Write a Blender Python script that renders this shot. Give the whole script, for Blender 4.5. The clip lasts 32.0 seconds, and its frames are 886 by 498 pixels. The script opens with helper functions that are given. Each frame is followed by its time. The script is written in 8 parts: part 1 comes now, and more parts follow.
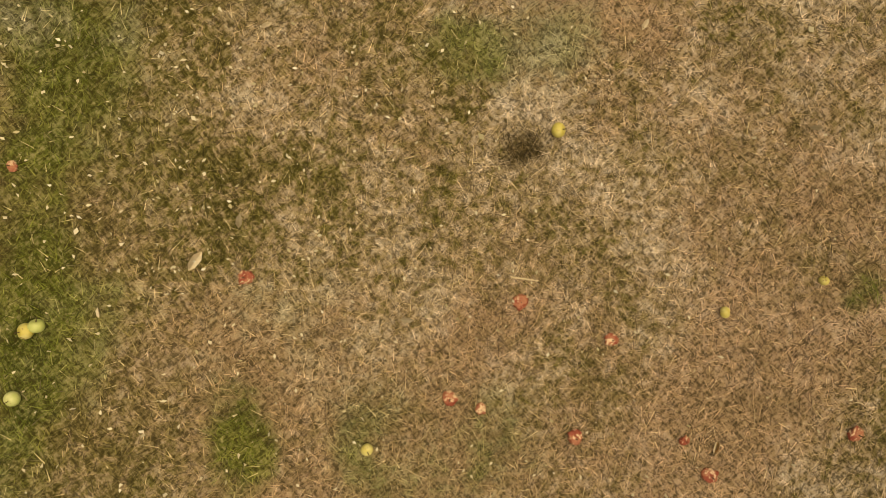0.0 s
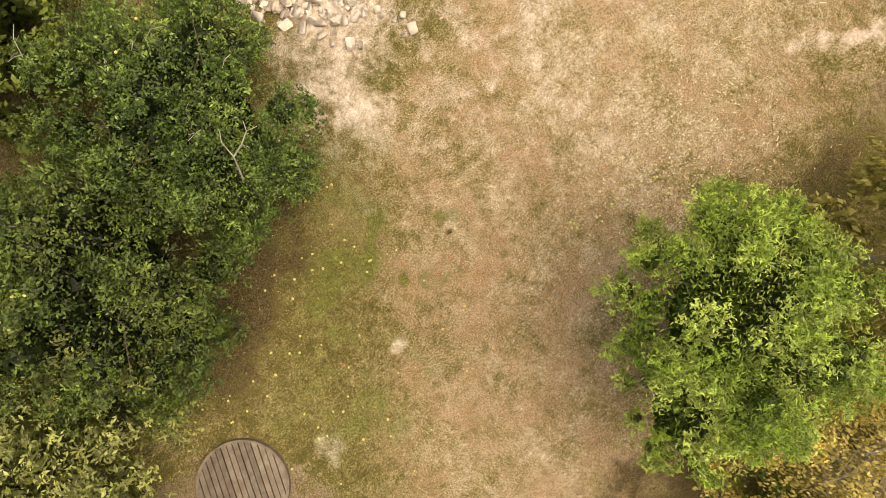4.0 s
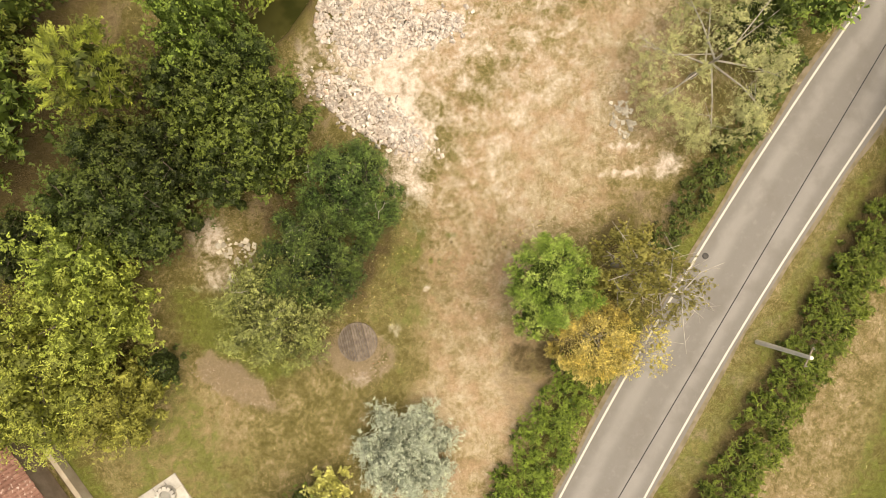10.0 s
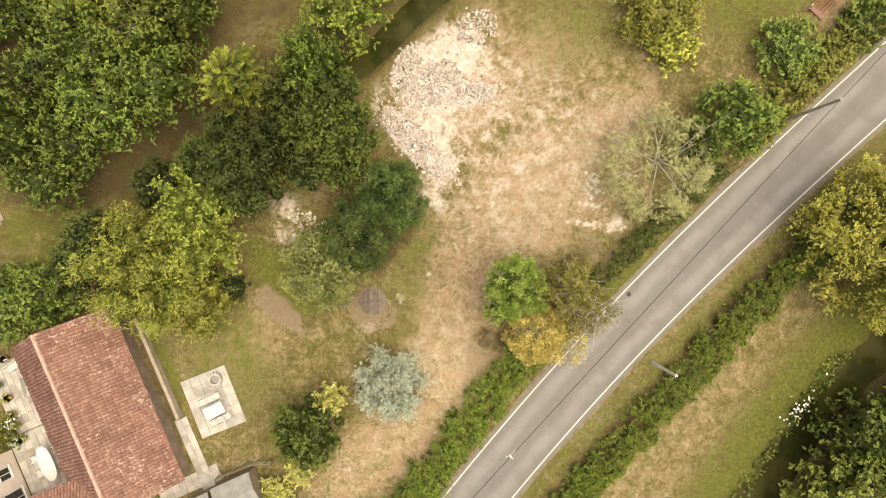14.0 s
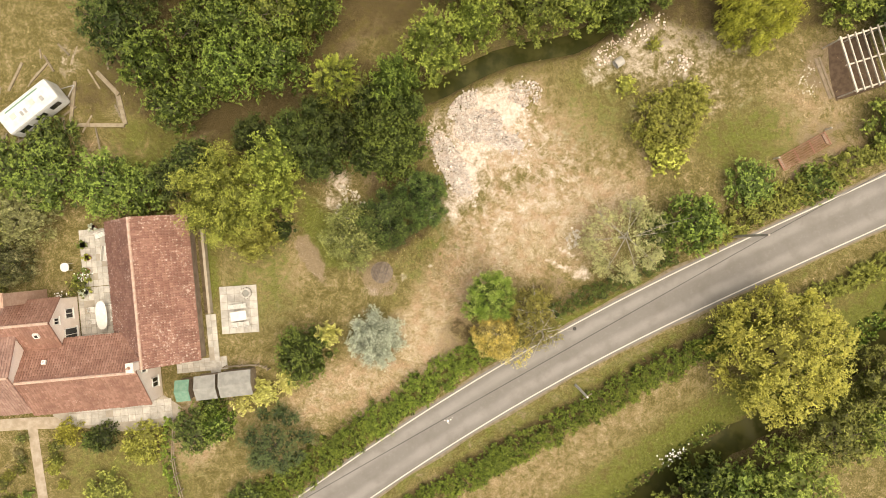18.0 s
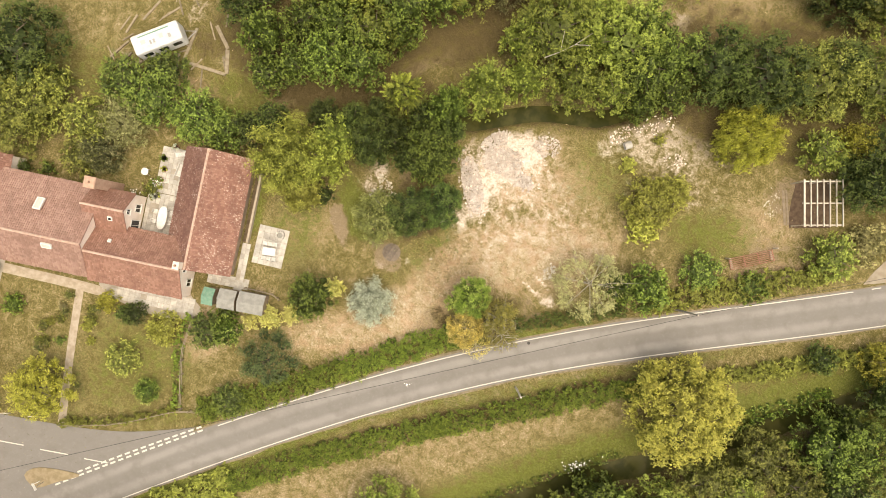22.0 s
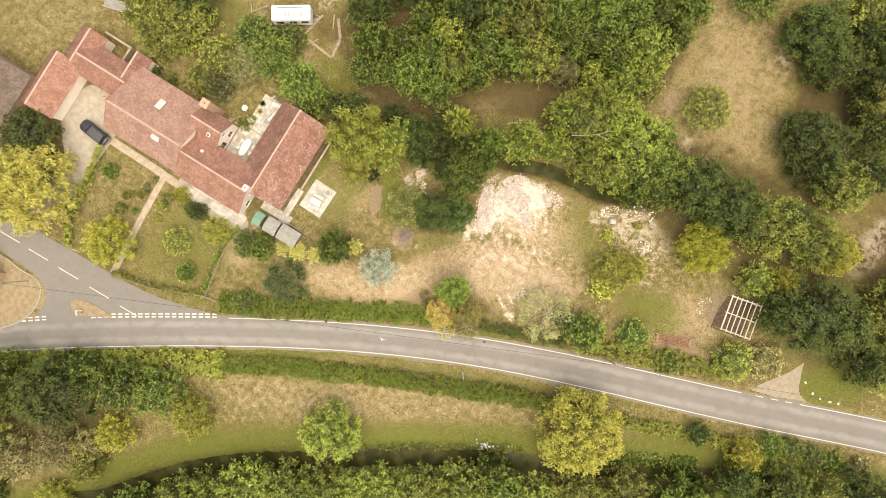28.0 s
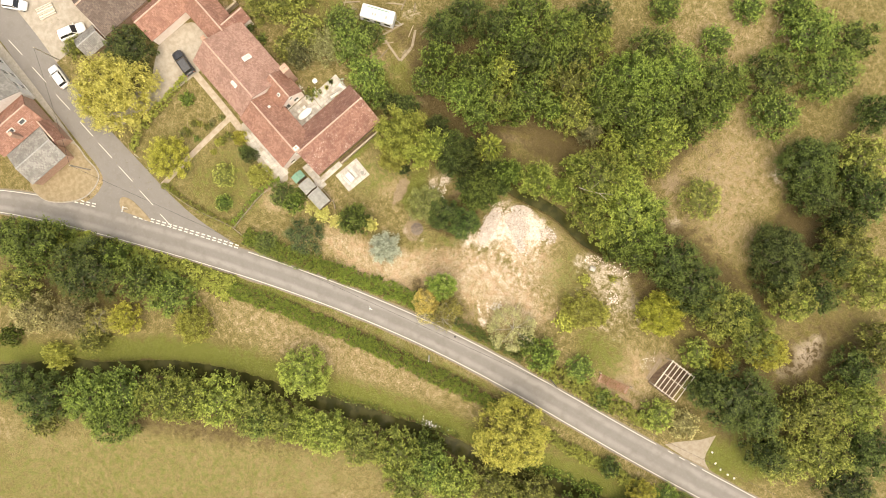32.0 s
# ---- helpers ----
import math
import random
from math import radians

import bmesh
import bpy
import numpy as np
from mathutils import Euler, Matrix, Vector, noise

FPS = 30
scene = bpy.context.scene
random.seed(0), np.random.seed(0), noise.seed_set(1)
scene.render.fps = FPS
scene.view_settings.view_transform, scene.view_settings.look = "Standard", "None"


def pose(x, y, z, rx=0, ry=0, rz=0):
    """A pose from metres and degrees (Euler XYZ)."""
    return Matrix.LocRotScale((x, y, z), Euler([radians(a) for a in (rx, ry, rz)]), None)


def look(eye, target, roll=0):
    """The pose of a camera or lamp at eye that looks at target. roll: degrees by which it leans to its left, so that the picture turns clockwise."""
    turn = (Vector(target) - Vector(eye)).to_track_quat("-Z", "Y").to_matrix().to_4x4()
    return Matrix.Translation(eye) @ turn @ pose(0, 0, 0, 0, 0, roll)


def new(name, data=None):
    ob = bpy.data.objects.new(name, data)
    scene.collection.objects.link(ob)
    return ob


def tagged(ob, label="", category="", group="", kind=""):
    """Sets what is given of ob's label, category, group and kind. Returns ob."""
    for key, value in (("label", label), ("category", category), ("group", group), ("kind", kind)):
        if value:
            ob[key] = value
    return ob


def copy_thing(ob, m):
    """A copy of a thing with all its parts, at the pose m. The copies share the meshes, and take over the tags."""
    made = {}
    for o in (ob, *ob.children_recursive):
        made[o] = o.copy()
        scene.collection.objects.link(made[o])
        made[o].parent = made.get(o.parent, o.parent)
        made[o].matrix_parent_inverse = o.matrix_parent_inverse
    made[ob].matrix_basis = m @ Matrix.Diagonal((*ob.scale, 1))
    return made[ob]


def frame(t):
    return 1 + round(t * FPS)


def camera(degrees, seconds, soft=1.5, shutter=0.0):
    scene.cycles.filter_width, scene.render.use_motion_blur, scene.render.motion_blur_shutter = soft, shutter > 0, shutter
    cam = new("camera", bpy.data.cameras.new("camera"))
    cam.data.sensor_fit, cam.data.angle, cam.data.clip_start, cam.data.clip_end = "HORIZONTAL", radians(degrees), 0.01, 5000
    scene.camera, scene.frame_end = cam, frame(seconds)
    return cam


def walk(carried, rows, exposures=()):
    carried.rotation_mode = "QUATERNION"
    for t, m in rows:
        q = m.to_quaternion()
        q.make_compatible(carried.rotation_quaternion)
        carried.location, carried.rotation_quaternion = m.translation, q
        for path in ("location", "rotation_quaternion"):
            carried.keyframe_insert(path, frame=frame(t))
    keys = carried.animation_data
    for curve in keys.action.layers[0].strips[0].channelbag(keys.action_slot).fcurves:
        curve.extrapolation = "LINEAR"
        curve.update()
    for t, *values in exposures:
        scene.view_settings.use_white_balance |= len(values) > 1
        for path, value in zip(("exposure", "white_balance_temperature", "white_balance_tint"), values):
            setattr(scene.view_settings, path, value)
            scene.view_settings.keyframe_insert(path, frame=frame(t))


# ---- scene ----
# the drone: rises straight up, looking down, and turns slowly
cam = camera(72.0, 32.0, soft=0.8)
PATH = [
    (0, 0.72, -0.45, 2.17, -39.94),
    (0.5, 0.7, -0.44, 2.84, -39.85),
    (1, 0.71, -0.44, 4.05, -39.75),
    (1.5, 0.71, -0.45, 5.57, -39.79),
    (2, 0.72, -0.51, 7.13, -39.79),
    (2.5, 0.74, -0.49, 8.63, -39.78),
    (3, 0.75, -0.47, 10.17, -39.75),
    (3.5, 0.78, -0.51, 11.77, -39.7),
    (5.5, 0.9, -0.61, 18.01, -39.93),
    (6, 0.88, -0.6, 19.58, -39.91),
    (6.5, 0.84, -0.58, 21.19, -39.81),
    (7, 0.81, -0.57, 22.73, -39.79),
    (7.5, 0.78, -0.55, 24.21, -39.73),
    (8, 0.75, -0.53, 25.69, -39.77),
    (8.5, 0.71, -0.51, 27.21, -39.7),
    (9, 0.67, -0.47, 28.74, -39.51),
    (9.5, 0.63, -0.43, 30.25, -37.72),
    (10, 0.6, -0.39, 31.77, -35.57),
    (10.5, 0.57, -0.36, 33.32, -34.31),
    (11, 0.54, -0.32, 34.88, -33.3),
    (11.5, 0.51, -0.3, 36.47, -32.2),
    (12, 0.48, -0.29, 38.06, -31.07),
    (12.5, 0.46, -0.29, 39.59, -29.24),
    (13, 0.45, -0.29, 41.13, -27.19),
    (13.5, 0.43, -0.28, 42.75, -25.29),
    (14, 0.39, -0.28, 44.35, -23.22),
    (14.5, 0.34, -0.29, 45.86, -21.18),
    (16.5, 0.14, -0.19, 52.04, -12.69),
    (17, 0.09, -0.16, 53.51, -10.49),
    (17.5, 0.05, -0.13, 55.06, -8.06),
    (18, 0.03, -0.11, 56.63, -5.42),
    (18.5, 0.01, -0.08, 58.23, -2.8),
    (19, -0.01, -0.06, 59.83, -0),
    (19.5, -0.04, -0.05, 61.4, 2.4),
    (20, -0.07, -0.05, 62.98, 5.02),
    (20.5, -0.11, -0.06, 64.53, 7.37),
    (21, -0.14, -0.09, 66.03, 9.5),
    (21.5, -0.17, -0.13, 67.53, 10.73),
    (22, -0.18, -0.18, 69.05, 11.81),
    (22.5, -0.19, -0.24, 70.53, 12.84),
    (23, -0.19, -0.3, 71.93, 13.85),
    (23.5, -0.2, -0.36, 73.35, 15.31),
    (24, -0.22, -0.41, 74.81, 16.91),
    (24.5, -0.24, -0.44, 76.28, 18.54),
    (25, -0.27, -0.47, 77.74, 20.12),
    (25.5, -0.29, -0.5, 79.27, 21.55),
    (27.5, -0.4, -0.58, 85.03, 28.93),
    (28, -0.46, -0.56, 86.63, 31.98),
    (28.5, -0.53, -0.56, 88.14, 35.12),
    (29, -0.59, -0.58, 89.65, 37.99),
    (29.5, -0.63, -0.6, 91.2, 40.26),
    (30, -0.64, -0.6, 92.79, 41.8),
    (30.5, -0.62, -0.6, 94.39, 43.47),
    (31, -0.59, -0.6, 96.15, 45.17),
    (31.5, -0.56, -0.64, 97.72, 47.01),
    (32, -0.55, -0.72, 99.36, 48.95),
]
EXPOSURES = [(0.0, -0.22, 10600, 7), (1.0, 0.16, 10000, 8), (3.0, 0.46, 9000, 9), (9.0, 0.57, 8100, 7), (20.0, 0.63, 7800, 8), (32.0, 0.86, 7600, 8)]
walk(cam, [(t, pose(x, y, z, 0, 0, turn)) for t, x, y, z, turn in PATH], EXPOSURES)

# ---- daylight under a thin, even cloud ----
world = bpy.data.worlds.new("sky")
scene.world = world
world.use_nodes = True
wn = world.node_tree.nodes
sky = wn.new("ShaderNodeTexSky")
sky.sky_type = "NISHITA"
sky.sun_disc = False
sky.sun_elevation = radians(75)
sky.sun_rotation = radians(120)
sky.dust_density = 4.0
world.node_tree.links.new(sky.outputs[0], wn["Background"].inputs[0])
wn["Background"].inputs[1].default_value = 0.115
sun_data = bpy.data.lights.new("sun", "SUN")
sun_data.energy = 2.72
sun_data.angle = radians(90)
sun_data.color = (1.0, 0.93, 0.82)
sun_ob = new("sun", sun_data)
# azimuth 120 degrees from north, elevation 75
sun_dir = Vector((math.sin(radians(120)) * math.cos(radians(75)), math.cos(radians(120)) * math.cos(radians(75)), math.sin(radians(75))))
sun_ob.matrix_world = look(sun_dir * 200, (0, 0, 0))

# ---- material helpers ----
class Nodes:
    """A thin wrapper that adds nodes to one material."""
    def __init__(self, name):
        self.m = bpy.data.materials.new(name)
        self.m.use_nodes = True
        self.t = self.m.node_tree
        self.b = self.t.nodes["Principled BSDF"]
        self.out = self.t.nodes["Material Output"]

    def add(self, kind):
        return self.t.nodes.new("ShaderNode" + kind)

    def put(self, socket, v):
        if isinstance(v, bpy.types.NodeSocket):
            self.t.links.new(v, socket)
        elif v is not None:
            if isinstance(v, tuple) and len(v) == 3 and socket.type == "RGBA":
                v = (*v, 1)
            socket.default_value = v

    def noise(self, scale, detail=3.0, rough=0.55, vec=None, distort=0.0):
        n = self.add("TexNoise")
        self.put(n.inputs["Scale"], scale)
        self.put(n.inputs["Detail"], detail)
        self.put(n.inputs["Roughness"], rough)
        self.put(n.inputs["Distortion"], distort)
        self.put(n.inputs["Vector"], vec if vec is not None else self.pos())
        return n.outputs["Fac"]

    def pos(self, turn=0.0, stretch=(1, 1, 1)):
        g = self.add("NewGeometry").outputs["Position"]
        if turn == 0 and stretch == (1, 1, 1):
            return g
        mp = self.add("Mapping")
        self.put(mp.inputs["Vector"], g)
        mp.inputs["Rotation"].default_value[2] = turn
        mp.inputs["Scale"].default_value = stretch
        return mp.outputs[0]

    def ramp(self, fac, lo, hi, a=0.0, b=1.0):
        n = self.add("MapRange")
        n.interpolation_type = "SMOOTHSTEP"
        for i, v in enumerate((fac, lo, hi, a, b)):
            self.put(n.inputs[i], v)
        return n.outputs[0]

    def stops(self, fac, *rows):
        """A colour band: rows of (place, colour)."""
        n = self.add("ValToRGB")
        e = n.color_ramp.elements
        for i, (p, c) in enumerate(rows):
            q = e[i] if i < 2 else e.new(p)
            q.position, q.color = p, (*c, 1)
        self.put(n.inputs[0], fac)
        return n.outputs[0]

    def around(self, v, gain):
        """v swung about a half and multiplied."""
        return self.math("MULTIPLY", self.math("SUBTRACT", v, 0.5), gain)

    def mix(self, fac, a, b, mode="MIX"):
        n = self.add("Mix")
        n.data_type, n.blend_type = "RGBA", mode
        self.put(n.inputs[0], fac)
        self.put(n.inputs[6], a)
        self.put(n.inputs[7], b)
        return n.outputs[2]

    def math(self, op, a, b=0.0):
        n = self.add("Math")
        n.operation = op
        self.put(n.inputs[0], a)
        self.put(n.inputs[1], b)
        return n.outputs[0]

    def attr(self, name):
        n = self.add("Attribute")
        n.attribute_name = name
        return n.outputs["Fac"]

    def bump(self, height, strength=0.5, dist=0.02):
        n = self.add("Bump")
        self.put(n.inputs["Height"], height)
        n.inputs["Strength"].default_value = strength
        n.inputs["Distance"].default_value = dist
        self.put(self.b.inputs["Normal"], n.outputs[0])

    def done(self, colour, rough=0.85, metal=0.0, spec=0.3):
        self.put(self.b.inputs["Base Color"], colour)
        self.put(self.b.inputs["Roughness"], rough)
        self.put(self.b.inputs["Metallic"], metal)
        self.b.inputs["Specular IOR Level"].default_value = spec
        return self.m


def surface(name, a, b, scale=4.0, rough=0.8, metal=0.0, fine=40.0, bump=0.3, dist=0.01, spec=0.3, spread=0.0):
    """Two tones in patches, a finer grain over them and a little relief; spread varies it from piece to piece."""
    n = Nodes(name)
    big = n.ramp(n.noise(scale, 4), 0.35, 0.65)
    grain = n.noise(fine, 4, 0.65)
    col = n.mix(big, a, b)
    col = n.mix(n.ramp(grain, 0.3, 0.75, 0.0, 0.35), col, tuple(0.55 * v for v in a))
    if spread:
        r = n.add("ObjectInfo").outputs["Random"]
        hs = n.add("HueSaturation")
        n.put(hs.inputs["Color"], col)
        n.put(hs.inputs["Value"], n.ramp(r, 0, 1, 1 - spread, 1 + spread))
        col = hs.outputs[0]
    n.bump(grain, bump, dist)
    return n.done(col, rough, metal, spec)


def foliage(name, dark, light, tip, spread=0.25, rough=0.55, tips=0.28, shade=0.2, tuft=0.16):
    """Leaves: each leaf its own tone, each plant its own cast, some light let through."""
    n = Nodes(name)
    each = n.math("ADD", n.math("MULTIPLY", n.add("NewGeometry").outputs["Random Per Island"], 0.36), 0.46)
    # inner leaves keep the dark tone: shade inside the crown, painted into the colour
    isl = n.math("MULTIPLY", each, n.attr("outer_leaf"))
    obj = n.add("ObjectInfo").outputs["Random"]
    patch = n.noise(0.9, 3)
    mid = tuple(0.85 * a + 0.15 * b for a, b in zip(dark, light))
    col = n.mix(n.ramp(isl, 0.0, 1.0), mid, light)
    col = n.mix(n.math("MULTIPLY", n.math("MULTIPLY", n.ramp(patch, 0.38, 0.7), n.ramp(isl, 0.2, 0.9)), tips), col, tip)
    hs = n.add("HueSaturation")
    n.put(hs.inputs["Color"], col)
    n.put(hs.inputs["Hue"], n.ramp(obj, 0, 1, 0.494, 0.506))
    sprays = n.math("MULTIPLY", n.ramp(n.noise(1.7, 4, 0.6), 0.36, 0.64, 0.8, 1.15), n.ramp(n.attr("tone"), 0, 1, 1 - shade, 1 + shade))
    sprays = n.math("MULTIPLY", sprays, n.ramp(n.noise(4.6, 2, 0.5), 0.38, 0.62, 1 - tuft, 1 + tuft))
    n.put(hs.inputs["Value"], n.math("MULTIPLY", sprays, n.ramp(obj, 0, 1, 1 - spread, 1 + spread)))
    m = n.done(hs.outputs[0], rough, 0.0, 0.35)
    tr = n.add("BsdfTranslucent")
    n.put(tr.inputs[0], hs.outputs[0])
    ms = n.add("MixShader")
    ms.inputs[0].default_value = 0.2
    n.t.links.new(n.b.outputs[0], ms.inputs[1])
    n.t.links.new(tr.outputs[0], ms.inputs[2])
    n.t.links.new(ms.outputs[0], n.out.inputs[0])
    return m


LEAF = {
    "hedge": foliage("hedge_leaves", (0.043, 0.071, 0.008), (0.235, 0.315, 0.046), (0.37, 0.43, 0.085), 0.12),
    "apple": foliage("apple_leaves", (0.011, 0.025, 0.006), (0.085, 0.138, 0.025), (0.225, 0.295, 0.068), 0.12, 0.42, 0.7, 0.5, 0.38),
    "applelight": foliage("pale_apple_leaves", (0.12, 0.135, 0.03), (0.29, 0.32, 0.095), (0.42, 0.44, 0.17), 0.15, 0.45, 0.7, 0.4, 0.3),
    "green": foliage("green_leaves", (0.054, 0.084, 0.013), (0.215, 0.285, 0.050), (0.335, 0.395, 0.078), 0.28),
    "dark": foliage("dark_leaves", (0.030, 0.047, 0.009), (0.118, 0.156, 0.030), (0.215, 0.25, 0.055)),
    "bright": foliage("bright_leaves", (0.035, 0.066, 0.006), (0.235, 0.335, 0.045), (0.52, 0.60, 0.16), 0.08, 0.45, 1.0, 0.42),
    "birch": foliage("birch_leaves", (0.22, 0.20, 0.055), (0.42, 0.385, 0.105), (0.58, 0.52, 0.19)),
    "gold": foliage("golden_leaves", (0.48, 0.40, 0.09), (0.74, 0.63, 0.19), (0.84, 0.75, 0.31), 0.05, 0.55, 0.8, 0.35),
    "willow": foliage("grey_willow_leaves", (0.17, 0.17, 0.065), (0.4, 0.395, 0.17), (0.53, 0.515, 0.28)),
    "pine": foliage("pine_needles", (0.30, 0.30, 0.12), (0.57, 0.56, 0.27), (0.71, 0.68, 0.40), 0.05),
    "variegated": foliage("variegated_leaves", (0.45, 0.43, 0.11), (0.68, 0.66, 0.22), (0.82, 0.78, 0.36), 0.05),
    "silver": foliage("silver_leaves", (0.33, 0.36, 0.26), (0.6, 0.65, 0.5), (0.74, 0.77, 0.64), 0.05),
    "spruce": foliage("spruce_needles", (0.045, 0.072, 0.025), (0.16, 0.22, 0.075), (0.25, 0.31, 0.12)),
    "yellow": foliage("yellow_leaves", (0.23, 0.22, 0.025), (0.43, 0.42, 0.065), (0.58, 0.54, 0.11), 0.05),
    "lime": foliage("lime_leaves", (0.25, 0.255, 0.045), (0.46, 0.475, 0.095), (0.60, 0.59, 0.16)),
    "yellowgreen": foliage("yellow_green_leaves", (0.115, 0.148, 0.024), (0.315, 0.37, 0.066), (0.44, 0.485, 0.105)),
    "lemon": foliage("lemon_green_leaves", (0.17, 0.195, 0.03), (0.395, 0.44, 0.08), (0.52, 0.55, 0.13), 0.1, 0.55, 0.4, 0.3),
    "plume": foliage("plume_leaves", (0.075, 0.10, 0.015), (0.34, 0.375, 0.06), (0.48, 0.50, 0.10), 0.05, 0.5, 0.6, 0.62),
    "olive": foliage("olive_leaves", (0.099, 0.110, 0.020), (0.321, 0.343, 0.069), (0.497, 0.508, 0.139)),
    "weeping": foliage("weeping_leaves", (0.2, 0.2, 0.025), (0.42, 0.42, 0.06), (0.56, 0.54, 0.1)),
    "twiggy": foliage("twiggy_leaves", (0.07, 0.075, 0.025), (0.19, 0.19, 0.075), (0.40, 0.37, 0.20), 0.1, 0.6, 0.8, 0.4),
    "brown": foliage("browning_leaves", (0.20, 0.18, 0.07), (0.43, 0.39, 0.17), (0.54, 0.49, 0.25)),
    "oak": foliage("oak_leaves", (0.21, 0.20, 0.032), (0.47, 0.455, 0.09), (0.68, 0.59, 0.14), 0.05, 0.55, 0.5, 0.22),
    "willowgold": foliage("golden_willow_leaves", (0.38, 0.36, 0.07), (0.68, 0.64, 0.17), (0.80, 0.75, 0.30), 0.05),
}
M_BARK = surface("bark", (0.16, 0.13, 0.10), (0.10, 0.08, 0.06), 3, 0.9, fine=30)
M_PALE_BARK = surface("pale_bark", (0.48, 0.44, 0.38), (0.30, 0.27, 0.23), 5, 0.8, fine=30)
M_TILE = None

# ---- building helpers ----
def mesh_ob(name, verts, faces, material, parent=None, label="", smooth=False):
    """One mesh object from vertices and faces."""
    me = bpy.data.meshes.new(name)
    me.from_pydata([tuple(v) for v in verts], [], faces)
    me.update()
    if smooth:
        me.shade_smooth()
    me.materials.append(material)
    ob = new(name, me)
    if parent is not None:
        ob.parent = parent
    if label:
        ob["label"] = label
    return ob


def part(name, bm, material, parent, label="", smooth=False):
    """Links a bmesh as one mesh object under a thing or a part."""
    me = bpy.data.meshes.new(name)
    bm.normal_update()
    bm.to_mesh(me)
    bm.free()
    if smooth:
        me.shade_smooth()
    me.materials.append(material)
    ob = new(name, me)
    if parent is not None:
        ob.parent = parent
    if label:
        ob["label"] = label
    return ob


def thing(name, x, y, z=0.0, turn=0.0, label="", category="", group="", kind=""):
    """An empty at the base of a thing."""
    ob = new(name)
    ob.empty_display_size = 0.2
    ob.matrix_basis = pose(x, y, z, 0, 0, turn)
    return tagged(ob, label, category, group, kind)


def box(bm, x0, x1, y0, y1, z0, z1, bevel=0.0, m=None):
    """A bevelled box added to bm."""
    r = bmesh.ops.create_cube(bm, size=1)
    mat = Matrix.Translation(((x0 + x1) / 2, (y0 + y1) / 2, (z0 + z1) / 2)) @ Matrix.Diagonal((x1 - x0, y1 - y0, z1 - z0, 1))
    bmesh.ops.transform(bm, matrix=(m @ mat) if m is not None else mat, verts=r["verts"])
    if bevel > 0:
        edges = {e for v in r["verts"] for e in v.link_edges}
        bmesh.ops.bevel(bm, geom=list(edges), offset=bevel, segments=2, affect="EDGES", profile=0.6)
    return bm


def boxed(*a, **k):
    return box(bmesh.new(), *a, **k)


def rod(bm, a, b, r0, r1=None, sides=8):
    """A tapered round bar from a to b added to bm."""
    a, b = Vector(a), Vector(b)
    d = b - a
    r = bmesh.ops.create_cone(bm, cap_ends=True, segments=sides, radius1=r0, radius2=r0 if r1 is None else r1, depth=d.length)
    m = Matrix.Translation((a + b) / 2) @ d.to_track_quat("Z", "Y").to_matrix().to_4x4()
    bmesh.ops.transform(bm, matrix=m, verts=r["verts"])
    return bm


def raw_mesh(name, v, f, material, sizes=None):
    """A mesh datablock straight from arrays: v (n,3), f (m,k) with k corners each."""
    me = bpy.data.meshes.new(name)
    n, (m, k) = len(v), f.shape
    me.vertices.add(n)
    me.vertices.foreach_set("co", np.ascontiguousarray(v, dtype=np.float32).ravel())
    me.loops.add(m * k)
    me.loops.foreach_set("vertex_index", np.ascontiguousarray(f, dtype=np.int32).ravel())
    me.polygons.add(m)
    me.polygons.foreach_set("loop_start", np.arange(0, m * k, k, dtype=np.int32))
    me.update(calc_edges=True)
    me.materials.append(material)
    return me


def lobes(x, y, seed=0, scale=1.0):
    """Smooth value noise in -1..1 for arrays, a sum of turned sines."""
    r = np.random.RandomState(seed)
    out = np.zeros_like(x, dtype=float)
    for i in range(9):
        a, ph = r.rand() * 2 * np.pi, r.rand() * 2 * np.pi
        f = (0.6 + 1.9 * r.rand()) / scale
        out += np.sin((x * np.cos(a) + y * np.sin(a)) * f + ph + 0.8 * np.sin((x * np.sin(a) - y * np.cos(a)) * f * 0.7 + ph * 2))
    return out / 4.5

# ---- the lie of the land: the lane, the side road and the two streams ----
UP = (-1.619, 1.743, 3.428, -1.16, -7.554, 24.561, -13.464)
LOW = (-1.514, 1.553, 3.753, -1.265, -8.355, 25.0, -17.815)


def lane(x):
    """Middle of the lane at x, its direction and half the width between its edge lines."""
    def at(x):
        xc = min(max(x, -56.0), 66.0)
        u, l = np.polyval(UP, xc / 50), np.polyval(LOW, xc / 50)
        s = (np.polyval(UP, (xc + 0.1) / 50) + np.polyval(LOW, (xc + 0.1) / 50) - np.polyval(UP, (xc - 0.1) / 50) - np.polyval(LOW, (xc - 0.1) / 50)) / 0.4
        return (u + l) / 2 + s * (x - xc), s, (u - l) / 2
    y, s, w = at(x)
    d = Vector((1, s, 0)).normalized()
    return Vector((x, y, 0)), d, w * d.x


STREAM_NORTH = [(-60, 13.5), (-45, 12.0), (-27, 11.6), (-21.8, 12.4), (-13.6, 15.2), (-7.8, 19.0), (-3.8, 22.2), (3.6, 25.7), (12, 29.8), (22, 34)]
MILL_STREAM = [(-2.5, 14.4), (0.3, 14.6), (2.5, 15.4), (6.4, 16.9), (9.8, 17.5), (13.9, 17.8), (17.5, 19.6), (24, 23.5), (34, 24.0), (48, 30)]
RIVER_SOUTH = [(-60, -95), (-40, -78), (-32.5, -68), (-26, -60.5), (-22, -55.3), (-15.0, -46.9), (-8.4, -41.2), (-2.4, -37.3), (8.0, -30.3), (14.6, -26.3), (20.9, -22.4), (25.8, -20.2), (33, -16.5), (40, -12.4), (47, -9.0), (60, -3), (90, 8)]


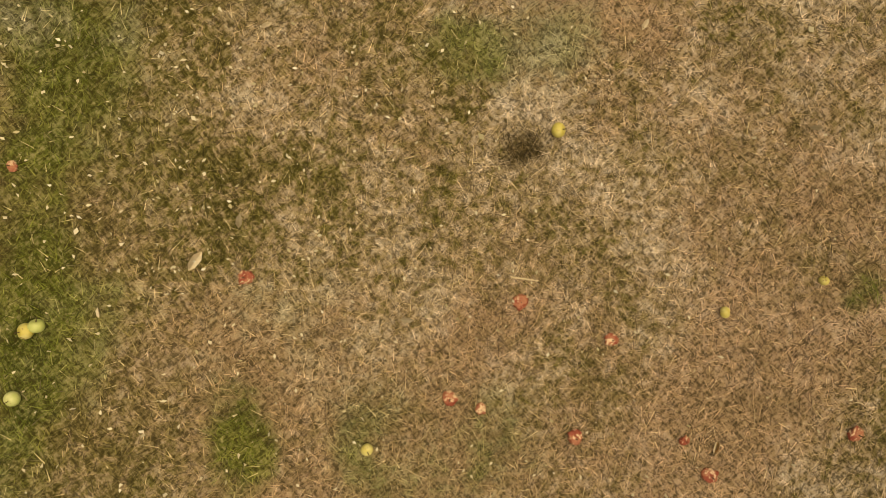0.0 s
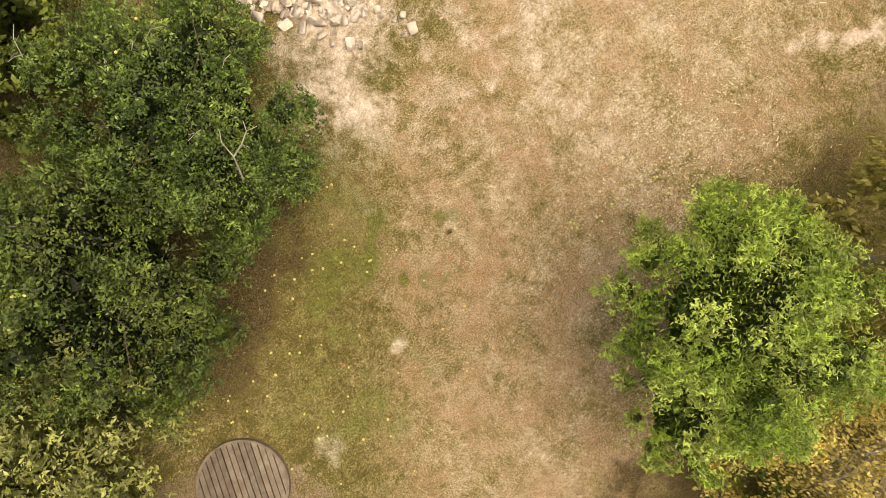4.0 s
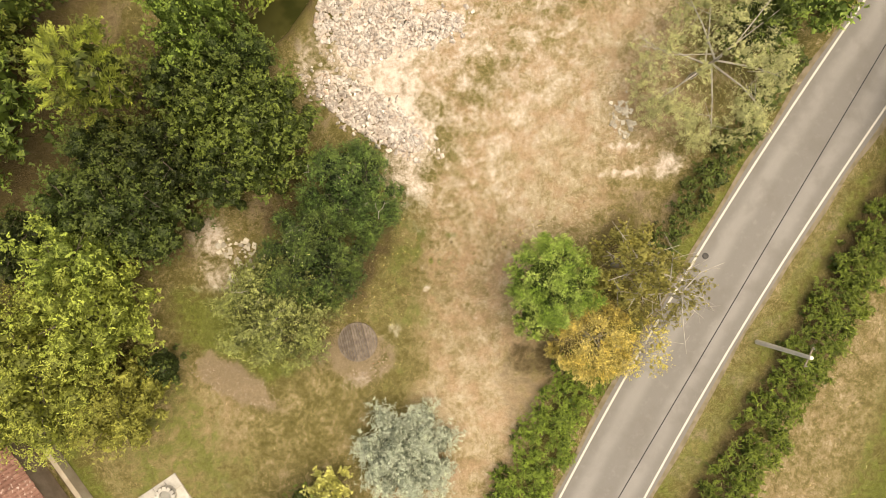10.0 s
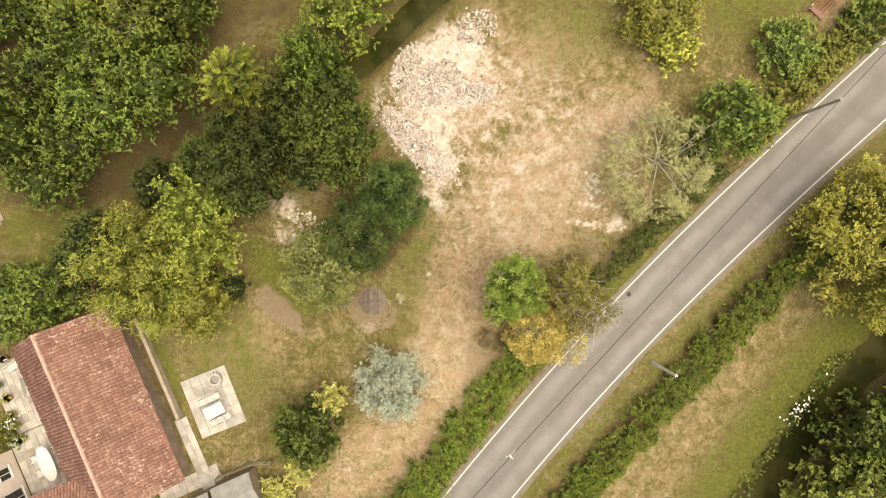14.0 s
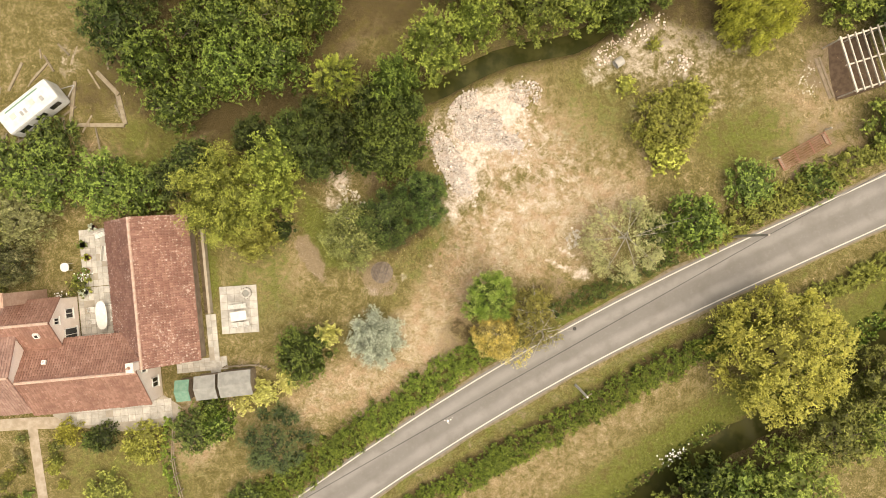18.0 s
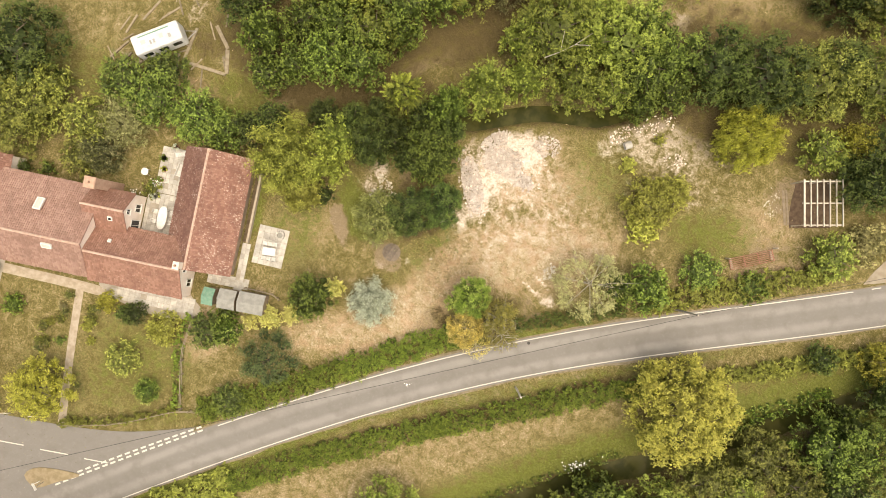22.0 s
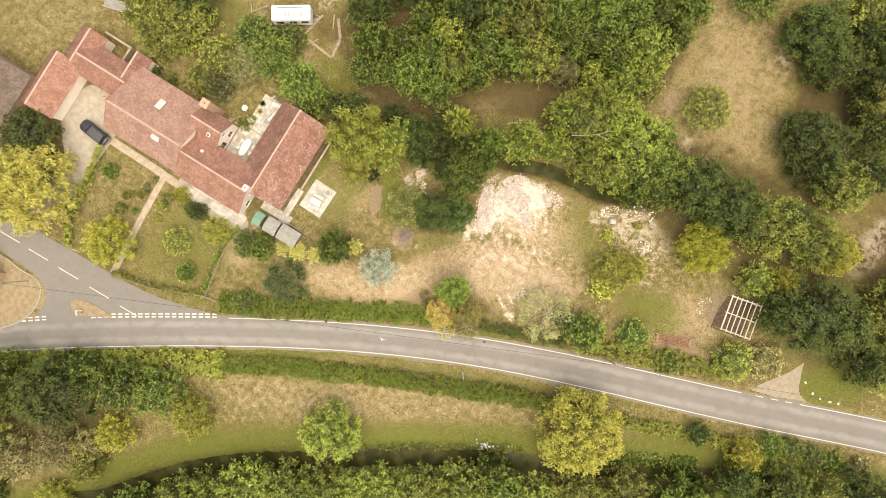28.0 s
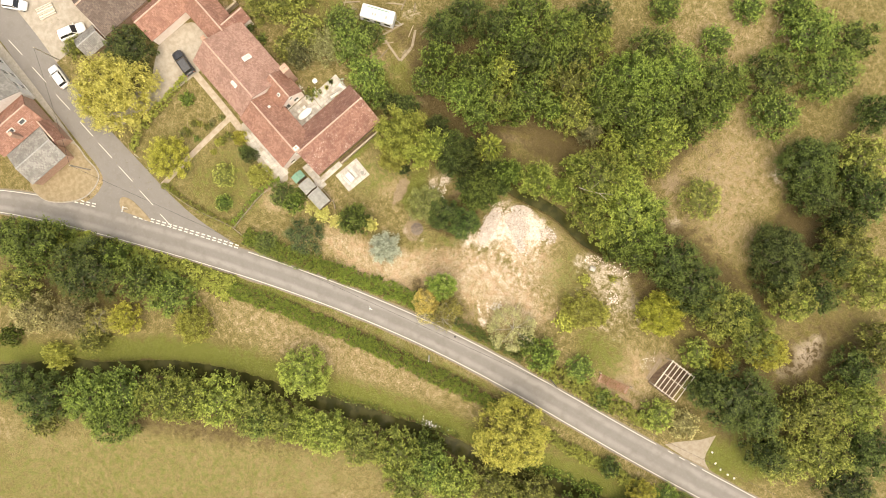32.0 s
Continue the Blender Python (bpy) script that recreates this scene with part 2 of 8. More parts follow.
def smooth_line(points, step=1.0):
    """Points every step metres along a smooth curve through the given ones."""
    p = np.array(points, float)
    out = []
    for i in range(len(p) - 1):
        a, b, c, d = p[max(i - 1, 0)], p[i], p[i + 1], p[min(i + 2, len(p) - 1)]
        n = max(2, int(np.hypot(*(c - b)) / step))
        for t in np.arange(n) / n:
            out.append(0.5 * ((2 * b) + (-a + c) * t + (2 * a - 5 * b + 4 * c - d) * t ** 2 + (-a + 3 * b - 3 * c + d) * t ** 3))
    out.append(p[-1])
    return np.array(out)


def away(x, y, line):
    """Distance from each of the places to a line of points."""
    d = np.full(x.shape, 1e9)
    for a, b in zip(line[:-1], line[1:]):
        ab = b - a
        t = np.clip(((x - a[0]) * ab[0] + (y - a[1]) * ab[1]) / (ab @ ab), 0, 1)
        d = np.minimum(d, np.hypot(x - a[0] - t * ab[0], y - a[1] - t * ab[1]))
    return d


def ellipses(x, y, rows, seed):
    """The strongest of several soft, ragged patches at each place: (x, y, half length, half width, turn, strength)."""
    out = np.zeros(x.shape)
    wob = 0.22 * lobes(x, y, seed, 1.6) + 0.12 * lobes(x, y, seed + 50, 0.5)
    for cx, cy, rx, ry, turn, s in rows:
        c, sn = math.cos(radians(turn)), math.sin(radians(turn))
        u, v = (x - cx) * c + (y - cy) * sn, -(x - cx) * sn + (y - cy) * c
        d = np.hypot(u / rx, v / ry) + wob
        t = np.clip((1.6 - d) / 1.2, 0, 1)
        out = np.maximum(out, s * t * t * (3 - 2 * t))
    return out


# soft patches of dry turf, lush turf, pale chalky rubble, bare soil, and leaf litter with painted shade
DRY = [
    (3.3, -1.2, 3.2, 8.8, -50, 0.62),
    (-1.8, -7.4, 2.9, 4.3, -45, 0.90),
    (9.4, 1.4, 8.7, 4.0, 14, 0.90),
    (-6.8, -10.8, 9.3, 2.7, 22, 0.70),
    (34.8, 9.8, 4.7, 3.3, 14, 0.40),
    (12.4, -19.1, 18.7, 3.7, 26, 0.15),
    (2.1, -23.5, 24.9, 4.0, 30, 0.28),
    (22.1, 40.1, 7.2, 12.0, 32, 0.35),
    (-2.8, -57.9, 35.0, 7.4, 46, 0.30),
    (4.8, 58.8, 12.0, 5.5, 49, 0.25),
    (-23.7, -14.0, 5.6, 2.4, 52, 0.70),
    (-16.2, -0.4, 3.3, 3.3, 14, 0.40),
    (-48.1, -39.1, 4.6, 2.8, 49, 0.90),
]
DRY2 = [
    (0.64, 0.33, 0.32, 0.26, -40, 0.90),
    (-41.1, -24.0, 4.0, 4.8, 32, 0.20),
    (-63.4, -1.9, 8.0, 3.6, 52, 0.15),
    (-42.1, 15.5, 3.3, 4.0, 14, 0.15),
    (-31.3, 11.9, 6.7, 1.1, 0, 0.50),
    (-39.7, -35.4, 2.0, 1.2, 32, 0.90),
    (11.3, -18.8, 1.6, 4.3, -65, 0.20),
    (36.1, 4.6, 4.0, 1.3, 14, 0.60),
    (9.5, 9.0, 5.5, 4.5, 20, 0.55),
    (13.0, 8.5, 5.0, 4.0, 20, 0.30),
]
LUSH = [
    (-26.6, 11.3, 3.7, 3.3, -23, 0.80),
    (-3.0, -1.3, 1.9, 4.9, -40, 0.34),
    (-2.1, 1.8, 1.4, 3.4, -55, 0.38),
    (-11.0, 2.3, 3.5, 1.6, -70, 1.00),
    (-16.4, 1.2, 3.2, 1.6, -40, 0.60),
    (-17.1, -2.4, 2.7, 4.0, 14, 0.60),
    (-21.6, 0.6, 0.7, 4.4, 0, 0.90),
    (29.1, 7.7, 4.7, 2.7, 14, 0.70),
    (15.9, 11.3, 4.0, 4.0, 14, 0.45),
    (-16.3, -44.9, 12.5, 2.2, 43, 1.30),
    (12.2, -25.2, 12.0, 1.6, 28, 1.10),
    (41.9, -5.3, 7.2, 1.6, 22, 0.70),
    (55.7, 11.9, 4.0, 3.6, 32, 1.00),
    (56.2, 14.1, 4.6, 4.6, 49, 1.00),
]
LUSH2 = [
    (-5.1, -61.9, 38.7, 8.3, 49, 0.50),
    (-0.7, 1.3, 1.5, 2.2, -40, 0.55),
    (-0.40, 0.48, 1.0, 0.2, 50, 0.85),
    (0.13, 0.93, 0.35, 0.3, 50, 0.85),
    (-0.27, -0.52, 0.14, 0.2, -40, 1.00),
    (1.2, 0.05, 0.2, 0.14, -40, 0.60),
    (1.78, -1.5, 0.09, 0.07, -40, 0.70),
    (0.25, -1.0, 0.5, 0.25, -40, 0.35),
    (1.6, -0.2, 0.4, 0.2, -40, 0.30),
    (-25.8, -33.3, 24.1, 1.1, 32, 1.15),
    (9.9, -14.8, 24.1, 0.8, 22, 0.75),
    (-12.0, -17.6, 20.1, 0.6, 29, 0.8),
    (22.5, -4.6, 16.1, 0.8, 17, 1.10),
    (45.9, 3.4, 12.0, 0.6, 20, 0.70),
    (-45.0, 10.7, 10.7, 4.0, 14, 0.45),
    (-21.4, 23.1, 2.8, 2.8, 49, 0.80),
    (-31.4, -19.8, 7.2, 5.6, 32, 0.50),
    (-40.7, -24.6, 5.6, 5.6, 32, 0.40),
    (-18.4, -49.1, 13.8, 2.3, 54, 0.90),
]
PALE = [
    (-33.2, 20.4, 1.0, 1.6, 0, 0.45),
    (-29.2, 17.0, 0.3, 2.4, 12, 0.50),
    (-31.9, 18.0, 0.25, 1.8, -10, 0.45),
    (-40.2, 14.2, 1.2, 0.9, 0, 0.40),
    (5.6, 11.6, 4.0, 2.3, 32, 1.50),
    (6.6, 9.2, 4.6, 3.2, 24, 0.62),
    (0.7, 11.2, 1.1, 2.2, -20, 0.55),
    (-1.32, -1.6, 0.24, 0.16, 10, 0.60),
    (-0.87, -0.58, 0.3, 0.12, 60, 0.5),
    (-0.05, -4.2, 0.3, 0.2, -40, 0.5),
    (2.4, 3.5, 0.8, 0.5, 40, 0.7),
    (7.8, 5.2, 8.0, 4.7, 24, 0.42),
    (24.0, 11.9, 6.0, 2.7, 4, 0.35),
    (3.1, 8.4, 1.6, 3.6, -22, 1.20),
    (2.5, 5.4, 1.6, 2.0, -60, 1.00),
    (1.5, 4.1, 1.6, 1.6, -40, 0.80),
    (20.4, 17.3, 4.4, 2.2, 15, 0.62),
    (23.0, 16.0, 6.0, 3.2, 8, 0.50),
    (25.3, 15.2, 1.4, 2.6, -8, 0.50),
    (16.2, 15.2, 1.6, 1.9, 0, 0.55),
    (-9.1, 7.3, 1.1, 1.2, -40, 0.85),
    (-9.9, 5.4, 1.2, 1.2, -40, 0.60),
    (-4.2, -2.3, 0.7, 0.5, -40, 0.40),
    (-6.9, -3.4, 1.4, 0.45, -15, 0.35),
    (12.6, -3.6, 0.95, 0.75, -20, 1.00),
    (11.0, -2.9, 1.9, 0.16, -30, 1.00),
    (11.6, -1.7, 1.3, 0.16, -38, 0.90),
    (0.57, 0.1, 0.24, 0.1, -30, 0.45),
    (-0.30, -0.12, 0.1, 0.16, 50, 0.50),
    (0.29, 0.02, 0.12, 0.08, 0, 0.40),
    (21.4, 30.1, 2.0, 1.0, 32, 0.70),
    (26.2, 47.9, 1.2, 1.2, 32, 0.50),
    (50.7, 30.6, 2.0, 4.0, 7, 0.90),
    (51.6, 32.7, 2.0, 4.1, 9, 1.00),
    (24.0, 14.7, 2.3, 1.0, 14, 0.45),
]
BARE = [
    (-12.3, 0.3, 2.6, 0.75, -68, 1.60),
    (-6.2, -2.2, 1.9, 1.35, -35, 1.00),
    (-17.6, 13.8, 5.0, 0.9, 18, 0.90),
    (-9.6, 17.5, 6.0, 1.0, 36, 0.90),
    (-0.8, 23.6, 6.0, 1.3, 30, 0.70),
    (-0.7, 9.7, 0.8, 2.4, -50, 0.60),
    (-0.1, -8.4, 1.3, 2.1, -35, 0.60),
    (10.5, -4.7, 2.1, 1.1, -40, 0.60),
    (36.3, 6.7, 4.0, 1.7, 14, 0.60),
    (36.9, 13.3, 2.2, 2.8, 0, 0.80),
    (-5.9, 6.4, 1.3, 1.6, -40, 0.60),
]
BARE2 = [
    (6.5, -16.1, 20.0, 0.5, 24, 0.50),
    (22.1, 40.1, 7.2, 12.0, 32, 0.35),
    (15.9, 34.8, 2.0, 2.4, 32, 0.80),
    (-48.4, 7.4, 4.8, 2.4, 32, 0.50),
    (2.5, 11.2, 2.4, 1.6, -40, 0.50),
    (-0.3, 9.4, 1.5, 1.6, -40, 0.50),
    (-16.9, -5.5, 3.3, 2.8, 0, 0.30),
    (-53.7, -1.5, 2.0, 1.4, 32, 0.50),
]
# leaf litter; several rows also paint the shade under trees and between crowns
LITTER_SHADE = [
    # two strips that paint the hedge's shade on its lane side
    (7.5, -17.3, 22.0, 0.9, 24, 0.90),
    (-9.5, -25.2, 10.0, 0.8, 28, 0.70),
    # tracks in the wood, darkened for the shade of the trees
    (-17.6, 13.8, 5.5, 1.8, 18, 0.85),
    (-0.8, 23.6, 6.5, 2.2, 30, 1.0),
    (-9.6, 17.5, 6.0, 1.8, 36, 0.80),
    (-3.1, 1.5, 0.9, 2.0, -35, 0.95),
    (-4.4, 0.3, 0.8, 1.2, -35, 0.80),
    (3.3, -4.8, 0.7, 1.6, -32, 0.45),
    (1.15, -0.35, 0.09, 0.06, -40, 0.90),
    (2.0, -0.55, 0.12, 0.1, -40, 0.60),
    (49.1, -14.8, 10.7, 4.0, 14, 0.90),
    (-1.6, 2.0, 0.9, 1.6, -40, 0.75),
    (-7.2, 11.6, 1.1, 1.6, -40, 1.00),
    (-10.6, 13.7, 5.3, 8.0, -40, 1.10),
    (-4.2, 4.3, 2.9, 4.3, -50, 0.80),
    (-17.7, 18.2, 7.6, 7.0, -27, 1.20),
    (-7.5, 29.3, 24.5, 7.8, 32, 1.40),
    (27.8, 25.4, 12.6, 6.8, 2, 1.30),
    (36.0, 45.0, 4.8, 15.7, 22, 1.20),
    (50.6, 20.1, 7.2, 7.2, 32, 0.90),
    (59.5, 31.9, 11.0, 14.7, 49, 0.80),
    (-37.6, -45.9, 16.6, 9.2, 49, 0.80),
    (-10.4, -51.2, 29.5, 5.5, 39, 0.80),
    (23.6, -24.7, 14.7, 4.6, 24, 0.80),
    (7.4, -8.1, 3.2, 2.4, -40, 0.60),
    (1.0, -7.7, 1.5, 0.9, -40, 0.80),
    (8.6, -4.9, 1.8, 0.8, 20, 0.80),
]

LANE_LINE = np.array([lane(x)[0][:2] for x in range(-140, 181, 4)])


def ground_height(x, y):
    """Gentle swells, cut by the two streams and a ditch."""
    z = 0.05 * lobes(x, y, 3, 3.0) * np.clip(np.hypot(x, y) / 30, 0.15, 1)
    d = away(x, y, smooth_line(MILL_STREAM, 2.5))
    z = z - 1.1 * np.exp(-(d / 0.95) ** 4)
    d = away(x, y, smooth_line(RIVER_SOUTH, 3))
    z = z - 1.0 * np.exp(-(d / (1.2 + 1.9 * np.exp(-((x + 26.2) / 3.5) ** 2 - ((y + 60.3) / 3.5) ** 2))) ** 4)
    d = away(x, y, smooth_line(STREAM_NORTH, 3))
    z = z - 0.5 * np.exp(-(d / 1.6) ** 2)
    near = away(x, y, LANE_LINE)
    flat = np.clip((near - 2.6) / 1.2, 0, 1)
    z = z * flat - 0.02 * (1 - flat)
    town = np.maximum(np.clip((-x - 18) / 2, 0, 1) * np.clip((y + 46) / 3, 0, 1) * np.clip((9 - y) / 2, 0, 1), 0)
    return z * (1 - town) - 0.03 * town


def make_ground():
    """One sheet of ground: fine in the middle, stretched out to the horizon."""
    def axis(lo, hi, fine_lo, fine_hi, far):
        core = np.concatenate([np.arange(lo, hi + 0.6, 1.2), np.arange(fine_lo, fine_hi, 0.55), np.arange(-6.5, 7.6, 0.275), np.arange(-3.0, 4.6, 0.125)])
        core = np.unique(np.round(core, 3))
        return np.concatenate([[-far, lo - 160, lo - 60, lo - 20, lo - 6], core, [hi + 6, hi + 20, hi + 60, hi + 160, far]])
    xs, ys = axis(-90, 90, -24.0, 46.0, 1600.0), axis(-100, 65, -12.0, 22.0, 1600.0)
    gx, gy = np.meshgrid(xs, ys)
    x, y = gx.ravel(), gy.ravel()
    z = ground_height(x, y)
    nx, ny = len(xs), len(ys)
    i = (np.arange(ny - 1)[:, None] * nx + np.arange(nx - 1)[None, :]).ravel()
    f = np.stack([i, i + 1, i + nx + 1, i + nx], 1)
    me = raw_mesh("ground", np.stack([x, y, z], 1), f, ground_material())
    me.shade_smooth()
    turf_marks(me, x, y)
    return tagged(new("ground", me), "summer-dry tan and green turf with bare soil patches", "ground", kind="structure")


def turf_colour(n):
    """Dry turf in patches: dark green, olive, tan, straw and bleached, from metres down to centimetres."""
    cloud = n.noise(1.1, 9, 0.68, distort=0.35)
    patch = n.noise(4.2, 7, 0.7, distort=0.5)
    speck = n.noise(24, 6, 0.75, distort=0.4)
    ragged = n.math("ADD", n.around(cloud, 3.2), n.math("ADD", n.around(patch, 1.2), n.around(speck, 0.9)))

    def zone(name, lo=0.25, hi=0.7, push=1.0):
        v = n.attr(name)
        return n.math("MULTIPLY", n.ramp(n.math("ADD", v, n.math("MULTIPLY", ragged, push)), lo, hi), n.ramp(v, 0.0, 0.4))
    fac = n.math("ADD", n.math("ADD", 0.215, n.math("MULTIPLY", n.attr("dry"), 0.45)),
                 n.math("ADD", n.around(cloud, 1.25), n.math("ADD", n.around(patch, 1.2), n.around(speck, 2.4))))
    col = n.stops(fac, (0.0, (0.085, 0.078, 0.016)), (0.26, (0.165, 0.145, 0.042)), (0.48, (0.365, 0.278, 0.158)), (0.7, (0.51, 0.412, 0.285)), (1.0, (0.74, 0.64, 0.51)))
    rust = n.noise(0.75, 6, 0.7, vec=n.pos(0.7, (1.0, 1.0, 3.0)))
    col = n.mix(n.math("MULTIPLY", n.ramp(rust, 0.44, 0.62, 0, 0.6), n.ramp(n.attr("dry"), 0.1, 0.6)), col, (0.475, 0.31, 0.205))
    green = n.stops(n.math("ADD", 0.45, n.math("ADD", n.around(patch, 1.6), n.around(speck, 1.3))), (0.1, (0.042, 0.064, 0.005)), (0.5, (0.118, 0.152, 0.018)), (0.9, (0.24, 0.25, 0.05)))
    col = n.mix(n.math("MULTIPLY", zone("lush", 0.15, 0.95, 1.15), 0.9), col, green)
    soil = n.mix(n.ramp(speck, 0.35, 0.66), (0.16, 0.115, 0.07), (0.37, 0.285, 0.19))
    col = n.mix(zone("bare", 0.25, 0.95, 0.8), col, soil)
    chalk = n.stops(n.math("ADD", 0.48, n.math("ADD", n.around(cloud, 1.2), n.math("ADD", n.around(patch, 1.5), n.around(speck, 1.2)))), (0.05, (0.40, 0.305, 0.235)), (0.45, (0.62, 0.51, 0.435)), (0.9, (0.84, 0.765, 0.70)))
    col = n.mix(n.math("MULTIPLY", zone("pale", 0.12, 1.3, 0.85), 0.92), col, chalk)
    # near-black brown: litter, and the shade painted under trees and hedges
    litter_shade = n.mix(n.ramp(speck, 0.35, 0.68), (0.04, 0.03, 0.013), (0.14, 0.10, 0.042))
    col = n.mix(zone("litter", 0.35, 1.0, 0.8), col, litter_shade)
    return col, patch, speck


def ground_material():
    n = Nodes("turf")
    col, patch, speck = turf_colour(n)
    blade = n.noise(95, 4, 0.7, vec=n.pos(0.5, (1, 0.35, 1)))
    blade2 = n.noise(95, 4, 0.7, vec=n.pos(-0.9, (0.35, 1, 1)))
    strand = n.math("MULTIPLY", n.math("ADD", blade, blade2), 0.5)
    # strands: lighter straw and darker gaps, hardly any on bare chalk
    grown = n.ramp(n.attr("pale"), 0.25, 0.9, 1.0, 0.25)
    col = n.mix(n.math("MULTIPLY", n.ramp(strand, 0.5, 0.62, 0, 0.8), grown), col, n.mix(0.5, col, (0.52, 0.43, 0.26)))
    col = n.mix(n.math("MULTIPLY", n.ramp(strand, 0.53, 0.42, 0, 1.0), grown), col, n.mix(0.8, col, (0.045, 0.036, 0.010)))
    n.bump(n.math("ADD", n.math("MULTIPLY", strand, 0.4), n.math("ADD", speck, n.math("MULTIPLY", patch, 2.0))), 0.6, 0.06)
    return n.done(col, 0.95, 0.0, 0.15)


def blade_turf():
    """Grass blades: the turf's own colour where they grow, each blade lighter or darker."""
    n = Nodes("turf_blades")
    col, patch, speck = turf_colour(n)
    isl = n.add("NewGeometry").outputs["Random Per Island"]
    hs = n.add("HueSaturation")
    n.put(hs.inputs["Color"], n.mix(n.ramp(isl, 0.88, 0.99, 0, 0.6), col, (0.62, 0.52, 0.32)))
    n.put(hs.inputs["Value"], n.ramp(n.math("FRACT", n.math("MULTIPLY", isl, 17.3)), 0, 1, 0.35, 1.65))
    return n.done(hs.outputs[0], 0.8, 0, 0.2)


def turf_marks(me, x, y, each=1):
    """Writes how dry, lush, pale, bare, or littered and darkened as if shaded, the ground is at each place."""
    litter = ellipses(x, y, LITTER_SHADE, 15)
    river = away(x, y, smooth_line(RIVER_SOUTH, 3))
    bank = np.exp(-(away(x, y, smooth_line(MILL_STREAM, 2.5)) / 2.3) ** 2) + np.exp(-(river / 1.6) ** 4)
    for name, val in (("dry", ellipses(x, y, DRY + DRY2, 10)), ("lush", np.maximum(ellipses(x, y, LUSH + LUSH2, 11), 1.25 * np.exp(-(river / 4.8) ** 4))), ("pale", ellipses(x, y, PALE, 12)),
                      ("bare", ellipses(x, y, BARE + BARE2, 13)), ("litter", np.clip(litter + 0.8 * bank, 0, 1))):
        at = me.attributes.new(name, "FLOAT", "POINT")
        at.data.foreach_set("value", np.repeat(val, each).astype(np.float32))


ground = make_ground()


def ribbon(name, line, half, z, material, label, category="", lift=None, parent=None, kind="structure"):
    """A flat strip of the given half width along a line of points."""
    line = np.array(line)
    t = np.gradient(line, axis=0)
    t /= np.hypot(t[:, 0], t[:, 1])[:, None]
    nrm = np.stack([-t[:, 1], t[:, 0]], 1)
    half = np.broadcast_to(half, (len(line),))
    k = 9
    v = [(*(line[i] + nrm[i] * half[i] * (2 * j / (k - 1) - 1)), z) for i in range(len(line)) for j in range(k)]
    f = [(i * k + j, i * k + j + 1, (i + 1) * k + j + 1, (i + 1) * k + j) for i in range(len(line) - 1) for j in range(k - 1)]
    ob = mesh_ob(name, v, [q[::-1] for q in f], material, parent)
    at = ob.data.attributes.new("across", "FLOAT", "POINT")
    at.data.foreach_set("value", np.tile(np.linspace(-1, 1, k), len(line)).astype(np.float32))
    return tagged(ob, label, category, kind=kind)


def asphalt():
    n = Nodes("asphalt")
    big = n.noise(0.6, 4, 0.6)
    grain = n.noise(120, 3, 0.7)
    # two polished wheel tracks in each direction, uneven along the lane
    u = n.math("ADD", n.attr("across"), n.around(n.noise(0.35, 3), 0.25))
    track = n.ramp(n.math("ABSOLUTE", n.math("SUBTRACT", n.math("ABSOLUTE", u), 0.48)), 0.05, 0.3, 1.0, 0.0)
    col = n.mix(n.math("MULTIPLY", track, n.ramp(n.noise(0.22, 4), 0.3, 0.6, 0.5, 1.0)), (0.20, 0.187, 0.172), (0.27, 0.256, 0.238))
    col = n.mix(n.ramp(n.noise(2.5, 5, 0.7), 0.52, 0.72, 0, 0.45), col, (0.29, 0.275, 0.25))
    col = n.mix(n.ramp(big, 0.45, 0.7, 0, 0.5), col, (0.165, 0.15, 0.133))
    col = n.mix(n.ramp(grain, 0.3, 0.7, 0.25, 0.0), col, (0.12, 0.11, 0.10))
    n.bump(grain, 0.3, 0.006)
    return n.done(col, 0.9, 0, 0.25)


def paint():
    n = Nodes("road_paint")
    wear = n.ramp(n.noise(9, 5, 0.7), 0.55, 0.75)
    col = n.mix(wear, (0.55, 0.52, 0.46), (0.32, 0.295, 0.26))
    return n.done(col, 0.8)


M_ASPHALT, M_PAINT = asphalt(), paint()
M_GRAVEL = surface("pale_gravel", (0.32, 0.28, 0.225), (0.40, 0.36, 0.30), 1.2, 0.95, fine=70, bump=0.6)
M_MARGIN = surface("dusty_margin", (0.25, 0.205, 0.145), (0.17, 0.14, 0.085), 2.5, 0.95, fine=60, bump=0.6)
M_WATER = Nodes("stream_water")
M_WATER = (lambda n: (n.bump(n.noise(3, 3), 0.08, 0.02), n.done(n.mix(n.ramp(n.noise(0.5), 0.4, 0.6), (0.028, 0.030, 0.008), (0.055, 0.054, 0.016)), 0.2, 0, 0.06))[1])(M_WATER)


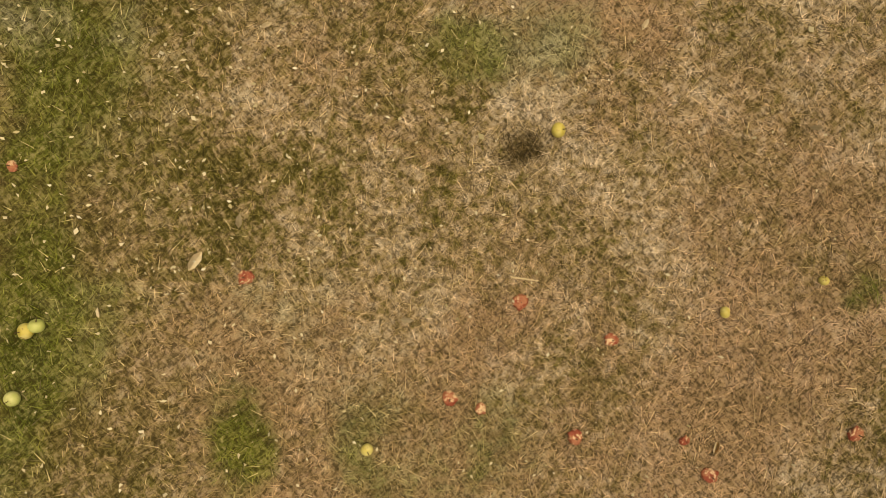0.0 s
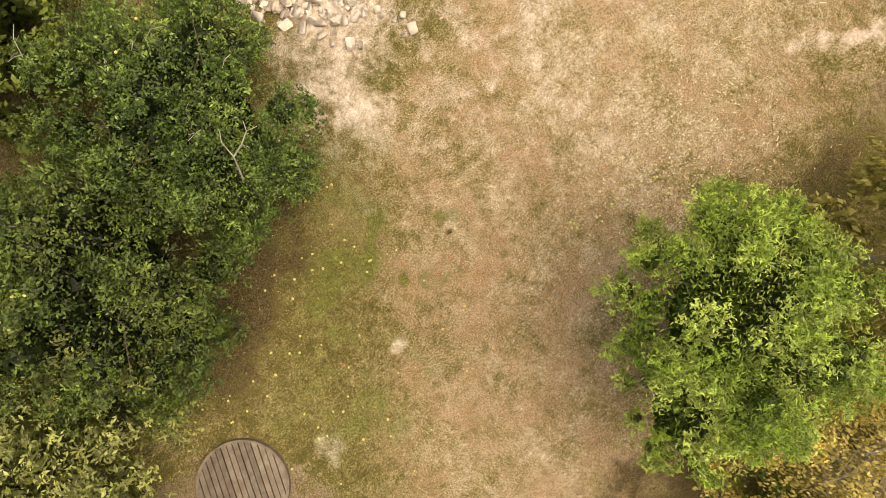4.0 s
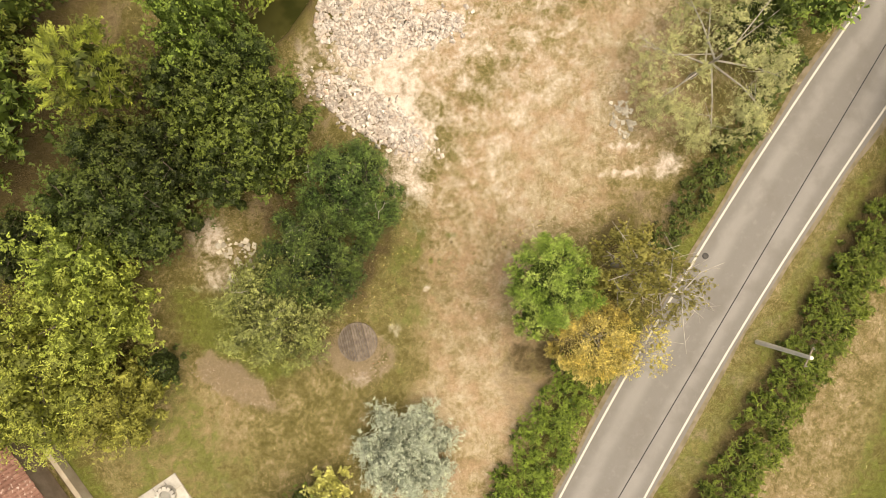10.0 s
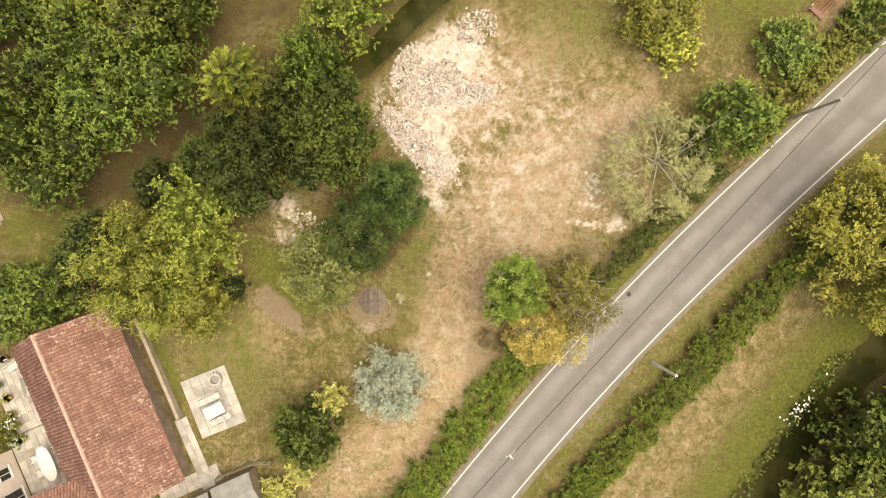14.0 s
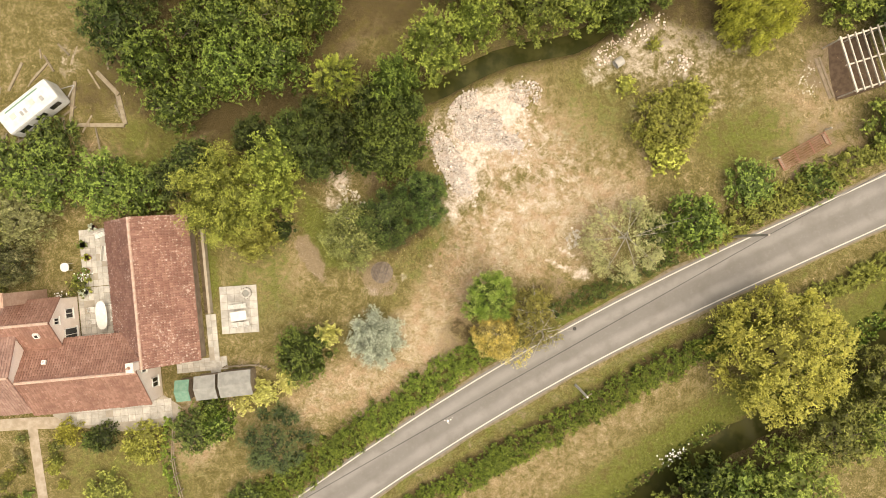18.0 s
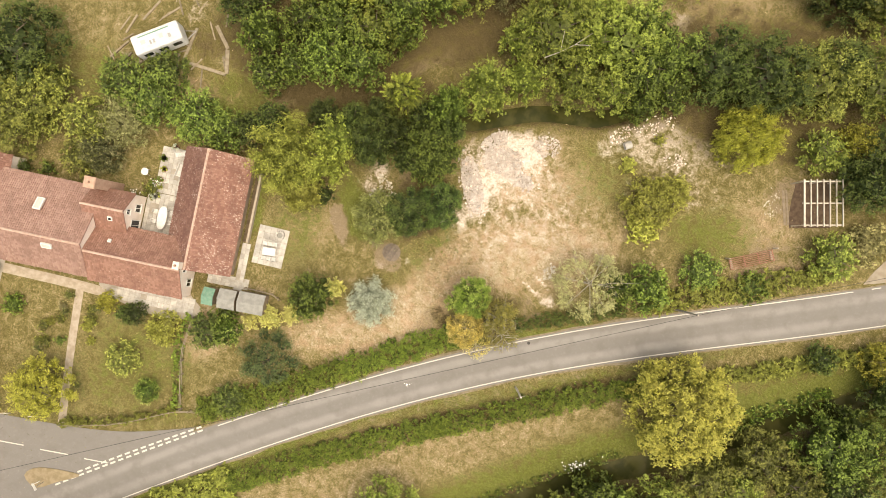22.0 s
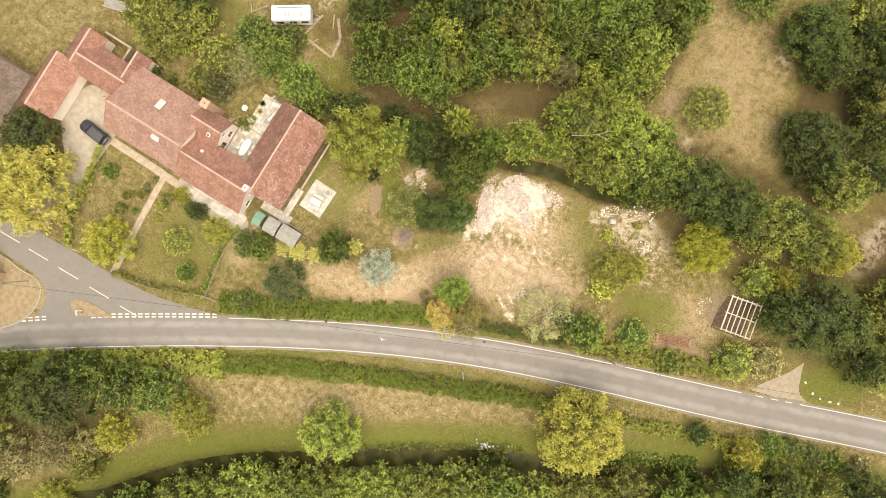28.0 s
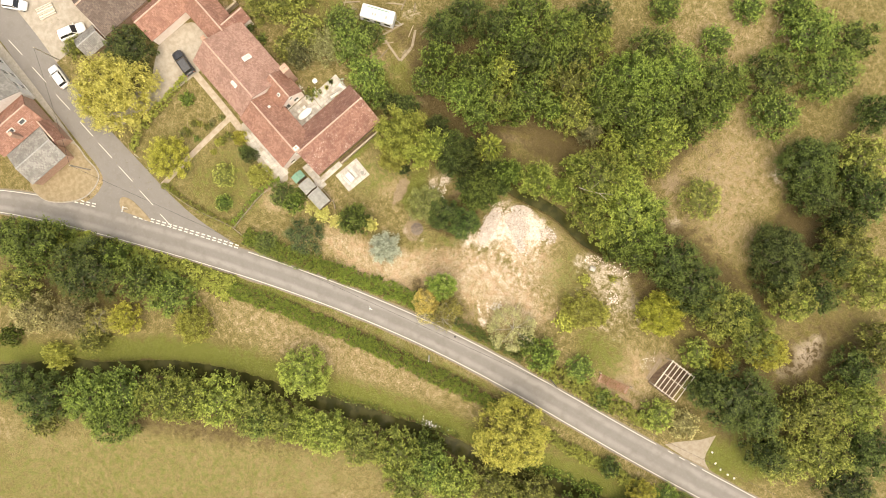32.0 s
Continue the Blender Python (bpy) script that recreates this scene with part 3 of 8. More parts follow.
def make_lane():
    mid = [lane(x) for x in np.arange(-130, 171, 1.0)]
    line = np.array([p[:2] for p, d, w in mid])
    w = np.array([h for p, d, h in mid])
    tone = lobes(line[:, 0], line[:, 1], 21, 2.0)
    road = ribbon("road", line, w + 0.22 + 0.06 * tone, 0.03, M_ASPHALT, "worn grey asphalt country lane with white edge lines", "road")
    # the gravelly, crumbling margin beside the asphalt
    ribbon("road_margin", line, w + 0.40 + 0.15 * tone, 0.014, M_MARGIN, "pale crumbling gravel margin of the lane", "verge")
    t = np.gradient(line, axis=0)
    t /= np.hypot(t[:, 0], t[:, 1])[:, None]
    nrm = np.stack([-t[:, 1], t[:, 0]], 1)
    for side in (1, -1):
        edge = line + nrm * (w * side)[:, None]
        runs = [(0, 301)] if side < 0 else [(0, 82), (110, 178), (179, 180), (181, 182), (183, 184), (185, 301)]
        for a, b in runs:
            ob = ribbon("edge_line", edge[a:b + (b - a < 2)], 0.055, 0.036, M_PAINT, "", parent=road)
            for key in ("kind",):
                del ob[key]
    return road, line, nrm, w


road, LINE, NRM, HALF = make_lane()


def flat_patch(name, outline, z, material, label, category, parent=None, kind="structure", rise=0.0):
    """A flat shape with a smooth outline; rise gives it a kerbed edge down to the ground."""
    p = [tuple(q) for q in outline]
    v = [(x, y, z) for x, y in p]
    n = len(v)
    f = [tuple(range(n))]
    area = sum(p[i][0] * p[(i + 1) % n][1] - p[(i + 1) % n][0] * p[i][1] for i in range(n))
    if area < 0:
        f = [tuple(reversed(range(n)))]
    if rise:
        v += [(x, y, z - rise) for x, y in p]
        f += [(i, (i + 1) % n, n + (i + 1) % n, n + i) if area < 0 else ((i + 1) % n, i, n + i, n + (i + 1) % n) for i in range(n)]
    ob = mesh_ob(name, v, f, material, parent)
    return tagged(ob, label, category, kind=kind)


def closed(points, step=0.6):
    """A smooth closed outline through the points."""
    p = list(points)
    full = smooth_line([p[-1]] + p + [p[0], p[1]], step)
    a = min(range(len(full)), key=lambda i: np.hypot(*(full[i] - np.array(p[0]))))
    b = max(range(len(full)), key=lambda i: -np.hypot(*(full[i] - np.array(p[0]))) + 1e-6 * i)
    start = next(i for i in range(len(full)) if np.hypot(*(full[i] - np.array(p[0]))) < 0.05)
    stop = max(i for i in range(len(full)) if np.hypot(*(full[i] - np.array(p[0]))) < 0.05)
    return [tuple(q) for q in full[start:stop]]


north = [(-140, -26.4), (-80, -27.4), (-65, -28.2), (-54.4, -28.9), (-45, -28.7), (-36.5, -28.4), (-30.3, -27.6), (-23.5, -25.7)]
side_road = flat_patch("side_road", [tuple(q) for q in smooth_line(north, 1.5)] + [(-24, -27.5), (-36, -36.0), (-46.0, -42.5)] +
                       [tuple(q) for q in smooth_line([(-45.2, -41.2), (-44.3, -38.4), (-45.0, -35.5), (-47.2, -34.4), (-50.8, -34.2), (-58.6, -33.8), (-69, -33.2), (-80, -32.6), (-140, -31)], 1.5)],
                       0.022, M_ASPHALT, "grey asphalt side road joining the lane", "road")
for x0, x1 in ((-78.6, -75.2), (-72.7, -69.4), (-66.8, -63.5), (-60.9, -57.6), (-55.0, -51.9), (-50.4, -47.2), (-45.4, -42.1), (-40.2, -37.0), (-35.1, -31.0)):
    mesh_ob("centre_dash", [(x0, -31.78, 0.027), (x1, -31.70, 0.027), (x1, -31.58, 0.027), (x0, -31.66, 0.027)], [(0, 1, 2, 3)], M_PAINT, side_road)
# the double broken give-way lines across the two mouths
for lo, hi in ((-47.6, -41.5), (-36.5, -22.0)):
    for row in (0, 1):
        x = lo
        while x < hi:
            p, d, h = lane(x)
            q = p + Vector((-d.y, d.x, 0)) * (h + 0.08 + 0.42 * row)
            e = q + d * 0.62
            o = Vector((-d.y, d.x, 0)) * 0.1
            mesh_ob("give_way_dash", [(*(q - o)[:2], 0.037), (*(e - o)[:2], 0.037), (*(e + o)[:2], 0.037), (*(q + o)[:2], 0.037)], [(0, 1, 2, 3)], M_PAINT, road)
            x += 0.95 * d.x
M_DRYGRASS = surface("dry_verge_grass", (0.32, 0.255, 0.165), (0.24, 0.19, 0.11), 1.5, 0.95, fine=35, bump=0.8, dist=0.03)
M_KERB = surface("kerb_stone", (0.37, 0.34, 0.29), (0.29, 0.26, 0.21), 3, 0.9)
flat_patch("grass_island", closed([(-41.3, -34.9), (-39.8, -33.7), (-35.2, -33.6), (-37.5, -34.9), (-39.7, -36.0)]), 0.10, M_DRYGRASS, "small triangular dry grass island in the junction", "traffic island", rise=0.1)
flat_patch("corner_kerb", closed([(-53.5, -43.5), (-53.5, -35.3), (-49.8, -34.75), (-46.3, -35.1), (-45.1, -38.3), (-46.2, -41.6), (-49.5, -44.6)]), 0.06, M_KERB, "pale kerb round the dry grass corner", "kerb", rise=0.08)
flat_patch("corner_green", closed([(-53.6, -43.5), (-53.6, -35.5), (-49.8, -34.95), (-46.45, -35.25), (-45.3, -38.3), (-46.4, -41.5), (-49.6, -44.5)]), 0.10, M_DRYGRASS, "dry brown grass corner beside the side road", "green", rise=0.06)
ribbon("stream", smooth_line(MILL_STREAM, 1), 1.1, -0.45, M_WATER, "still dark stream under overhanging trees", "water")
RIVER_LINE = smooth_line(RIVER_SOUTH, 1.5)
ribbon("river", RIVER_LINE, 1.9 + 1.9 * np.exp(-((RIVER_LINE[:, 0] + 26.2) / 3.5) ** 2), -0.40, M_WATER, "dark slow river between grassy banks", "water")
flat_patch("driveway", closed([(-56.3, -12.8), (-55.3, -7.3), (-50.2, -6.9), (-48.6, -9.5), (-48.5, -13.2), (-48.8, -18.0), (-49.3, -23.5), (-51.2, -28.9), (-55.5, -28.9), (-53.5, -24.0), (-52.5, -19.0), (-54.5, -16.0)], 1.0), 0.012, M_GRAVEL, "pale gravel driveway in front of the farmhouse", "driveway")
M_PATH = surface("garden_path", (0.43, 0.365, 0.29), (0.32, 0.26, 0.19), 1.5, 0.95, fine=50, bump=0.5)
ribbon("garden_path", smooth_line([(-48.6, -12.4), (-44, -12.5), (-40, -12.6), (-34, -12.9), (-27, -12.6)], 1), 0.55, 0.010, M_PATH, "trodden pale garden path along the house", "path")
ribbon("gate_path", smooth_line([(-39.5, -12.9), (-39.1, -20), (-38.4, -28.4)], 1), 0.45, 0.006, M_PATH, "narrow pale path from the lane to the house", "path")
flat_patch("house_terrace", closed([(-37.5, -11.2), (-27.0, -11.2), (-26.0, -13.6), (-30.5, -14.2), (-35.5, -13.2)], 1.0), 0.016, M_GRAVEL, "pale gravel terrace along the south wall", "terrace")
M_GATEWAY = surface("dusty_gateway", (0.33, 0.285, 0.225), (0.27, 0.225, 0.165), 1.5, 0.95, fine=50, bump=0.5)
flat_patch("field_gateway", [(47.2, 5.6), (48.2, 7.4), (50.4, 10.4), (51.6, 12.9), (52.1, 11.4), (52.8, 9.6), (53.9, 8.6), (55.3, 8.3), (51.4, 6.8)], 0.012, M_GATEWAY, "pale dusty gateway off the lane", "gateway")

# ---- trees and shrubs ----
def leaf_cloud(rng, centres, radii, normals_up, count, size, slim=0.5, droop=0.0, fold=0.25, per=7, tilt=0.35, plain=False):
    """Leaves set along short shoots that stand out of many sprays: folded, pointed blades of two faces each, or of one. Returns (verts, faces, tone of each corner)."""
    shoots = max(1, -(-count // per))
    w = radii ** 2
    pick = rng.choice(len(radii), shoots, p=w / w.sum())
    d = rng.normal(size=(shoots, 3))
    d[:, 2] = np.abs(d[:, 2]) * 0.9 + normals_up * rng.rand(shoots) - 0.3
    d /= np.linalg.norm(d, axis=1)[:, None]
    axis = d + 0.35 * rng.normal(size=(shoots, 3))
    axis /= np.linalg.norm(axis, axis=1)[:, None]
    foot = centres[pick] + d * (radii[pick] * (0.45 + 0.3 * rng.rand(shoots)))[:, None]
    run = radii[pick] * (0.4 + 0.5 * rng.rand(shoots)) + 0.4 * size
    tone = np.repeat(rng.rand(shoots), per)[:count]
    i = np.repeat(np.arange(shoots), per)[:count]
    t = np.tile((np.arange(per) + 0.5) / per, shoots)[:count]
    d = d[i]
    p = foot[i] + axis[i] * (run[i] * t)[:, None] + 0.12 * radii[pick][i][:, None] * rng.normal(size=(count, 3))
    p[:, 2] -= droop * rng.rand(count) ** 2
    # the leaf spreads from its shoot to either side and shows its upper face to the sky
    side = np.cross(axis[i], np.array((0.0, 0.0, 1.0))) * np.where(np.arange(count) % 2, 1.0, -1.0)[:, None]
    a = 0.75 * axis[i] + 0.7 * side + 0.3 * rng.normal(size=(count, 3))
    a[:, 2] -= 0.2 + (1.2 if droop else 0.0)
    a /= np.linalg.norm(a, axis=1)[:, None]
    up = 0.8 * d + tilt * rng.normal(size=(count, 3))
    up[:, 2] += 0.7
    b = np.cross(up, a)
    b /= np.maximum(np.linalg.norm(b, axis=1)[:, None], 1e-6)
    nrm = np.cross(a, b)
    s = size * (0.65 + 0.7 * rng.rand(count))[:, None]
    lift = nrm * s * fold * 0.4
    if plain:
        v = np.stack([p - a * s * 0.5 - b * s * slim * 0.45, p - a * s * 0.4 + b * s * slim * 0.55, p + a * s * 0.55], 1).reshape(-1, 3)
        return v, np.arange(count * 3).reshape(-1, 3), np.repeat(tone, 3)
    v = np.stack([p - a * s * 0.5, p + b * s * slim * 0.5 + lift, p + a * s * 0.5, p - b * s * slim * 0.5 + lift], 1).reshape(-1, 3)
    i = np.arange(count) * 4
    f = np.concatenate([np.stack([i, i + 2, i + 1], 1), np.stack([i, i + 3, i + 2], 1)])
    return v, f, np.repeat(tone, 4)


def crown_clumps(rng, radius, height, base, big, small, flat=1.0, lump=0.36, spire=False):
    """Centres and radii of the sprays of one crown: rounded boughs with gaps between them, each covered by sprays."""
    cs, rs, bc, bb = [], [], [], []
    mid = base + (height - base) * 0.42
    hz = (height - base) * 0.5 * flat
    for i in range(big):
        g = math.pi * (3 - math.sqrt(5)) * i + 0.5 * rng.rand()
        if spire:
            u = (i + 0.5) / big
            q = radius * (1.02 - u) * (0.75 + 0.3 * rng.rand())
            c = np.array([q * math.cos(g), q * math.sin(g), base + (height - base) * u])
            br = radius * lump * (1.1 - 0.7 * u)
        else:
            u = 1 - 1.95 * i / (big - 1)
            ring = math.sqrt(max(0.0, 1 - u * u)) if u > -0.2 else 1.0
            q = ring * min(0.84, (0.73 if u > -0.2 else 0.8) + 0.06 * rng.normal())
            c = np.array([radius * q * math.cos(g), radius * q * math.sin(g), mid + hz * (0.78 * u + 0.1 * rng.normal())])
            br = radius * lump * (0.75 + 0.55 * rng.rand())
        bc.append(c)
        bb.append(br)
        out = c - np.array([0, 0, mid])
        out /= max(1e-6, np.linalg.norm(out))
        for k in range(small):
            d = rng.normal(size=3) + 0.9 * out
            d[2] += 0.35
            d /= np.linalg.norm(d)
            cc = c + d * br * (0.62 + 0.36 * rng.rand())
            cc[2] = max(cc[2], 0.12 + 0.1 * rng.rand())
            cs.append(cc)
            rs.append(br * (0.26 + 0.2 * rng.rand()))
    return np.array(cs), np.array(rs), np.array(bc), np.array(bb), mid, hz


def ball(rows=2):
    """Corners of a faceted ball, three to a face, none shared."""
    bm = bmesh.new()
    bmesh.ops.create_icosphere(bm, subdivisions=rows, radius=1.0)
    out = np.array([[v.co[:] for v in f.verts] for f in bm.faces])
    bm.free()
    return out


BALLS = {k: ball(k) for k in (1, 2, 3, 5)}


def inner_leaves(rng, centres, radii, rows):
    """The closed mass of leaves inside each bough, later coloured dark as painted shade: loose, tilted faces. Returns
    (verts, faces).
    """
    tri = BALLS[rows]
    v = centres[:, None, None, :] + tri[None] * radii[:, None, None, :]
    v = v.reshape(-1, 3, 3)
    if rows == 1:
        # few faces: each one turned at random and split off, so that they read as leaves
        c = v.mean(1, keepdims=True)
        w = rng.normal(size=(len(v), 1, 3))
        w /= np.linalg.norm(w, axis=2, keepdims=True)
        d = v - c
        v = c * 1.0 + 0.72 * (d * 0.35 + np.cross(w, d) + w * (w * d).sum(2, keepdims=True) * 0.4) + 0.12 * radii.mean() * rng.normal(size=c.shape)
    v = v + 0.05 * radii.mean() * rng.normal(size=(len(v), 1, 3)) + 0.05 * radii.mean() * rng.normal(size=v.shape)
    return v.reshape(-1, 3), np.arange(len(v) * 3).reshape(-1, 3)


def limb_tree(rng, radius, height, spread=0.7, limbs=7, thick=0.045, twigs=2):
    """A tapered trunk with limbs that reach into the crown."""
    bm = bmesh.new()
    top = Vector((0.05 * radius * rng.normal(), 0.05 * radius * rng.normal(), height * 0.62))
    r0 = max(0.05, height * thick * 0.5)
    rod(bm, (0, 0, -0.1), top * 0.45, r0 * 1.25, r0 * 0.85, 9)
    rod(bm, top * 0.44, top, r0 * 0.86, r0 * 0.35, 8)
    for i in range(limbs):
        a = 2 * math.pi * i / limbs + 0.6 * rng.rand()
        s = top * (0.4 + 0.5 * rng.rand())
        e = Vector((math.cos(a) * radius * spread, math.sin(a) * radius * spread, height * (0.45 + 0.25 * rng.rand())))
        m = s.lerp(e, 0.5) + Vector((0, 0, 0.08 * height * rng.rand()))
        rod(bm, s, m, r0 * 0.45, r0 * 0.28, 6)
        rod(bm, m, e, r0 * 0.28, r0 * 0.1, 5)
        for k in range(twigs):
            q = m.lerp(e, 0.3 + 0.5 * rng.rand())
            w = q + Vector((rng.normal() * radius * 0.25, rng.normal() * radius * 0.25, radius * (0.05 + 0.2 * rng.rand())))
            rod(bm, q, w, r0 * 0.13, r0 * 0.04, 4)
    return bm


# habit: boughs, sprays per bough, leaf length, leaf width ratio, leaves per square metre of crown, droop, lump, bark
HABIT = {
    "hedge": (20, 9, 0.26, 0.42, 90, 0.0, 0.3),
    "apple": (24, 15, 0.122, 0.44, 205, 0.0, 0.24), "applelight": (30, 14, 0.17, 0.38, 105, 0.0, 0.27),
    "green": (26, 13, 0.32, 0.5, 52, 0.0, 0.25), "dark": (30, 12, 0.27, 0.5, 75, 0.0, 0.23), "pine": (34, 9, 0.34, 0.13, 420, 0.0, 0.22), "variegated": (30, 11, 0.2, 0.5, 190, 0.0, 0.26),
    "bright": (40, 9, 0.15, 0.3, 230, 0.0, 0.2), "birch": (34, 10, 0.22, 0.45, 120, 0.2, 0.24),
    "gold": (34, 12, 0.15, 0.55, 190, 0.1, 0.22), "willow": (32, 11, 0.30, 0.18, 130, 0.1, 0.22),
    "silver": (40, 11, 0.34, 0.16, 200, 0.0, 0.24), "spruce": (46, 9, 0.34, 0.18, 110, 0.0, 0.24),
    "yellow": (36, 11, 0.22, 0.45, 125, 0.0, 0.2), "lime": (30, 11, 0.29, 0.40, 80, 0.0, 0.24),
    "yellowgreen": (30, 12, 0.34, 0.38, 56, 0.0, 0.23), "olive": (30, 11, 0.34, 0.3, 54, 0.0, 0.23),
    "lemon": (34, 12, 0.25, 0.40, 84, 0.0, 0.22), "weeping": (34, 12, 0.46, 0.17, 190, 0.8, 0.26), "twiggy": (34, 12, 0.46, 0.13, 170, 0.8, 0.26), "brown": (26, 10, 0.30, 0.38, 46, 0.0, 0.24),
    "oak": (90, 10, 0.24, 0.5, 260, 0.0, 0.14), "willowgold": (54, 10, 0.42, 0.24, 125, 0.4, 0.19),
}
KIND_NAME = {"apple": "apple_tree", "applelight": "apple_tree", "birch": "birch_tree", "willow": "willow_tree", "weeping": "willow_tree", "willowgold": "willow_tree",
             "oak": "oak_tree", "spruce": "spruce_tree", "pine": "pine_tree"}
KIND_LABEL = {
    "apple": "dense dark green apple tree on the dry turf", "applelight": "pale green apple tree with thinning leaves",
    "green": "full-leaved green broadleaf tree", "dark": "dark green dense evergreen tree", "bright": "bright green shrubby tree at the plot's edge",
    "birch": "sparse yellowing birch with pale bare branches", "gold": "golden autumn-leaved tree beside the lane", "willow": "grey-green willow with narrow leaves",
    "silver": "round silvery blue-green shrub on the lawn", "spruce": "blue-green conifer beside the hedge", "yellow": "golden yellow rounded shrub",
    "lime": "light yellow-green scrub bush in dry grass", "yellowgreen": "broad yellow-green tree with loose crown", "olive": "olive green tree with thin twiggy crown",
    "weeping": "weeping willow with trailing yellow-green shoots", "twiggy": "dark weeping tree with pale bare trailing twigs", "lemon": "bright yellow-green tree with feathery sprays", "brown": "tree with browning thin autumn leaves", "oak": "large round tree turning gold, alone in the meadow",
    "willowgold": "large golden willow with trailing shoots", "pine": "thin grey-green pine with bare pale boughs", "variegated": "bright yellow variegated garden shrub",
}
PROTO = {}


def size_class(kind, r):
    return max((s for s in (0.9, 1.6, 2.6, 4.0, 5.6) if s <= r * 1.25), default=0.9)


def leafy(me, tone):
    """Marks the first corners as outer leaves with their shoots' tone; the rest are inner ones, darkened to paint in
    crown shade.
    """
    outer_count = len(tone)
    at = me.attributes.new("outer_leaf", "FLOAT", "POINT")
    at.data.foreach_set("value", (np.arange(len(me.vertices)) < outer_count).astype(np.float32))
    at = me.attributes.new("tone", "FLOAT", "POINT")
    at.data.foreach_set("value", np.concatenate([tone, np.repeat((np.arange((len(me.vertices) - outer_count) // 3) * 0.618) % 0.7, 3)]).astype(np.float32))
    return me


def make_tree(kind, radius, height, seed, near=0):
    """A tree or shrub of that crown radius and height, at the origin."""
    rng = np.random.RandomState(seed)
    big, small, leaf, slim, dense, droop, lump = HABIT[kind]
    shrub = height < 2.6
    name = KIND_NAME.get(kind, "shrub" if shrub else "tree")
    root = thing(name, 0, 0, 0, 0, KIND_LABEL[kind], "shrub" if shrub else "tree")
    base = 0.05 if shrub else height * (0.08 if kind not in ("spruce", "silver", "lime") else 0.02)
    if kind == "bright":
        base = height * 0.38
    if radius < 1.2:
        big = max(8, big // 2)
    elif near == 0 and not shrub and kind not in ("oak", "willowgold", "spruce", "silver"):
        big, small, lump = int(big * 1.7), max(6, int(small * 0.62)), lump * 0.8
    cs, rs, bc, bb, mid, hz = crown_clumps(rng, radius, height, base, big, small, lump=lump, spire=kind == "spruce")
    area = 2 * math.pi * radius * radius * 0.9
    leaf_len = leaf * (0.75 if radius < 1.3 else 1.0) * (0.66, 0.45, 0.62 if kind in ("apple", "applelight", "bright", "birch", "gold") else 0.4)[near]
    count = int(min((22000, 27000, 44000)[near], dense * area * (1.3 if radius < 1.3 else 1.0) * (0.78, 1.85, 5.4)[near]))
    thin = kind in ("birch", "pine", "gold")
    if thin:
        count = int(count * {"birch": 1.25, "pine": 1.0, "gold": 1.0}[kind])
    per = 16 if kind == "pine" else (6, 8, 9)[near]
    n1, n2 = int((0.68, 0.76, 0.74)[near] * count), int((0.24, 0.18, 0.18)[near] * count)
    v, f, tone = leaf_cloud(rng, cs, rs, 0.35, n1, leaf_len, slim, droop, per=per, tilt=0.35 if near else 0.2, plain=near == 0)
    for c, r, k in ((bc, bb * 0.7, n2), (np.array([[0, 0, mid]]), np.array([radius * 0.62]), count - n1 - n2)):
        vi, fi, ti = leaf_cloud(rng, c, r, 0.5, k, leaf_len, slim, droop, per=per, tilt=0.35 if near else 0.2, plain=near == 0)
        if len(r) == 1:
            vi[:, 2] = mid + (vi[:, 2] - mid) * hz / radius
        f = np.concatenate([f, fi + len(v)])
        v = np.concatenate([v, vi])
        tone = np.concatenate([tone, ti])
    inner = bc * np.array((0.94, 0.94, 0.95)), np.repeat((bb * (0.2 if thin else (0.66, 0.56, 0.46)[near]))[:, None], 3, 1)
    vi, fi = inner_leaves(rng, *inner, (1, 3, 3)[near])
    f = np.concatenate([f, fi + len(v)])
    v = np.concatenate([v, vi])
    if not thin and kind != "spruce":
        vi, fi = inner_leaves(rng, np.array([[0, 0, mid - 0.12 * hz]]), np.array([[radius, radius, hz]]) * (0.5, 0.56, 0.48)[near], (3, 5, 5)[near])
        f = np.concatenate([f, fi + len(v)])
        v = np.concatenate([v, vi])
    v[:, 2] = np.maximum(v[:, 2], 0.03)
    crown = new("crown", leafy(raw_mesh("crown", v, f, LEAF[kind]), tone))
    crown.parent = root
    bark = M_PALE_BARK if kind in ("birch", "gold", "pine") else M_BARK
    part("trunk", limb_tree(rng, radius, height, 0.9 if kind in ("birch", "pine") else 0.5, 6 if shrub else 8, 0.03 if kind == "birch" else 0.045, 3 if kind in ("birch", "pine") else 1), bark, root)
    if kind in ("birch", "pine"):
        # bare boughs that show through the thin crown and reach past its edge
        for i in range(5 if kind == "birch" else 2):
            a = 2.4 * i + 0.5 * rng.rand()
            out = Vector((math.cos(a), math.sin(a), 0))
            s = Vector((0, 0, height * (0.55 + 0.3 * rng.rand()))) + out * radius * 0.1
            m = s + out * radius * (0.45 + 0.15 * rng.rand()) + Vector((0, 0, height * (0.06 + 0.08 * rng.rand())))
            e = m + (out + Vector((0.5 * rng.normal(), 0.5 * rng.normal(), 0))).normalized() * radius * (0.4 + 0.3 * rng.rand())
            m.z, e.z = m.z - 0.12 * height, e.z - 0.10 * height
            bm = rod(bmesh.new(), s, m, 0.028, 0.02, 6)
            rod(bm, m, e, 0.02, 0.006, 5)
            for k in range(4):
                q = s.lerp(m, 0.5 + 0.5 * rng.rand()) if k % 2 else m.lerp(e, 0.2 + 0.6 * rng.rand())
                rod(bm, q, q + Vector((rng.normal(), rng.normal(), 0.4 * rng.rand())) * radius * 0.17, 0.009, 0.003, 4)
            part("bough", bm, bark, root, "pale bare bough")
    return root


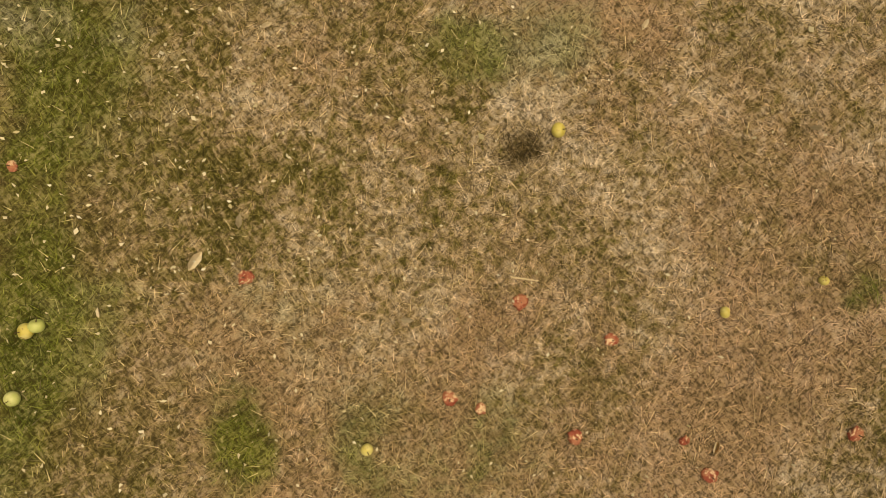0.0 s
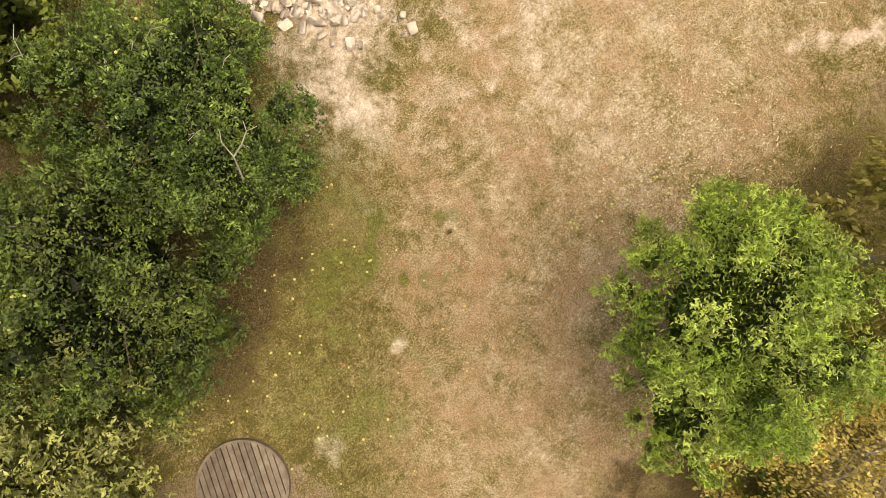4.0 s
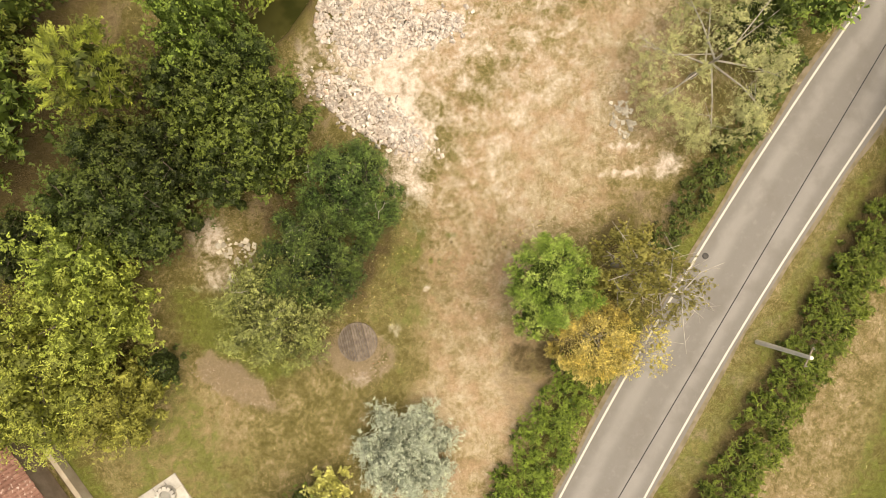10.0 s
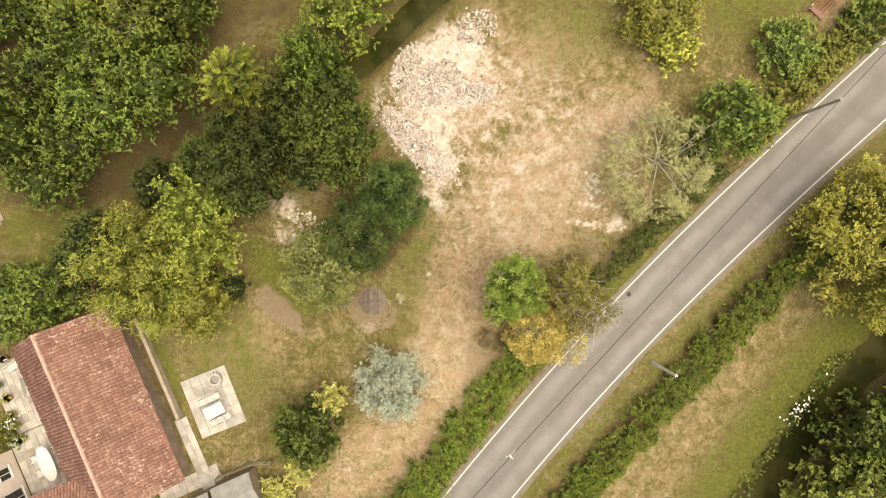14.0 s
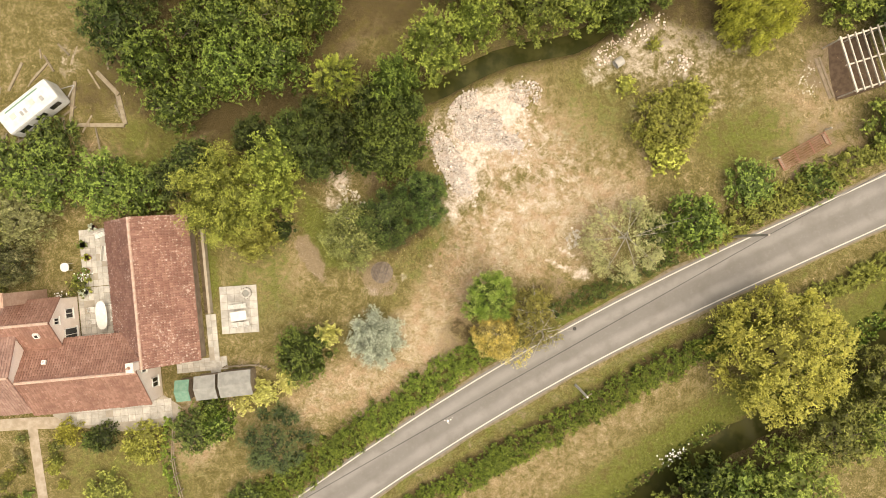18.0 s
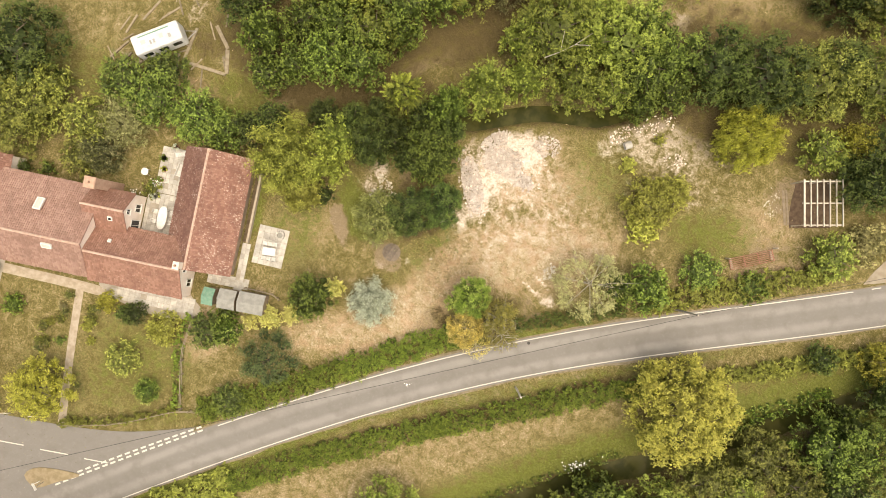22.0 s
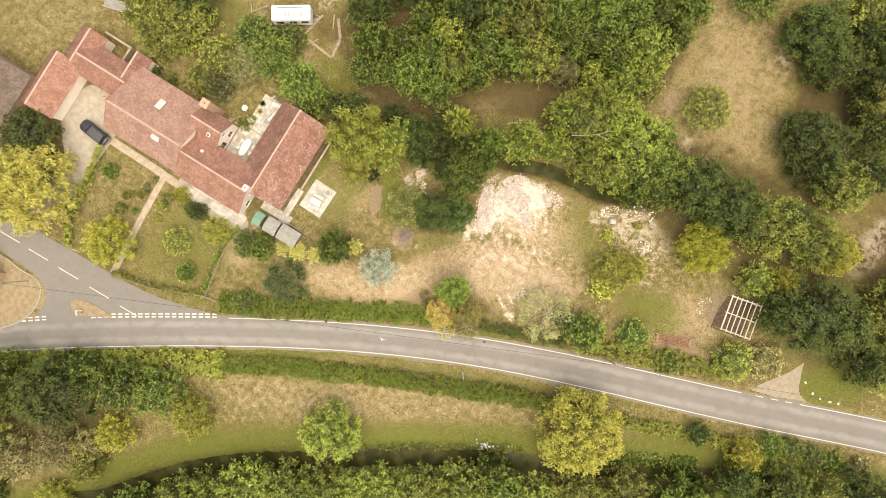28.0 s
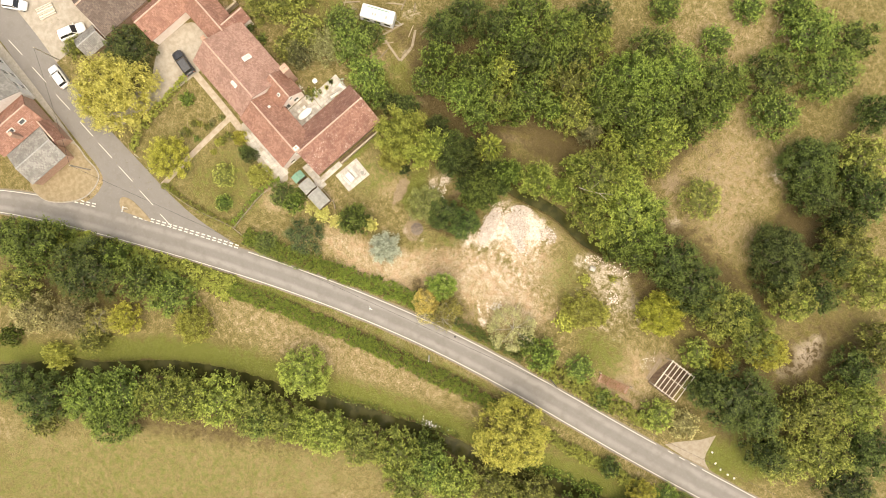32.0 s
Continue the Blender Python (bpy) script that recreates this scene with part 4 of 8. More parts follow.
def plant(kind, x, y, radius, height, seed):
    """A tree at its place: alike trees share their meshes, turned and scaled."""
    cls = size_class(kind, radius)
    own = kind in ("pine", "green", "olive", "dark", "apple", "applelight", "bright", "birch", "gold", "silver", "oak", "willowgold", "willow")
    far_off = math.hypot(x - 1, y)
    near = 2 if far_off < 9.5 else 1 if far_off < 21 else 0
    key = (kind, cls, near, 0 if not own else seed % 2)
    m = pose(x, y, 0, 0, 0, (seed * 137.5) % 360)
    if key not in PROTO:
        h0 = height * cls / radius if radius > 0 else height
        PROTO[key] = (make_tree(kind, cls, h0, 1000 + len(PROTO), near), h0)
        root = PROTO[key][0]
        root.matrix_basis = m @ Matrix.Diagonal((radius / cls, radius / cls, height / h0, 1))
        return root
    root, h0 = PROTO[key]
    old = root.scale.copy()
    root.scale = (1, 1, 1)
    ob = copy_thing(root, m @ Matrix.Diagonal((radius / cls, radius / cls, height / h0, 1)))
    root.scale = old
    return ob


# the trees, area by area: kind, place, crown radius, height
TREES_ORCHARD = [
    ("apple", -1.4, 4.5, 2.5, 4.5),
    ("apple", -4.8, 3.1, 2.8, 4.5),
    ("applelight", -7.8, 1.9, 2.7, 4.0),
    ("green", -2.9, 9.6, 2.7, 6.0),
    ("dark", -5.9, 8.7, 1.8, 5.5),
    ("green", -3.9, 8.8, 2.6, 6.0),
]
TREES_ROADSIDE = [
    ("bright", 3.85, -4.55, 2.2, 5.6),
    ("bright", 2.35, -5.6, 1.25, 4.4),
    ("birch", 7.3, -6.2, 1.8, 7.0),
    ("birch", 7.9, -7.9, 1.9, 7.5),
    ("gold", 4.0, -8.3, 2.1, 5.0),
    ("gold", 5.6, -9.8, 1.6, 5.0),
    ("pine", 16.3, -0.6, 3.9, 5.5),
    ("green", 22.4, 0.0, 3.0, 5.5),
    ("green", 19.6, -0.4, 1.8, 5.0),
    ("green", 28.5, 3.2, 2.5, 2.5),
    ("green", 34.6, 2.7, 2.0, 2.0),
    ("silver", -6.9, -7.7, 2.65, 3.2),
    ("green", -13.4, -8.3, 2.8, 4.0),
    ("variegated", -11.2, -6.9, 1.25, 3.4),
    ("variegated", -19.6, -12.3, 1.2, 1.8),
    ("variegated", -17.6, -11.7, 1.3, 1.6),
    ("variegated", -15.4, -10.9, 1.2, 1.4),
    ("spruce", -16.7, -16.3, 3.4, 4.5),
    ("lime", 21.2, 9.4, 3.3, 3.5),
    ("lime", 23.5, 11.2, 2.4, 2.5),
    ("lime", 21.3, 6.6, 2.0, 2.2),
    ("lime", 18.3, 13.3, 1.1, 1.0),
    ("lime", 21.3, 16.9, 0.8, 0.8),
]
TREES_STREAM = [
    ("lemon", -18.7, 6.2, 4.4, 8.0),
    ("lemon", -14.7, 6.7, 3.0, 7.0),
    ("yellowgreen", -14.0, 9.2, 2.6, 6.5),
    ("lime", -16.7, 2.6, 2.4, 5.0),
    ("dark", -21.3, 9.8, 2.3, 6.0),
    ("dark", -23.3, 8.5, 2.2, 5.0),
    ("dark", -14.3, 3.0, 1.2, 3.0),
    ("dark", -10.4, 9.6, 2.9, 5.5),
    ("dark", -12.6, 11.4, 2.3, 5.0),
    ("dark", -7.7, 10.9, 2.3, 5.5),
    ("dark", -15.8, 11.5, 2.1, 5.0),
    ("green", -4.4, 10.8, 2.8, 6.0),
    ("dark", -9.9, 12.6, 2.2, 5.5),
    ("dark", -2.4, 12.4, 2.2, 5.5),
    ("dark", -5.2, 13.5, 2.0, 5.0),
    ("green", -2.9, 15.0, 2.5, 6.0),
    ("yellowgreen", 0.9, 17.6, 3.0, 8.0),
    ("yellowgreen", 4.6, 19.6, 2.4, 7.0),
    ("green", 17.6, 19.6, 2.2, 5.5),
    ("green", 20.6, 21.4, 2.4, 6.0),
]
TREES_WOOD = [
    ("green", -12.9, 17.9, 3.4, 8.0),
    ("green", -16.7, 17.7, 3.2, 8.0),
    ("green", -15.8, 21.0, 3.3, 9.0),
    ("yellowgreen", -12.0, 21.2, 3.0, 8.5),
    ("green", -23.5, 18.4, 3.1, 8.0),
    ("green", -22.6, 14.6, 2.5, 6.0),
    ("dark", -26.4, 21.8, 3.3, 9.0),
    ("dark", -26.0, 26.4, 3.6, 9.0),
    ("dark", -21.0, 28.6, 3.6, 9.5),
    ("green", -18.9, 24.6, 2.5, 8.0),
    ("lemon", -15.4, 24.5, 2.9, 8.5),
    ("dark", -14.5, 28.5, 3.8, 10.0),
    ("green", -9.6, 25.2, 4.0, 9.0),
    ("olive", -7.2, 30.9, 4.2, 10.0),
    ("olive", -2.9, 28.4, 3.3, 8.5),
    ("willow", 0.6, 29.0, 2.4, 6.0),
    ("green", -5.6, 26.6, 2.9, 8.0),
    ("green", -11.6, 31.0, 3.6, 9.0),
    ("green", -17.6, 29.6, 3.4, 9.0),
    ("green", -4.0, 34.2, 3.4, 9.0),
    ("dark", -9.2, 34.0, 3.0, 8.5),
    ("green", -19.6, 20.8, 2.6, 7.5),
    ("green", -9.6, 21.6, 2.2, 6.5),
    ("green", -19.9, 16.2, 2.4, 6.5),
    ("green", -13.3, 35.6, 4.6, 9.0),
    ("yellowgreen", -9.7, 37.5, 4.0, 10.0),
    ("green", -20.0, 33.8, 4.2, 9.0),
    ("dark", -12.5, 41.2, 3.5, 8.0),
]
TREES_WOOD_EAST = [
    ("green", -0.9, 32.5, 3.4, 9.0),
    ("green", 2.0, 34.7, 4.1, 10.0),
    ("green", 4.4, 38.2, 4.2, 10.0),
    ("yellowgreen", 9.0, 36.7, 3.8, 9.0),
    ("green", 7.3, 42.0, 4.4, 10.0),
    ("lemon", 4.1, 30.3, 2.2, 7.0),
    ("yellowgreen", 8.4, 32.0, 3.4, 8.0),
    ("green", 5.6, 33.6, 3.0, 8.5),
    ("green", 0.6, 41.2, 3.6, 9.5),
    ("olive", 11.6, 33.4, 2.4, 6.0),
    ("green", 10.6, 40.6, 3.0, 8.0),
    ("green", 11.0, 45.4, 3.2, 8.5),
    ("green", -1.6, 38.6, 4.6, 10.0),
    ("green", 2.4, 44.8, 4.6, 10.0),
    ("green", 7.5, 48.4, 4.4, 9.0),
    ("green", -2.6, 44.4, 4.0, 9.0),
    ("green", 10.4, 50.8, 2.9, 6.0),
    ("olive", 20.6, 35.8, 3.6, 3.5),
]
TREES_BIG = [
    ("yellowgreen", 6.8, 24.6, 5.1, 10.5),
    ("yellowgreen", 13.6, 25.2, 5.2, 10.0),
    ("yellowgreen", 10.2, 20.4, 3.4, 7.5),
    ("yellowgreen", 10.4, 27.0, 3.6, 9.5),
    ("green", 16.4, 27.4, 3.2, 8.0),
    ("yellowgreen", 3.6, 23.4, 2.6, 7.5),
    ("yellowgreen", 14.4, 20.2, 2.6, 6.5),
    ("green", 17.0, 23.0, 3.6, 8.0),
]
TREES_BELT = [
    ("dark", 24.5, 25.0, 4.6, 9.0),
    ("dark", 29.8, 24.7, 4.9, 10.0),
    ("olive", 35.7, 25.7, 4.6, 9.0),
    ("yellowgreen", 41.5, 26.6, 4.6, 9.0),
    ("yellow", 45.1, 27.1, 3.4, 8.0),
    ("weeping", 30.1, 18.6, 3.7, 6.0),
    ("yellowgreen", 38.5, 18.8, 2.7, 5.0),
    ("yellow", 42.0, 20.6, 2.3, 5.0),
    ("dark", 47.0, 18.5, 6.1, 10.0),
    ("dark", 43.7, 16.3, 3.8, 8.0),
    ("dark", 51.4, 19.3, 4.2, 9.0),
    ("yellowgreen", 42.0, 7.6, 3.0, 4.5),
    ("brown", 46.1, 10.0, 2.8, 3.0),
    ("dark", 37.5, 27.7, 3.4, 8.0),
    ("green", 19.5, 24.7, 3.4, 8.0),
]
TREES_EAST = [
    ("dark", 27.2, 50.9, 4.6, 9.0),
    ("dark", 31.0, 49.0, 3.4, 8.0),
    ("dark", 34.0, 39.1, 4.2, 8.0),
    ("dark", 37.7, 36.0, 3.4, 8.0),
    ("yellowgreen", 42.2, 35.2, 3.1, 7.0),
    ("dark", 33.0, 54.5, 3.0, 9.0),
    ("dark", 37.3, 49.1, 3.0, 9.0),
    ("dark", 40.8, 44.1, 3.4, 9.0),
    ("dark", 43.4, 38.6, 3.4, 9.0),
    ("dark", 56.8, 16.4, 3.4, 9.0),
    ("olive", 54.8, 23.2, 3.1, 8.0),
]
TREES_EAST_FAR = [
    ("green", 11.8, 64.8, 4.9, 8.0),
    ("green", 18.5, 63.0, 4.9, 8.0),
    ("green", 12.5, 56.4, 4.3, 7.0),
    ("green", 17.8, 52.9, 4.3, 7.0),
    ("green", 17.5, 70.2, 3.6, 7.0),
    ("dark", 26.8, 52.3, 4.0, 8.0),
    ("dark", 31.7, 49.2, 3.7, 8.0),
    ("dark", 35.3, 38.5, 4.9, 8.0),
    ("olive", 41.1, 35.8, 4.0, 8.0),
    ("olive", 31.7, 57.7, 4.4, 10.0),
    ("dark", 36.9, 54.4, 4.4, 10.0),
    ("olive", 40.5, 46.5, 4.8, 10.0),
    ("olive", 47.0, 46.1, 4.8, 10.0),
]
TREES_SOUTHEAST = [
    ("olive", 56.4, 41.0, 4.2, 9.0),
    ("dark", 56.6, 35.6, 3.9, 8.0),
    ("olive", 56.8, 26.7, 4.6, 9.0),
    ("yellowgreen", 60.2, 31.8, 4.6, 9.0),
    ("olive", 59.5, 18.0, 4.2, 8.0),
    ("olive", 62.0, 23.0, 4.8, 9.0),
    ("dark", 66.9, 28.7, 4.8, 9.0),
    ("dark", 68.6, 22.6, 4.4, 9.0),
    ("green", 3.0, 54.3, 2.9, 4.0),
    ("green", -6.3, 51.6, 2.7, 4.0),
    ("green", 2.6, 61.9, 2.9, 4.0),
    ("green", 7.3, 66.9, 3.1, 5.0),
    ("dark", 28.3, 64.6, 3.5, 9.0),
]
TREES_SOUTH = [
    ("oak", 28.5, -12.0, 6.3, 9.0),
    ("olive", 32.6, -19.2, 3.8, 7.0),
    ("olive", 38.1, -15.5, 3.7, 7.0),
    ("olive", 42.2, -17.8, 3.7, 8.0),
    ("green", 44.9, -13.0, 3.8, 8.0),
    ("olive", 50.1, -13.4, 4.5, 9.0),
    ("green", 47.1, -10.4, 2.7, 7.0),
    ("dark", 50.6, -6.1, 2.9, 7.0),
    ("green", 21.7, -23.3, 2.9, 6.0),
    ("yellowgreen", 36.9, -19.7, 2.9, 6.0),
    ("dark", 47.1, -17.1, 3.8, 8.0),
    ("yellow", 50.0, -2.7, 2.8, 5.0),
    ("dark", 43.7, -3.7, 1.9, 3.0),
    ("bright", 53.0, 0.4, 2.1, 1.6),
    ("green", 56.1, 1.4, 2.1, 1.6),
    ("green", 59.4, 2.0, 2.2, 1.8),
    ("green", 62.2, 2.9, 1.9, 1.5),
    ("brown", 65.7, 4.3, 1.8, 1.2),
    ("lime", 38.9, -5.7, 0.7, 1.0),
    ("green", 56.6, -3.9, 3.9, 7.0),
    ("olive", 61.4, -1.3, 3.1, 7.0),
    ("dark", 66.5, 1.6, 3.8, 8.0),
]
TREES_SOUTHEND = [
    ("green", 48.4, -12.8, 4.2, 8.0),
    ("dark", 53.9, -12.0, 4.2, 8.0),
    ("green", 57.8, -7.9, 4.2, 8.0),
    ("dark", 60.1, -11.0, 4.1, 8.0),
]
TREES_RIVER = [
    ("yellowgreen", -0.3, -30.3, 4.5, 6.5),
    ("yellowgreen", -1.4, -39.9, 4.3, 7.0),
    ("yellowgreen", -5.7, -42.9, 4.4, 7.5),
    ("yellowgreen", -9.2, -46.5, 4.2, 7.5),
    ("yellowgreen", -12.2, -48.9, 4.4, 8.0),
    ("green", -16.8, -53.6, 4.4, 8.0),
    ("green", -19.2, -57.4, 4.9, 8.5),
    ("dark", -23.7, -63.2, 4.3, 9.0),
    ("green", -14.5, -57.4, 4.6, 8.0),
    ("dark", -28.7, -65.5, 3.5, 7.0),
    ("olive", -21.7, -66.5, 3.1, 5.0),
    ("green", 0.6, -40.6, 3.6, 6.0),
    ("yellowgreen", 3.6, -37.6, 3.7, 6.5),
    ("yellowgreen", 9.4, -33.9, 3.8, 6.0),
    ("yellowgreen", 14.3, -30.6, 3.8, 6.0),
    ("yellowgreen", 19.0, -27.4, 4.1, 7.0),
    ("green", 24.0, -25.2, 4.1, 7.0),
    ("yellowgreen", 28.4, -23.9, 4.3, 7.0),
    ("yellowgreen", 23.4, -29.0, 4.2, 7.0),
    ("yellowgreen", 6.4, -35.9, 3.3, 6.0),
]
TREES_SOUTHWEST = [
    ("green", -42.5, -48.1, 5.1, 10.0),
    ("dark", -34.7, -44.5, 5.7, 10.0),
    ("olive", -40.0, -55.3, 4.0, 8.0),
    ("green", -28.4, -39.9, 4.1, 7.5),
    ("green", -23.6, -38.0, 4.0, 6.0),
    ("brown", -35.1, -55.9, 3.7, 7.0),
    ("brown", -30.7, -51.5, 3.6, 7.0),
    ("yellow", -25.5, -46.2, 2.9, 5.0),
    ("birch", -28.0, -49.9, 2.6, 5.0),
    ("lime", -17.6, -38.7, 3.2, 5.0),
    ("lime", -28.4, -58.8, 2.5, 3.0),
    ("green", -35.6, -62.2, 1.8, 4.0),
    ("olive", -26.6, -52.3, 2.7, 5.0),
    ("green", -46.9, -51.1, 3.5, 8.0),
    ("green", -33.6, -40.6, 2.6, 6.0),
]
TREES_GARDEN = [
    ("willowgold", -53.2, -23.6, 6.6, 9.0),
    ("dark", -57.3, -17.5, 4.3, 6.0),
    ("yellow", -40.4, -24.2, 3.8, 5.0),
    ("dark", -32.5, -14.4, 1.5, 2.0),
    ("yellow", -35.7, -13.6, 1.4, 1.6),
    ("bright", -29.4, -22.5, 1.6, 1.4),
    ("olive", -32.8, -19.5, 2.2, 1.8),
    ("lime", -28.9, -15.2, 2.2, 2.0),
    ("green", -24.1, -14.5, 2.4, 2.5),
    ("bright", -21.8, -14.0, 1.9, 2.2),
    ("green", -20.1, -21.6, 2.2, 2.0),
    ("green", -22.4, -12.4, 1.4, 2.0),
    ("olive", -63.9, -24.2, 2.0, 3.0),
    ("green", -46.1, -16.0, 1.3, 1.5),
]
TREES_BACK_GARDEN = [
    ("olive", -48.7, 4.8, 4.6, 7.0),
    ("olive", -52.9, 5.2, 3.1, 6.0),
    ("olive", -41.1, 5.8, 3.1, 5.0),
    ("olive", -41.2, 1.9, 2.7, 4.0),
    ("willow", -37.4, 6.4, 3.3, 4.5),
    ("green", -34.6, 9.4, 3.5, 5.0),
    ("green", -29.5, 8.5, 3.3, 5.0),
    ("green", -26.4, 7.8, 2.7, 4.0),
    ("green", -38.5, 10.9, 3.1, 4.0),
    ("green", -34.3, 12.8, 2.8, 3.0),
    ("olive", -46.1, 8.7, 2.7, 5.0),
    ("dark", -49.5, 12.1, 5.4, 8.0),
    ("olive", -51.3, 7.4, 3.2, 7.0),
    ("dark", -56.4, 8.9, 4.1, 8.0),
    ("olive", -47.4, 5.9, 3.8, 6.0),
    ("twiggy", -39.2, 2.4, 2.3, 4.5),
    ("green", -48.0, -0.7, 1.1, 2.0),
    ("green", -45.5, -0.4, 1.0, 1.5),
    ("dark", -33.4, -14.5, 1.3, 1.8),
    ("olive", -33.6, -0.3, 1.2, 1.5),
]
TREES_BEDS = [
    ("olive", -37.6, -14.9, 0.6, 0.7),
    ("olive", -42.6, -19.5, 0.6, 1.1),
    ("olive", -42.1, -19.4, 0.6, 0.7),
    ("applelight", -37.5, -23.6, 0.5, 0.9),
    ("applelight", -40.4, -15.8, 0.6, 0.9),
    ("brown", -42.5, -20.1, 0.8, 0.9),
    ("lime", -37.5, -16.7, 0.9, 1.0),
    ("applelight", -40.3, -13.8, 0.6, 1.0),
    ("green", -40.3, -19.1, 0.7, 0.9),
    ("olive", -37.1, -16.2, 0.6, 1.0),
    ("green", -42.6, -20.3, 0.6, 0.9),
    ("brown", -40.8, -15.3, 0.8, 0.6),
    ("lime", -36.9, -18.4, 0.6, 0.8),
    ("olive", -41.9, -19.6, 0.8, 0.7),
    ("olive", -40.6, -16.6, 0.7, 1.0),
    ("olive", -37.5, -15.7, 0.7, 0.6),
    ("olive", -40.1, -23.7, 0.8, 1.1),
    ("lime", -41.8, -17.1, 0.6, 0.9),
    ("applelight", -36.8, -14.6, 0.7, 1.0),
    ("olive", -42.4, -17.8, 0.9, 0.8),
]

seed = 0
for group, rows in (("apple trees by the plot", TREES_ORCHARD), ("trees between plot and lane", TREES_ROADSIDE), ("trees along the stream", TREES_STREAM), ("wood behind the stream", TREES_WOOD),
                    ("wood behind the stream", TREES_WOOD_EAST), ("wood behind the stream", TREES_BIG), ("tree belt by the old frame", TREES_BELT), ("trees along the far ditch", TREES_EAST),
                    ("trees along the far ditch", TREES_EAST_FAR), ("trees by the gateway", TREES_SOUTHEAST), ("trees in the meadow", TREES_SOUTH), ("trees in the meadow", TREES_SOUTHEND), ("trees along the river", TREES_RIVER),
                    ("trees along the river", TREES_SOUTHWEST), ("garden trees and shrubs", TREES_GARDEN), ("garden trees and shrubs", TREES_BACK_GARDEN), ("garden bed plants", TREES_BEDS)):
    for kind, x, y, r, h in rows:
        seed += 1
        ob = plant(kind, x, y, r, h, seed)
        ob["group"] = group


def frond_tree(x, y, radius, height):
    """A small tree of upright feathered plumes that stand out of a darker body of leaves."""
    rng = np.random.RandomState(77)
    root = thing("sumac_tree", x, y, 0, 0, "yellow-green tree with long feathered plumes", "tree", "trees along the stream")
    part("trunk", limb_tree(rng, radius, height, 0.45, 6), M_BARK, root)
    cs, rs, bc, bb, mid, hz = crown_clumps(rng, radius * 0.84, height * 0.94, height * 0.2, 26, 9, lump=0.27)
    v, f, tone = leaf_cloud(rng, cs, rs, 0.35, 4200, 0.17, 0.4)
    verts, tones = [], []
    for i in range(64):
        g, ring = 2.4 * i + 0.5 * rng.normal(), math.sqrt((i + 0.5) / 64)
        g2 = g + 0.7 * rng.normal()
        rise = rng.uniform(0.15, 0.75) + 0.5 * (1 - ring)
        out = np.array((math.cos(g2), math.sin(g2), rise))
        out /= np.linalg.norm(out)
        side = np.cross(out, np.array((0.3 * rng.normal(), 0.3 * rng.normal(), 1.0)))
        side /= np.linalg.norm(side)
        lift = np.cross(side, out)
        reach = radius * ring * rng.uniform(0.5, 0.74)
        foot = np.array((math.cos(g) * reach, math.sin(g) * reach, height * (0.98 - 0.34 * ring * ring - 0.12 * rng.rand())))
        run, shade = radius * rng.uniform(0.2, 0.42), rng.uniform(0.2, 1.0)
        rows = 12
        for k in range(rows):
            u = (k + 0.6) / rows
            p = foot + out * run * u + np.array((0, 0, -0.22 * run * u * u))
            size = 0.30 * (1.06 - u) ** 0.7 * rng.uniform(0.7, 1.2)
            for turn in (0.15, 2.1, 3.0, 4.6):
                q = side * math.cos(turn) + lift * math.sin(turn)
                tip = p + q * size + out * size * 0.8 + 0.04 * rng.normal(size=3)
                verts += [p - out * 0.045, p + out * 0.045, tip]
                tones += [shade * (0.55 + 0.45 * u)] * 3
    vi = np.array(verts)
    f = np.concatenate([f, np.arange(len(vi)).reshape(-1, 3) + len(v)])
    v = np.concatenate([v, vi])
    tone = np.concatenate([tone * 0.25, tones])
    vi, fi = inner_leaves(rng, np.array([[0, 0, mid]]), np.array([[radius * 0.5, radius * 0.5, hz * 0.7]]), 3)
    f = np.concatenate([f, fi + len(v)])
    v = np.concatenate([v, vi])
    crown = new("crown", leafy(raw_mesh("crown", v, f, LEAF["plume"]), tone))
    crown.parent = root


frond_tree(-7.6, 15.0, 2.6, 8.0)


